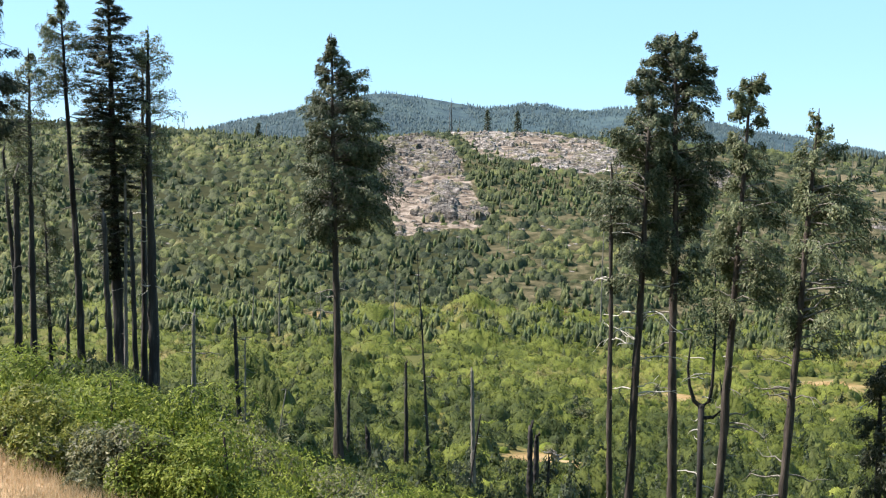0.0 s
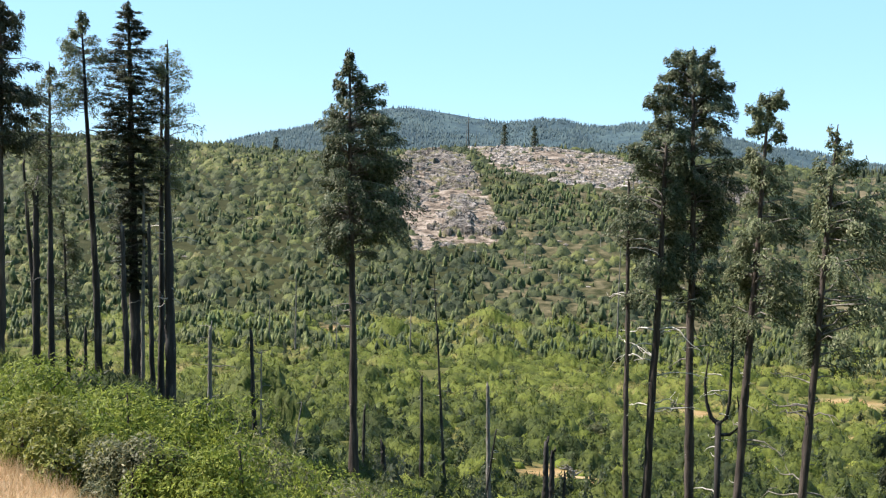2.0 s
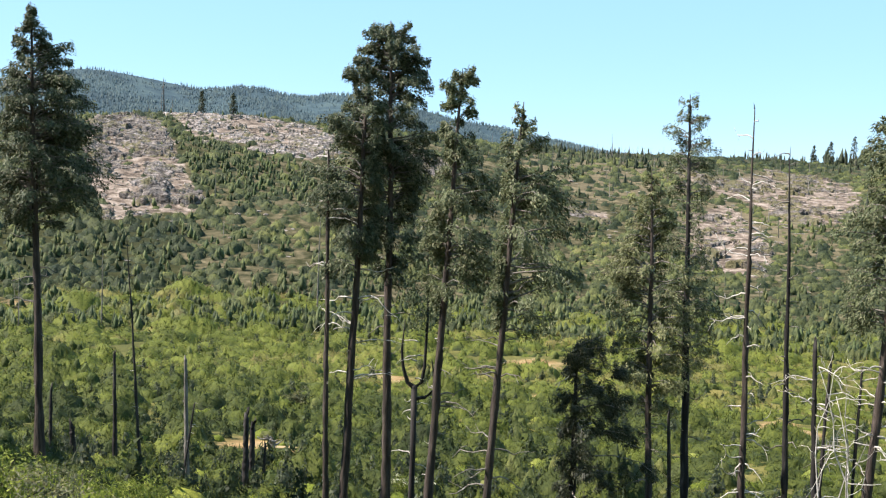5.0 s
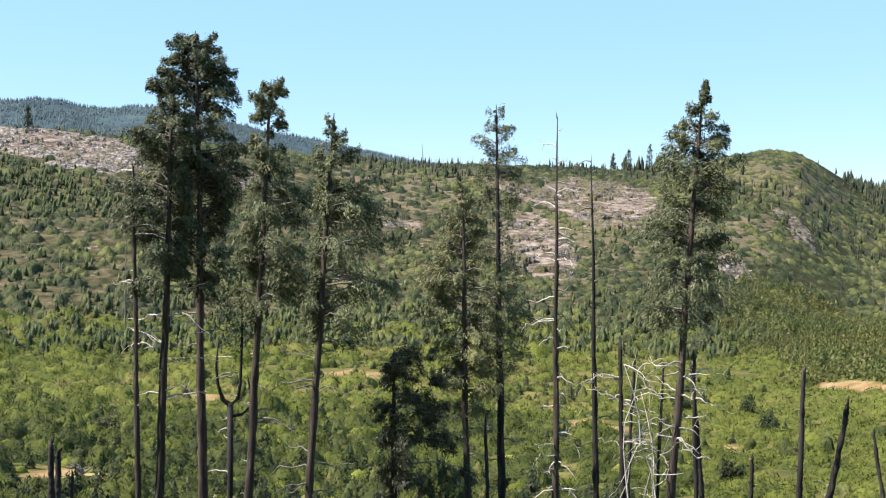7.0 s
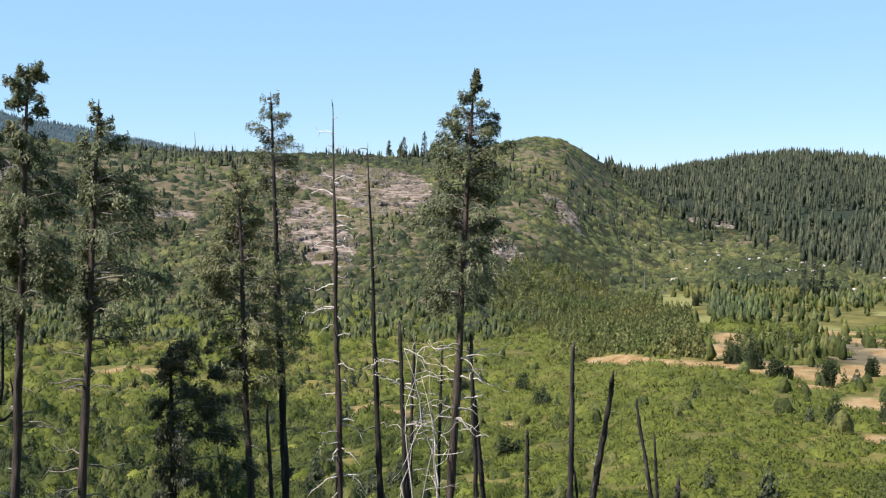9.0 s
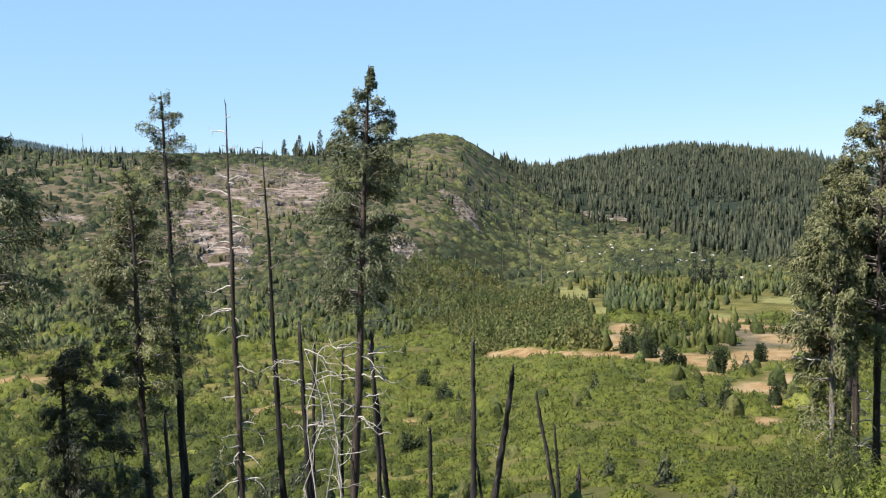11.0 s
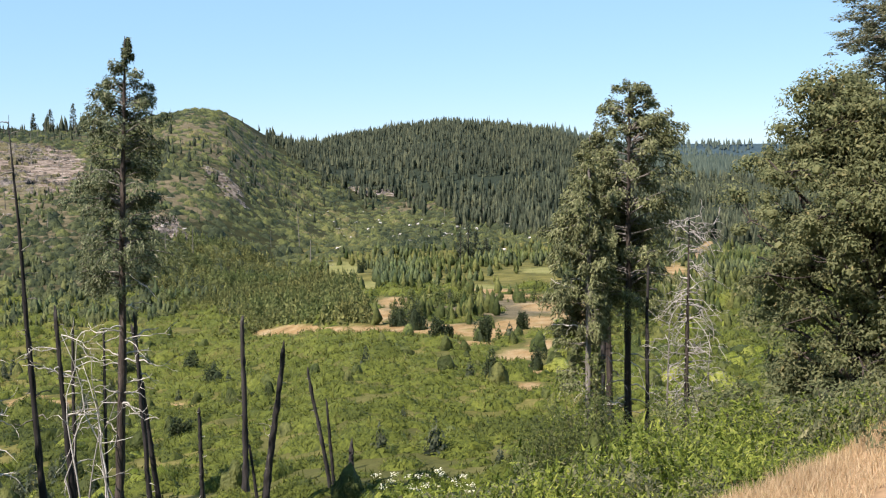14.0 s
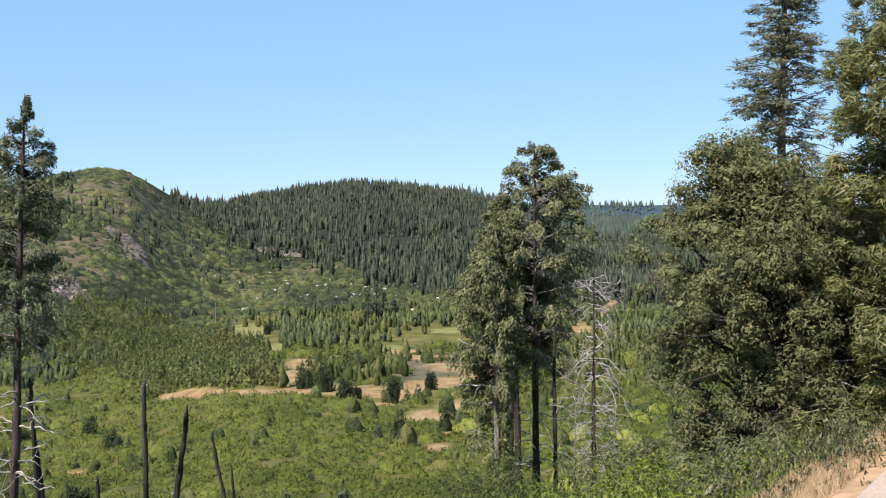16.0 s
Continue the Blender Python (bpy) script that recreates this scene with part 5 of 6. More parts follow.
def snag(a, r, a_top, el_top, seed=1, label="charred dead standing trunk with broken top", mat=CHAR, girth=0.0, branches=0, length=1.2, bmat=GREYWOOD, rng_lo=0.3, rng_hi=0.97, tip=0.5, droop=0.3, twigs=0, thick=0.025, group="burnt snags", waver=0.015, crook=0.035):
    """A dead trunk, broken at the top, with what bare boughs it still has."""
    rng = np.random.default_rng(seed)
    foot, line, h, right, away = trunk_line(a, r, a_top, el_top, rng, waver, 10)
    ob = thing("dead_tree" if branches else "burnt_snag", label, "dead tree", group, "", foot)
    g = girth or max(0.10, h * 0.013)
    rad = g * (1 - np.linspace(0, 1, 10) * (1 - tip))
    rad[0] *= 1.2
    # the splintered end, drawn out to one side
    end = line[-1] + (line[-1] - line[-2]) * 0.02 + rng.normal(size=3) * [0.35, 0.35, 0] * g + [0, 0, rng.uniform(1.2, 3.0) * g]
    line, rad = np.vstack([line, end]), np.append(rad, rad[-1] * 0.25)
    v, f = trunk_tube(line, rad, rng, 9, 0.09)
    top = v[:, 2] > line[-2, 2] - 0.3
    v[top, 2] += rng.uniform(-0.5, 0.4, top.sum()) * g * 1.6
    part("trunk", mesh_np("trunk", v, f, mat, None, True), ob)
    if r < 100 and h > 6:
        stubs(ob, line, 0.1, 0.9, 7, WHITEWOOD if seed % 3 == 0 else GREYWOOD, rng, right)
    if branches:
        dead_branches(ob, line, rng_lo, rng_hi, branches, length, bmat, rng, droop, 0.2, thick, right, twigs, crook)
    return ob


def plant_left_group():
    kw = dict(group="tall conifers on the bank")
    conifer("conifer", "dark conifer with drooping boughs beside the bank", "conifer tree", -23.6, 60, -23.75, 9.9, [(0.6, 1.4), (0.72, 1.7), (0.82, 1.4), (1, 0.3)], 120, 7, FIR, seed=101, bias=0.2, holes=0.1, **kw)
    snag(-21.6, 82, -22.65, 1.6, 102, girth=0.24, tip=0.4)
    snag(-21.9, 80, -22.05, 0.5, 103, girth=0.3, tip=0.6)
    conifer("conifer", "sparse conifer with a thin crown of tufts", "conifer tree", -21.2, 80, -21.46, 6.83, [(0.56, 1.3), (0.75, 2.0), (0.9, 1.5), (1, 0.3)], 142, 5, CEDAR, CHAR, wispy=True, seed=104, size=0.24, dead=6, **kw)
    conifer("conifer", "tall slender conifer with a small sparse crown", "conifer tree", -18.75, 82, -19.95, 9.5, [(0.76, 1.4), (0.86, 2.1), (0.95, 1.3), (1, 0.3)], 133, 5, CEDAR, CHAR, wispy=True, seed=105, size=0.24, dead=9, dead_range=(0.3, 0.78), **kw)
    conifer("conifer", "small conifer with a short dark crown", "conifer tree", -20.3, 84, -20.75, -0.6, [(0.4, 1.2), (0.6, 1.5), (0.85, 1.1), (1, 0.3)], 114, 5, CEDAR, CHAR, wispy=True, seed=106, **kw)
    conifer("fir_tree", "tall dark fir with whorled boughs and a blackened trunk", "fir tree", -16.95, 80, -17.68, 10.3, [(0.34, 0.8), (0.5, 1.35), (0.66, 2.0), (0.8, 2.0), (0.92, 1.2), (1, 0.2)], 420, 8, FIR, CHAR, seed=107, per=66, size=0.26, droop=0.3, lift=0.1, level=True, hang=0.3, girth=0.013, holes=0.05, clump=0.5, **kw)
    snag(-17.4, 76, -17.85, -1.45, 108, girth=0.24, tip=0.6)
    snag(-16.7, 79, -16.8, 0.9, 109, girth=0.16, mat=GREYWOOD, tip=0.5, branches=6)
    snag(-16.15, 78, -16.5, -1.4, 110, girth=0.2, tip=0.6)
    conifer("conifer", "nearly bare conifer with bleached limbs", "conifer tree", -15.25, 80, -15.68, 8.3, [(0.62, 1.2), (0.76, 2.2), (0.9, 1.8), (1, 0.4)], 152, 2, CEDAR_PALE, CHAR, wispy=True, seed=111, size=0.22, dead=16, dead_len=1.5, dead_mat=WHITEWOOD, dead_range=(0.3, 0.8), girth=0.014, **kw)
    conifer("conifer", "thin burnt conifer with wispy foliage", "conifer tree", -15.75, 82, -15.95, 7.2, [(0.6, 1.0), (0.8, 1.7), (1, 0.3)], 104, 2, CEDAR_PALE, CHAR, wispy=True, seed=112, size=0.22, dead=8, dead_mat=WHITEWOOD, dead_range=(0.35, 0.8), **kw)


def plant_middle_group():
    conifer("cedar_tree", "lone tall incense cedar with a full dark crown", "cedar tree", -5.5, 70, -6.2, 8.35, [(0.53, 1.4), (0.57, 2.7), (0.63, 3.1), (0.72, 3.0), (0.82, 2.4), (0.89, 1.7), (0.95, 0.95), (1, 0.2)], 330, 8, CEDAR_DARK, BARK, seed=201, holes=0.25, clump=0.58, bias=0.25, dead=9, dead_len=2.0, dead_range=(0.36, 0.55))
    conifer("cedar_tree", "incense cedar with a dense crown on a bare trunk", "cedar tree", 10.2, 62, 10.9, 6.7, [(0.56, 1.5), (0.68, 2.2), (0.85, 1.9), (0.95, 1.5), (1, 0.6)], 160, 8, CEDAR_DARK, BARK, seed=202, clump=0.55, holes=0.32, bias=-0.45, dead=14, dead_len=2.4, dead_mat=WHITEWOOD, dead_range=(0.3, 0.56))
    conifer("cedar_tree", "tall incense cedar with a broad full crown", "cedar tree", 12.6, 65, 12.08, 8.63, [(0.5, 1.3), (0.58, 2.0), (0.72, 2.5), (0.86, 2.6), (0.94, 2.1), (1, 0.9)], 230, 9, CEDAR_DARK, BARK, seed=203, clump=0.55, holes=0.25, bias=0.1, dead=8, dead_len=2.0, dead_range=(0.3, 0.52))
    snag(9.3, 62, 8.98, 1.3, 204, label="bare burnt trunk with drooping dead limbs", mat=BARK, girth=0.2, branches=12, length=1.7, bmat=WHITEWOOD, rng_lo=0.5, tip=0.35, droop=0.5, thick=0.045)
    conifer("cedar_tree", "incense cedar with a ragged crown of two tiers", "cedar tree", 14.85, 58, 16.02, 6.28, [(0.5, 0.9), (0.56, 1.8), (0.64, 2.3), (0.76, 2.1), (0.82, 0.9), (0.93, 1.35), (1, 0.8)], 150, 8, CEDAR, BARK, seed=205, clump=0.52, holes=0.5, bias=0.4, dead=6, dead_range=(0.2, 0.4))
    conifer("cedar_tree", "leaning incense cedar with an open sparse crown", "cedar tree", 18.0, 53, 19.37, 4.61, [(0.5, 1.6), (0.6, 2.3), (0.75, 2.0), (0.85, 1.5), (0.94, 1.2), (1, 0.5)], 130, 7, CEDAR, BARK, seed=206, clump=0.5, holes=0.4, bias=0.75, dead=16, dead_len=1.9, dead_mat=GREYWOOD, dead_range=(0.15, 0.5))
    conifer("cedar_tree", "short dark tree with foliage along one side", "cedar tree", 22.85, 60, 22.75, -8.0, [(0.15, 1.4), (0.4, 2.0), (0.7, 1.9), (0.9, 1.5), (1, 0.8)], 110, 9, FIR, CHAR, seed=207, bias=0.8, dead=10, dead_len=1.3, dead_mat=WHITEWOOD, dead_range=(0.6, 0.9), girth=0.018)
    conifer("cedar_tree", "incense cedar with thin yellowish foliage", "cedar tree", 27.0, 66, 26.3, 1.3, [(0.38, 1.8), (0.55, 2.7), (0.75, 2.6), (0.9, 1.7), (1, 0.5)], 140, 7, CEDAR_PALE, BARK, seed=208, holes=0.5, dead=12, dead_len=1.6, dead_range=(0.08, 0.4))
    conifer("cedar_tree", "tall burnt conifer with a thin tufted top", "cedar tree", 28.9, 69, 28.1, 5.2, [(0.4, 1.5), (0.5, 2.2), (0.66, 1.8), (0.74, 0.9), (0.8, 1.9), (0.86, 1.6), (0.94, 1.2), (1, 0.5)], 210, 6, CEDAR, CHAR, seed=209, wispy=True, dead=12, dead_len=1.6, dead_range=(0.1, 0.5))
    snag(31.75, 60, 31.4, 4.4, 210, label="tall bare grey trunk with curling dead limbs", mat=BARK, girth=0.25, branches=44, length=1.7, bmat=WHITEWOOD, rng_lo=0.1, rng_hi=0.85, tip=0.12, droop=0.55, thick=0.05, twigs=1)
    snag(34.1, 62, 33.25, 1.8, 211, label="tall charred trunk with short dead limbs", girth=0.24, branches=20, length=1.2, rng_lo=0.15, tip=0.15, droop=0.4, thick=0.05)
    conifer("cedar_tree", "tall leaning incense cedar with a pointed crown", "cedar tree", 37.6, 58, 39.0, 6.6, [(0.52, 1.6), (0.56, 3.0), (0.62, 2.6), (0.7, 2.4), (0.8, 2.3), (0.86, 2.0), (0.92, 1.4), (0.97, 0.8), (1, 0.25)], 175, 7, CEDAR, BARK, seed=212, bias=-0.05, clump=0.46, holes=0.45, dead=22, dead_len=2.0, dead_mat=WHITEWOOD, dead_range=(0.28, 0.56))
    fork_tree()
    tangled_tree(37.9, 57, "bleached tangled dead tree with twisting stems", 240, 4, -7.2, 2.5)
    tangled_tree(36.0, 60, "bleached tangled dead tree beside burnt trunks", 241, 2, -8.0, 1.6)
    tangled_tree(63.6, 56, "bleached dead stems under the cedars", 242, 3, -9.0, 1.8)
    for i, (a, r, at_, el, g, tip, b) in enumerate([(35.6, 60, 35.0, -7.5, 0.2, 0.5, 9), (35.5, 61, 35.8, -8.4, 0.14, 0.5, 4), (39.4, 60, 38.9, -8.1, 0.17, 0.5, 7), (37.1, 61, 37.3, -8.6, 0.12, 0.5, 6)]):
        snag(a, r, at_, el, 220 + i, label="burnt trunk with tangled bleached limbs", girth=g, tip=tip, branches=b, length=1.7, bmat=WHITEWOOD, droop=0.5, twigs=2, thick=0.05)


def tangled_tree(a, r, label, seed, stems, top, spread):
    """A bleached dead tree of several twisting stems, each with crooked boughs."""
    rng = np.random.default_rng(seed)
    foot = np.array(at(a, r))
    right, away = side_of(a)
    ob = thing("tangled_dead_tree", label, "dead tree", "burnt snags", "", foot)
    h = EYE + r * math.tan(radians(top)) - foot[2]
    for i in range(stems):
        b = right * rng.uniform(-0.5, 0.5) * spread + away * rng.uniform(-0.8, 0.8)
        e = b + right * rng.uniform(-1.2, 1.2) * spread * 0.8 + away * rng.normal(0, 0.8)
        L = h * rng.uniform(0.6, 1.0)
        s = np.linspace(0, 1, 9)[:, None]
        p = b * (1 - s) + e * s + np.array([0, 0, 1.0]) * (L * s - 0.3 * (s == 0))
        p += right * math.copysign(1, rng.normal()) * rng.uniform(0.3, 1.0) * np.sin(s * np.pi)
        p[1:] += np.cumsum(rng.normal(size=(8, 3)) * [0.17, 0.17, 0.05], 0)
        heap = Heap().add(*tube(p, np.linspace(0.065, 0.014, 9), 5))
        for j in range(5):
            q = p[rng.integers(3, 9)]
            w = unit(right * rng.normal() + away * rng.normal() * 0.6 + [0, 0, rng.uniform(-0.5, 0.9)])
            c = hook(q, w, rng.uniform(0.6, 2.2), rng.uniform(-0.2, 0.8), rng.uniform(0, 1.2), rng, 6, 0.06)
            heap.add(*tube(c, np.linspace(0.03, 0.01, 6), 4))
            for k in range(2):
                heap.add(*tube(bough(c[rng.integers(2, 6)], unit(w + rng.normal(size=3) * 0.9), rng.uniform(0.3, 0.9), 0.2, 0.1, rng, 4, 0.12), np.linspace(0.017, 0.007, 4), 3))
        part("dead_stem", heap.mesh("dead_stem", WHITEWOOD if i % 2 else SILVERWOOD, True), ob)


def fork_tree():
    """The burnt tree that forks like a lyre, with foliage over the fork."""
    rng = np.random.default_rng(231)
    a, r = 14.0, 66
    foot = np.array(at(a, r))
    right, away = side_of(a)
    ob = thing("forked_tree", "burnt forked tree with sparse foliage above the fork", "forked tree", "standing burnt conifers", "", foot)
    z0 = EYE + r * math.tan(radians(-10.9)) - foot[2]
    part("trunk", mesh_np("trunk", *tube([(0, 0, -0.4), (0.05, 0, z0 * 0.5), (0, 0, z0)], [0.22, 0.18, 0.2], 9), CHAR, None, True), ob)
    for s, h, w in ((-1, 4.2, 0.75), (1, 9.0, 0.6)):
        p = [np.array([0, 0, z0 - 0.1]), right * s * 0.45 + [0, 0, z0 + 0.25], right * s * w + [0, 0, z0 + 1.2], right * s * (w + 0.12) + [0, 0, z0 + h * 0.55], right * s * (w - 0.05) + [0, 0, z0 + h]]
        part("fork_limb", mesh_np("fork_limb", *tube(p, [0.16, 0.13, 0.1, 0.075, 0.025], 7), CHAR, None, True), ob)
    pts = np.concatenate([right * rng.normal(0.3, 0.8) + away * rng.normal(0, 0.8) + [0, 0, z0 + rng.uniform(3.2, 8.8)] + rng.normal(size=(26, 3)) * 0.26 for _ in range(70)])
    part("crown", mesh_np("crown", *leaves(pts, 0.2, rng, np.array([0, 0, -0.4]), 0.9, 0.42), CEDAR), ob)
    line = np.array([[0, 0, 0], [0, 0, z0], [0.3, 0, z0 + 5]])
    dead_branches(ob, line, 0.2, 0.9, 12, 1.5, WHITEWOOD, rng, 0.5, 0.2, 0.045, right)
    c = [right * 0.02 + [0, 0, z0 - 0.8], right * 0.7 + [0, 0, z0 - 0.7], right * 1.25 + [0, 0, z0 - 0.2], right * 1.2 + [0, 0, z0 + 0.8], right * 1.05 + [0, 0, z0 + 1.7]]
    part("fork_limb", mesh_np("fork_limb", *tube(c, [0.12, 0.11, 0.09, 0.06, 0.03], 6), CHAR, None, True), ob)


def plant_snags():
    rows = [(-13.25, 60, -13.3, -6.8, 0.16, 12, GREYWOOD), (-10.8, 74, -11.15, -7.0, 0.2, 3, CHAR), (-10.55, 73, -10.6, -8.0, 0.08, 7, GREYWOOD), (-19.5, 70, -19.6, -6.8, 0.16, 0, CHAR), (-1.8, 90, -1.93, -9.3, 0.2, 0, CHAR), (1.9, 85, 1.7, -9.7, 0.22, 0, GREYWOOD), (1.6, 80, 2.2, -12, 0.1, 0, CHAR), (5.0, 80, 4.95, -12.5, 0.3, 0, CHAR), (-3.85, 84, -3.97, -13.0, 0.3, 0, CHAR), (-4.95, 84, -5.0, -11.0, 0.16, 0, CHAR), (-8.9, 80, -8.4, -10.7, 0.06, 3, GREYWOOD),
            (44.3, 72, 44.42, -8.4, 0.24, 4, CHAR), (45.2, 66, 46.55, -10.1, 0.26, 6, CHAR), (48.95, 69, 47.85, -11.3, 0.16, 0, CHAR), (49.1, 70, 48.83, -12.9, 0.13, 0, CHAR), (42.0, 72, 42.0, -13.0, 0.18, 0, CHAR), (50.05, 70, 50.1, -15.4, 0.26, 0, CHAR), (28.2, 62, 27.8, -11.7, 0.16, 0, CHAR), (39.9, 62, 38.75, -8.5, 0.18, 4, CHAR), (45.0, 64, 44.6, -15.0, 0.12, 0, CHAR)]
    for i, (a, r, t, e, g, b, m) in enumerate(rows):
        snag(a, r, t, e, 300 + i, girth=g, branches=b or 4, length=1.0 if b else 0.3, mat=m, tip=0.55, label="charred broken trunk in the brush" if m is CHAR else "grey weathered dead trunk in the brush")
    snag(-0.45, 72, -1.42, -3.1, 330, label="very thin tall burnt pole", girth=0.13, tip=0.15, branches=5, length=0.8)
    # smaller dead trees at the foot of the far slope and on the ridge
    rng = np.random.default_rng(33)
    for i, (a, r, e, g) in enumerate([(-10.2, 300, -4.7, 0.3), (-8.8, 298, -3.8, 0.4), (-2.6, 300, -4.0, 0.3), (-6.6, 300, -5.0, 0.25), (0.36, 712, 4.95, 0.9), (0.2, 712, 4.6, 0.4), (0.75, 712, 4.1, 0.3), (9.2, 560, 2.5, 0.4), (-10.7, 640, 3.2, 0.35), (-12.3, 560, 1.5, 0.4), (-5.2, 440, -1.2, 0.3), (5.5, 400, -3.6, 0.3), (8.6, 330, -1.4, 0.35), (24.2, 800, 3.0, 0.5), (42, 420, -3.4, 0.3), (40.6, 430, -3.2, 0.3), (47.6, 520, -2.6, 0.35)]):
        snag(a, r, a + rng.normal(0, 0.04), e, 340 + i, label="grey dead tree on the far hillside", mat=GREYWOOD, girth=g * 0.7, tip=0.3, branches=5, length=1.6, group="far dead trees", thick=0.06)


def plant_right_group():
    kw = dict(group="trees at the bend")
    conifer("cedar_tree", "tall incense cedar with thick drooping foliage", "cedar tree", 65.3, 58, 65.45, 4.0, [(0.46, 1.6), (0.5, 2.0), (0.56, 2.5), (0.68, 2.7), (0.85, 2.3), (0.94, 1.7), (1, 0.6)], 180, 8, CEDAR_PALE, BARK, seed=401, clump=0.55, holes=0.45, bias=0.15, dead=8, dead_mat=WHITEWOOD, dead_range=(0.15, 0.45), **kw)
    conifer("cedar_tree", "slender cedar clothed in foliage to the ground", "cedar tree", 63.0, 54, 63.35, 1.2, [(0.06, 1.5), (0.25, 1.3), (0.42, 1.0), (0.55, 1.9), (0.72, 1.8), (0.86, 0.8), (0.92, 0.1)], 240, 8, CEDAR_PALE, GREYWOOD, seed=402, bias=-0.35, clump=0.5, holes=0.35, dead=10, dead_mat=WHITEWOOD, dead_range=(0.1, 0.6), **kw)
    conifer("cedar_tree", "incense cedar joined with its taller neighbour", "cedar tree", 64.45, 60, 64.0, 1.9, [(0.52, 1.2), (0.6, 1.8), (0.7, 2.0), (0.9, 1.6), (1, 0.5)], 120, 7, CEDAR_PALE, BARK, seed=408, clump=0.5, holes=0.3, dead=10, dead_mat=WHITEWOOD, dead_range=(0.1, 0.5), **kw)
    snag(63.9, 59, 64.1, -5.0, 403, girth=0.2, branches=9, length=1.5, label="dead trunk half hidden among cedars", bmat=WHITEWOOD, droop=0.6)
    snag(66.3, 56, 66.4, -5.5, 404, girth=0.14, branches=8, length=1.2, label="thin dead pole with drooping twigs")
    snag(68.4, 50, 68.55, -3.5, 405, label="grey dead conifer with a haze of fine twigs", mat=BARK, bmat=SILVERWOOD, girth=0.17, branches=150, length=1.4, rng_lo=0.05, rng_hi=0.95, tip=0.12, droop=0.95, twigs=4, thick=0.024, crook=0.05)
    snag(67.2, 51, 67.5, -9.0, 406, label="grey dead sapling with fine twigs", mat=GREYWOOD, bmat=SILVERWOOD, girth=0.1, branches=34, length=1.2, rng_lo=0.05, tip=0.2, droop=0.9, twigs=3, thick=0.018, crook=0.05)
    snag(69.4, 50, 69.6, -9.5, 407, label="grey dead sapling with fine twigs", mat=GREYWOOD, bmat=SILVERWOOD, girth=0.08, branches=26, length=1.1, rng_lo=0.05, tip=0.2, droop=0.9, twigs=3, thick=0.018, crook=0.05)
    conifer("fir_tree", "tall fir with layered green boughs behind the oak", "fir tree", 77.6, 45, 78.6, 15.0, [(0.4, 2.3), (0.6, 2.2), (0.75, 1.8), (0.87, 1.15), (1, 0.15)], 300, 12, FIR_PALE, GREYWOOD, seed=410, size=0.17, droop=0.22, lift=0.1, level=True, hang=0.12, clump=0.38, holes=0.12, per=60, **kw)
    conifer("pine_tree", "yellow-green pine with bushy needle tufts", "pine tree", 84.6, 24, 84.7, 13.0, [(0.1, 2.1), (0.5, 1.9), (0.72, 1.45), (0.87, 0.75), (1, 0.1)], 210, 9, PINE, BARK, seed=411, size=0.2, droop=0.0, lift=0.4, slim=0.14, clump=0.36, hang=-0.25, holes=0.15, per=150, **kw)
    oak()


def oak():
    """A leafy oak at the edge of the bank, one broad mass with ragged lobes."""
    rng = np.random.default_rng(420)
    a, r = 77.2, 25
    foot = np.array(at(a, r))
    right, away = side_of(a)
    ob = thing("oak_tree", "broad leafy green oak at the road bank", "oak tree", "trees at the bend", "", foot)
    part("trunk", mesh_np("trunk", *tube([(0, 0, -0.5), (0.1, 0, 1.2), (0.0, 0.1, 3), (0.2, 0, 5.5)], [0.3, 0.24, 0.2, 0.08], 9), BARK, None, True), ob)
    limbs, cen, rads = Heap(), [], []
    # limbs that end in lobes of their own, each lobe a cluster of leafy tufts
    for i in range(150):
        h = rng.random() ** 1.05
        w = np.interp(h, [0, 0.35, 0.6, 0.78, 0.9, 1], [2.9, 2.9, 2.6, 2.1, 1.4, 0.6])
        t = rng.uniform(0, 2 * np.pi)
        q = rng.uniform(0.45, 1.12) * w
        c = right * q * math.cos(t) + away * q * math.sin(t) * 0.8 + np.array([0, 0, -0.5 + h * 9.0])
        n = rng.integers(4, 10)
        lobe = c + rng.normal(size=(n, 3)) * [0.42, 0.42, 0.3]
        cen.append(lobe), rads.append(rng.uniform(0.2, 0.52, n))
        s = min(h * 8.2 * 0.7, 5.2)
        start = np.array([0.05, 0.02, s])
        limbs.add(*tube(bough(start, unit(c - start), np.linalg.norm(c - start), 0.05, 0.05, rng), np.linspace(0.07, 0.02, 5), 5))
        for b in lobe:
            limbs.add(*tube([c, (b + c) / 2 + rng.normal(size=3) * 0.08, b], [0.022, 0.014, 0.006], 4))
    part("branchwork", limbs.mesh("branchwork", BARK, True), ob, "", "stuff")
    cen, rads = np.concatenate(cen), np.concatenate(rads)
    pts, ways, faces = tufts(cen, rads * 1.08, 215, rng, 0.9, 0.2)
    v, f = tri_leaves(pts, 0.092, rng, ways, 0.8, 0.5, faces, 0.34)
    lv, lf = stamp(LUMPS, cen, rads * 0.3, rng.uniform(0, 6.28, len(cen)), rng)
    part("crown", mesh_np("crown", np.concatenate([v, lv]), np.concatenate([f, lf + len(v)]), OAK), ob)


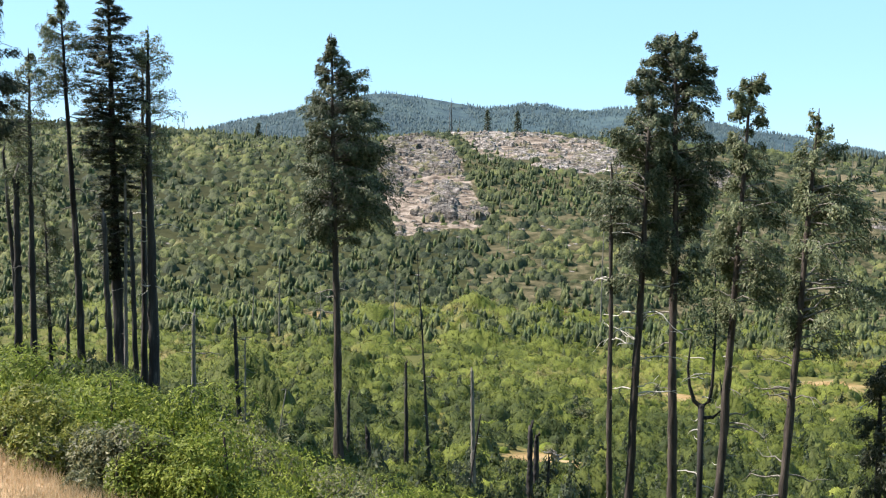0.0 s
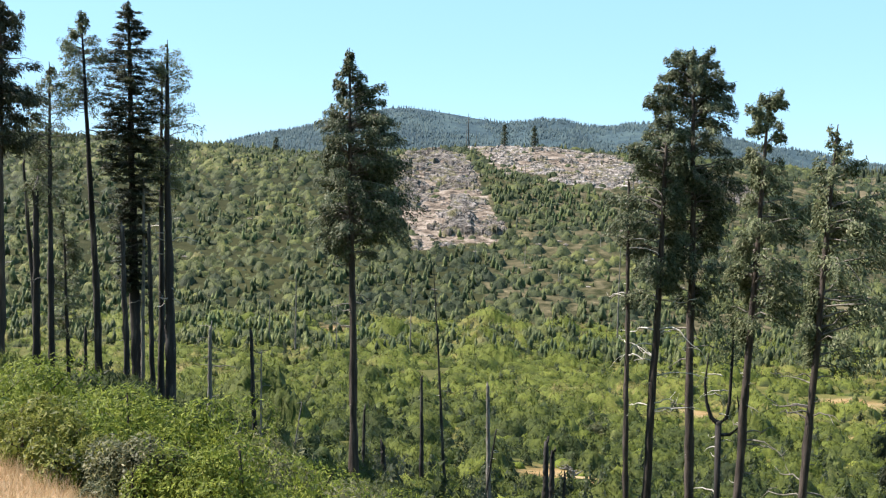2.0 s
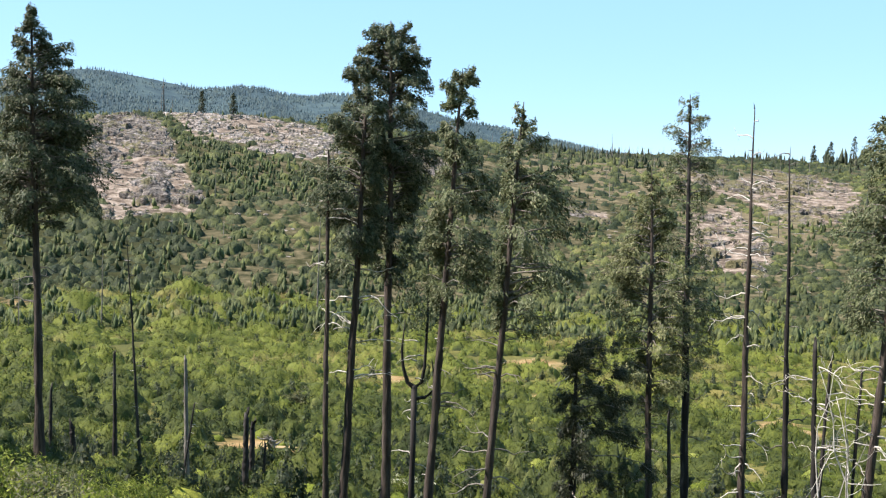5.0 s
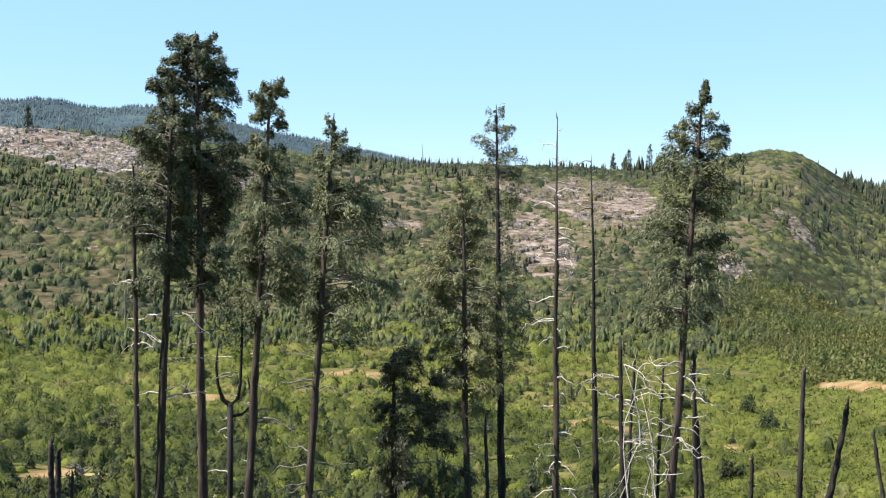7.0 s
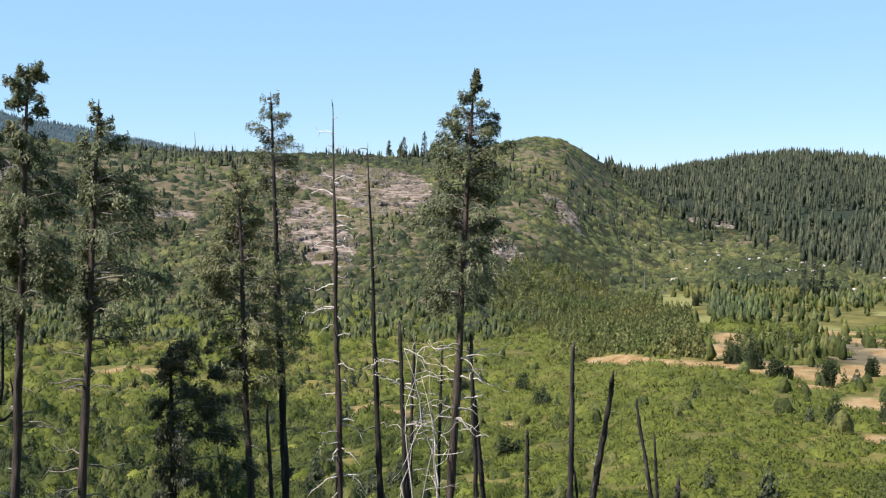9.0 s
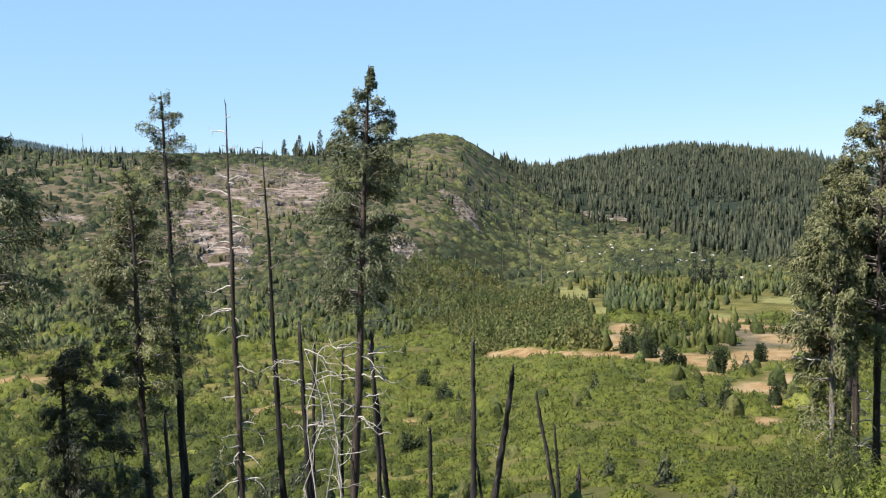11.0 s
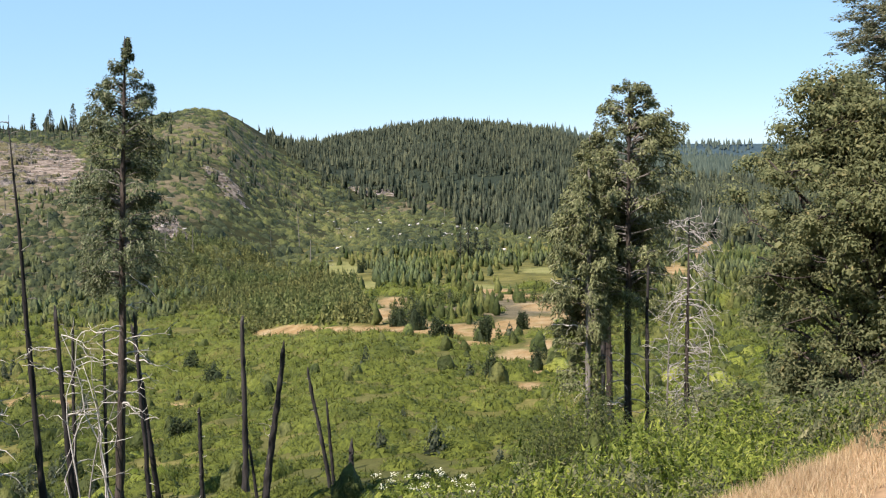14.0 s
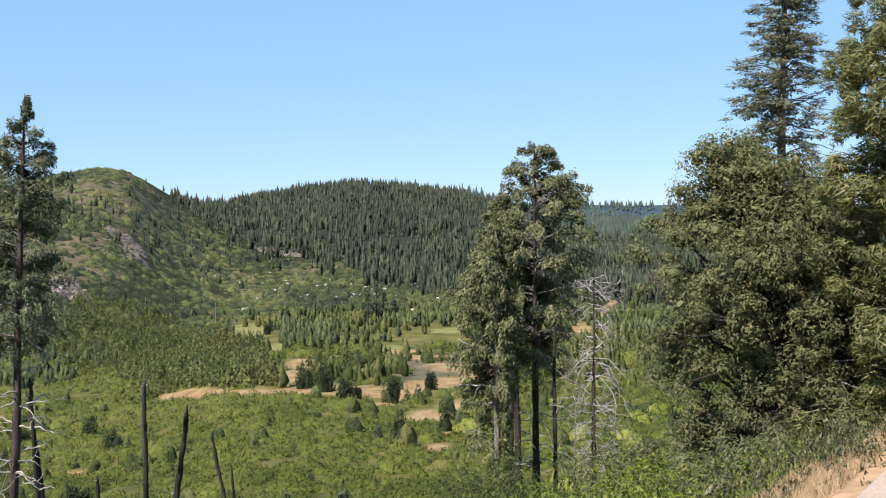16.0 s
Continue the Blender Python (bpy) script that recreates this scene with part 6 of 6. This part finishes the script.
def plant_ridge_trees():
    for i, (a, e, w) in enumerate([(2.26, 4.5, 2.4), (3.86, 4.5, 2.4), (-10.0, 3.5, 2.0), (35.2, 2.9, 3.0), (36.3, 3.2, 3.2), (34.4, 2.7, 2.6)]):
        r = float(ridge_r(a)) - 15
        conifer("ridge_conifer", "lone dark conifer on the ridge", "conifer tree", a, r, a + 0.02, e, [(0.15, w), (0.5, w * 0.8), (0.8, w * 0.5), (1, 0.3)], 120, 5, FOREST, BARK, seed=450 + i, size=0.9, per=9, far=True, clump=1.3, girth=0.016, group="ridge conifers")


for i, (a, e) in enumerate([(56.3, -3.9), (56.75, -3.45), (57.15, -3.9), (57.7, -4.3)]):
    conifer("valley_conifer", "tall dark conifer at the edge of the far clearing", "conifer tree", a, 470 + 4 * i, a + 0.02, e, [(0.08, 2.6), (0.5, 2.0), (0.8, 1.1), (1, 0.3)], 80, 5, FOREST, BARK, seed=470 + i, size=0.7, per=9, far=True, clump=1.1, girth=0.016, group="conifers in the valley", holes=0.05)


plant_ridge_trees()
plant_left_group()
plant_middle_group()
plant_snags()
plant_right_group()

# ---- shrubs, grass and road close by ----
def bank_top(a):
    """The outline of the roadside growth, as an angle from the viewpoint."""
    return lut(a, (-40, -7), (-25, -7.6), (-20, -9.2), (-14.6, -10.9), (-11.7, -12.3), (-8.6, -13.1), (-4, -15), (2, -17), (50, -18), (54, -16), (57, -14.5), (60, -12.3), (64, -11.3), (69, -11.8), (71, -12), (74, -12.6), (80, -11.4), (86, -10.4))


def shrub(label, a, r, wide, high, mat, seed, size=0.11, count=1500, group="roadside shrubs", slim=0.42, up=1.1):
    """A leafy shrub: stems from the ground and a lumpy mass of leaves."""
    rng = np.random.default_rng(seed)
    foot = np.array(at(a, r))
    if r < 52:
        high = float(np.clip((EYE + r * tan_el(bank_top(a)) - foot[2]) * 0.86, 0.26, max(high, 0.26)))
    ob = thing("shrub", label, "shrub", group, "", foot)
    p, d = lobes(count, rng, 11, 1.0)
    p = p * [wide, wide, high] * 0.95
    stems = Heap()
    for i in range(14):
        q = p[rng.integers(0, count)]
        s = rng.normal(size=3) * [0.12, 0.12, 0] - [0, 0, 0.3]
        stems.add(*tube([s, s * 0.4 + q * 0.5 + rng.normal(size=3) * 0.06, q], [0.03, 0.018, 0.006], 4))
    core = dome_template(seed, (6, 10, 13), 0.25, 0, 0.1, 1.0)
    part("inner_foliage", mesh_np("inner_foliage", core[0] * [wide * 0.55, wide * 0.55, high * 0.62], core[1], mat, None, True), ob)
    part("stemwork", stems.mesh("stemwork", BARK, True), ob)
    part("foliage", mesh_np("foliage", *tri_leaves(p, size, rng, np.array([0, 0, up]), 0.8, slim, d + [0, 0, 0.4], 0.45), mat), ob)
    return ob


def plant_near():
    rng = np.random.default_rng(51)
    # leafy growth that clothes the bank: bushes close together, finer leaved where they stand near
    near_t = [dome_template(s + 400, (6, 9, 12), 0.3, 1150, 0.096, 1.0, 0.36, 1.8, 0.5, 0.45) for s in range(6)]
    mid_t = [dome_template(s + 410, (6, 9, 12), 0.3, 700, 0.13, 1.0, 0.36, 1.8, 0.6, 0.4) for s in range(6)]
    far_t = [dome_template(s + 420, (6, 9, 11), 0.3, 260, 0.22, 1.0, 0.36, 1.4, 0.8, 0.3) for s in range(6)]
    for a0, a1, n, rise, lab in ((-27, 3, 320, -0.6, "bright green leafy undergrowth on the road bank"), (49, 90, 340, 0.6, "green leafy undergrowth on the road bank")):
        a = rng.uniform(a0, a1, n)
        r = edge_r(a) + rise + rng.random(n) ** 1.7 * 40
        x, y = xy(a, r)
        wide = (0.26 + 0.038 * r) * np.exp(rng.normal(0, 0.28, n))
        room = EYE + r * tan_el(bank_top(a)) - ground(x, y)
        tall = np.clip(np.minimum(room * rng.uniform(0.38, 0.8, n), wide * rng.uniform(0.8, 1.6, n)), 0.12, 2.2) * np.clip((r - edge_r(a) + 0.9) / 2.2, 0.3, 1)
        wide = np.minimum(wide, tall * 1.15)
        clear = ~((a > -24.5) & (a < -15.0) & (r < 8.6 - 0.12 * (a + 20)))
        dull = fbm(x, y, 3.0, 3, 15) + rng.normal(0, 0.25, n) > 0.2
        for temps, near in ((near_t, r < 13), (mid_t, (r >= 13) & (r < 24)), (far_t, r >= 24)):
            for mat, own in ((WILLOW, ~dull), (OLIVE, dull)):
                sel = clear & near & own
                if sel.any():
                    plant("bank_brush", lab if mat is WILLOW else "grey-green leafy undergrowth on the road bank", "undergrowth", temps, a[sel], r[sel], wide[sel], mat, rng, 0.12, tall[sel] / wide[sel])
    # the bank on the left
    for i, (a, r, w, h, m, lab) in enumerate([
            (-22.6, 8.5, 0.42, 0.42, MANZANITA, "yellowish olive shrub beside the dry grass"), (-21.0, 8.1, 0.36, 0.46, MANZANITA, "yellowish olive shrub beside the dry grass"), (-19.7, 7.7, 0.3, 0.36, MANZANITA, "yellowish olive shrub beside the dry grass"),
            (-18.2, 7.5, 0.36, 0.42, OLIVE, "low grey-green shrub at the foot of the verge"), (-16.4, 7.2, 0.38, 0.48, OLIVE, "low grey-green shrub at the foot of the verge"), (-14.4, 6.9, 0.36, 0.42, WILLOW, "bright green leafy shrub on the bank"), (-12.6, 6.9, 0.34, 0.4, WILLOW, "bright green leafy shrub on the bank"),
            (-18.0, 10.3, 0.9, 1.3, WILLOW, "bright green leafy shrub on the bank"), (-15.8, 10.8, 0.95, 1.5, WILLOW, "bright green leafy shrub on the bank"), (-19.6, 13, 1.1, 1.3, WILLOW, "bright green leafy shrub on the bank"),
            (-23.6, 14, 1.1, 1.25, WILLOW, "tall green shrub on the bank"), (-25.5, 12, 1.1, 1.4, WILLOW, "tall green shrub on the bank"), (-13.2, 12, 0.95, 1.0, WILLOW, "leafy green shrub on the steep bank"), (-11.0, 13, 1.0, 1.1, OLIVE, "grey-green shrub on the steep bank"),
            (-8.6, 14, 1.1, 1.1, WILLOW, "leafy green shrub on the steep bank"), (-6.0, 15, 1.0, 1.1, OLIVE, "grey-green shrub on the steep bank"), (-3.4, 17, 1.2, 1.2, WILLOW, "bright green shrub low on the bank")]):
        shrub(lab, a, r - 0.35 * (r < 9), w, h, m, 500 + i, *((0.034, 8000) if r < 9 else (0.065, 4800)), slim=0.42 if r < 9 else 0.36)
    for i in range(15):
        a, r = rng.uniform(59.5, 68.5), rng.uniform(38, 56)
        m = (WILLOW, OLIVE, YOUNG)[i % 3] if i % 2 else (YOUNG, OLIVE, YOUNG)[i % 3]
        shrub({WILLOW.name: "tall bright green shrub among the trunks", OLIVE.name: "tall grey-green shrub among the trunks", YOUNG.name: "tall dark green shrub among the trunks"}[m.name], a, r, rng.uniform(1.2, 1.9), rng.uniform(3.2, 5.6), m, 640 + i, 0.16, 4000, slim=0.32)
    for i, (a, r, w, h) in enumerate([(70.8, 19, 1.3, 2.4), (72.4, 16, 1.3, 2.4), (74.3, 15.5, 1.4, 2.6), (76.2, 15, 1.3, 2.4), (78.2, 15, 1.3, 2.4), (80.5, 15.5, 1.3, 2.2), (82.8, 16, 1.3, 2.2)]):
        shrub("green leafy shrub at the foot of the oak", a, r, w, h, WILLOW if i % 3 == 1 else OAK, 620 + i, 0.08, 4200, slim=0.45, up=0.5)
    for i, (a, r, w, h, m) in enumerate([(66, 9, 0.8, 0.75, OLIVE), (69, 9.4, 0.8, 0.8, WILLOW), (71.5, 12.5, 0.9, 1.0, WILLOW), (63, 10, 0.8, 0.8, WILLOW), (59, 11, 0.9, 0.9, OLIVE), (61, 9, 0.7, 0.6, WILLOW)]):
        shrub("low green shrub at the edge of the grass", a, r, w, h, m, 600 + i, 0.06, 4000, slim=0.36)


def dry_grass():
    rng = np.random.default_rng(61)
    for a0, a1, n in ((-32, -8, 32000), (-8, 58, 24000), (58, 92, 60000)):
        a = rng.uniform(a0, a1, n)
        r = edge_r(a) + (0.25 if a0 > 0 else -0.35) - rng.random(n) ** 1.2 * 4.6
        x, y = r * np.sin(np.radians(a)), r * np.cos(np.radians(a))
        ok = (y > np.interp(x, ROAD_X, ROAD_Y) + 0.12) & (r > 2.2)
        x, y = x[ok], y[ok]
        c = np.stack([x, y, ground(x, y)], -1)
        d = unit(rng.normal(size=(len(c), 3)) * [0.35, 0.35, 0.1] + [0.1, 0, 1.0])
        h = (rng.uniform(0.05, 0.15, len(c)) * (0.7 + 0.7 * np.clip(patchy(x, y, 0.45, 3.0), 0, 1)))[:, None]
        s = unit(np.cross(d, rng.normal(size=d.shape))) * rng.uniform(0.001, 0.0028, len(c))[:, None]
        v = np.stack([c - s, c + s, c + d * h], 1).reshape(-1, 3)
        tagged(new("dry_grass", mesh_np("dry_grass", v, np.arange(len(v)).reshape(-1, 3), STRAW)), "tall dry straw-coloured grass on the road shoulder", "grass", "", "stuff")


ROAD_X = [-30, -12, -6, -3, 0, 3, 5.2, 7.3, 9, 14, 30]
ROAD_Y = [36, 12, 4.6, 2.2, 1.35, 1.15, 1.09, 0.95, 0.75, -0.4, -7]


def road():
    """A worn strip that bends round the viewpoint."""
    xs = np.linspace(-29, 29, 117)
    ys = np.interp(xs, ROAD_X, ROAD_Y)
    ys = np.convolve(np.pad(ys, 3, "edge"), np.ones(7) / 7, "valid")
    out = np.stack([xs, ys], -1)
    n = unit(np.stack([-np.gradient(ys), np.gradient(xs)], -1))
    rows = []
    for k in (0.0, 0.05, 3.5, 7.0):
        p = out - n * k
        z = ground(p[:, 0], p[:, 1]) * 0 + (0.03 if k else -0.25) + np.minimum(0, 0.0 * xs)
        rows.append(np.column_stack([p, z]))
    v = np.stack(rows, 1)
    m = v.shape[1]
    i, j = np.meshgrid(np.arange(len(xs) - 1), np.arange(m - 1), indexing="ij")
    q = np.stack([i * m + j, (i + 1) * m + j, (i + 1) * m + j + 1, i * m + j + 1], -1).reshape(-1, 4)
    tagged(new("road", mesh_np("road", v.reshape(-1, 3), q[:, ::-1], ASPHALT)), "pale worn asphalt road edge", "road", "", "structure")


plant_near()
dry_grass()
road()


def weed(a, r, high, seed):
    """A straggling grey-green weed by the road edge."""
    rng = np.random.default_rng(seed)
    foot = np.array(at(a, r))
    ob = thing("weed", "straggling grey-green weed in the dry grass", "weed", "roadside weeds", "", foot)
    n = 26
    base = rng.normal(size=(n, 3)) * [0.16, 0.16, 0]
    part("foliage", mesh_np("foliage", *shoots(base, rng.uniform(0.5, 1.1, n) * high, 16, 0.045, rng, 0.35), OLIVE), ob)


for i, (a, r, h) in enumerate([(79.3, 7.5, 0.3), (80.6, 7.8, 0.34), (81.8, 8.3, 0.3), (77.6, 6.9, 0.22), (83.0, 8.2, 0.3)]):
    weed(a, r, h, 640 + i)


# ---- boulders and lone bushes ----
def boulders():
    rng = np.random.default_rng(71)
    temps = [rock_template(s, 1) for s in range(12)]
    a, r = scatter(14000, -24, 49, 380, 760, rng, 1.3)
    keep = (rng.random(len(a)) < rockiness(a, r) * 0.4 + 0.025 + 0.05 * blob(a, r, [(32, 580, 5, 140), (8, 480, 4, 80)])) & (r < ridge_r(a))
    a, r = a[keep], r[keep]
    plant("granite_boulders", "pale granite boulders and slabs on the hillside", "boulders", temps, a, r, rng.uniform(0.8, 1, len(a)) * rng.uniform(1.0, 4.0, len(a)) ** 1.2, GRANITE, rng, 0.2, rng.uniform(0.2, 0.65, len(a)), False)
    a, r = scatter(500, 38, 66, 420, 840, rng, 1.2)
    keep = rng.random(len(a)) < blob(a, r, [(53, 700, 4, 90), (40.5, 470, 1.5, 60), (56, 640, 3, 60)])
    a, r = a[keep], r[keep]
    plant("granite_boulders", "white boulders strewn over the brushy slope", "boulders", temps, a, r, rng.uniform(1.2, 3.6, len(a)), PALE_BOULDER, rng, -0.5, None, False)


def lone_bushes():
    rows = [(53.8, 212, 3.0, 6.6, "dark round bushy tree beside the dirt clearing"), (52.9, 222, 2.4, 4.2, "dark bush beside the dirt clearing"), (55.0, 182, 1.5, 4.6, "small dark conifer in the clearing"), (55.5, 184, 1.2, 3.4, "small dark conifer in the clearing"), (57.5, 184, 1.5, 4.6, "small dark conifer in the clearing"), (59.6, 205, 1.3, 3.6, "small dark conifer in the clearing"), (57.9, 130, 1.2, 3.4, "small dark conifer in the brush"), (60.4, 140, 1.1, 3.0, "small dark conifer in the brush"), (50.9, 405, 1.9, 5.4, "lone dark bush on the green clearing"),
            (41.7, 205, 1.8, 3.6, "dark round bush in the meadow"), (43.0, 180, 2.4, 2.8, "dark spreading bush in the meadow"), (40.9, 120, 1.3, 2.6, "dark bush in the meadow"), (38.4, 215, 2.2, 2.4, "dark spreading bush in the meadow"), (7.7, 175, 2.2, 3.2, "grey-green round bush in the meadow")]
    for i, (a, r, w, h, lab) in enumerate(rows):
        shrub(lab, a, r, w, h, OLIVE if a < 10 else FIR_GREEN, 700 + i, 0.42 if r > 150 else 0.3, 1500, "bushes in the meadow", 0.5)


boulders()
lone_bushes()


def flowering_shrub(a, r, wide, high, seed, heads):
    """A shrub sprinkled with heads of pale flowers."""
    rng = np.random.default_rng(seed)
    ob = shrub("green shrub with clusters of pale yellow flowers", a, r, wide, high, WILLOW, seed, 0.12, 2600, "roadside shrubs", 0.4)
    for i in range(heads):
        c = rng.normal(size=3) * [0.46 * wide, 0.46 * wide, 0.15] + [0, 0, 0.8 * high]
        p = c + rng.normal(size=(26, 3)) * [0.1, 0.1, 0.05]
        part("flower_head", mesh_np("flower_head", *leaves(p, 0.07, rng, None, 1.0, 0.9, rng.normal(size=(26, 3)) * 0.5 + [0, 0, 1], 0.3), FLOWER), ob, "pale yellow flower head", "stuff")


flowering_shrub(53.6, 40, 2.6, 2.4, 800, 22)
flowering_shrub(13.7, 84, 1.3, 2.0, 803, 14)
flowering_shrub(28.0, 80, 1.1, 1.8, 805, 10)


def uprooted_stump(a, r, high, seed):
    """A grey stump with its torn roots standing up."""
    rng = np.random.default_rng(seed)
    right, away = side_of(a)
    ob = thing("tree_stump", "grey weathered stump with torn roots on bare soil", "stump", "burnt snags", "", np.array(at(a, r)))
    line = np.array([[0, 0, -0.3], [0.05, 0.02, high * 0.3], [0.0, 0.1, high * 0.62]])
    part("trunk", mesh_np("trunk", *trunk_tube(line, np.array([0.55, 0.42, 0.34]), rng, 10, 0.12, 10), GREYWOOD, None, True), ob)
    for i in range(9):
        way = unit(right * rng.normal() + away * rng.normal() * 0.6 + [0, 0, rng.uniform(0.4, 1.6)])
        p = hook(line[2] * rng.uniform(0.5, 1.0), way, high * rng.uniform(0.35, 0.7), 0.25, 0.3, rng, 7, 0.06)
        part("root", mesh_np("root", *tube(p, np.linspace(0.16, 0.03, 7), 6), GREYWOOD, None, True), ob)


uprooted_stump(6.36, 117, 2.7, 810)
snag(5.3, 91, 5.3, -13.0, 811, girth=0.3, tip=0.6, label="thick charred broken trunk beside bare soil")
snag(5.94, 91, 6.0, -14.1, 812, girth=0.18, tip=0.5, label="charred broken trunk beside bare soil")
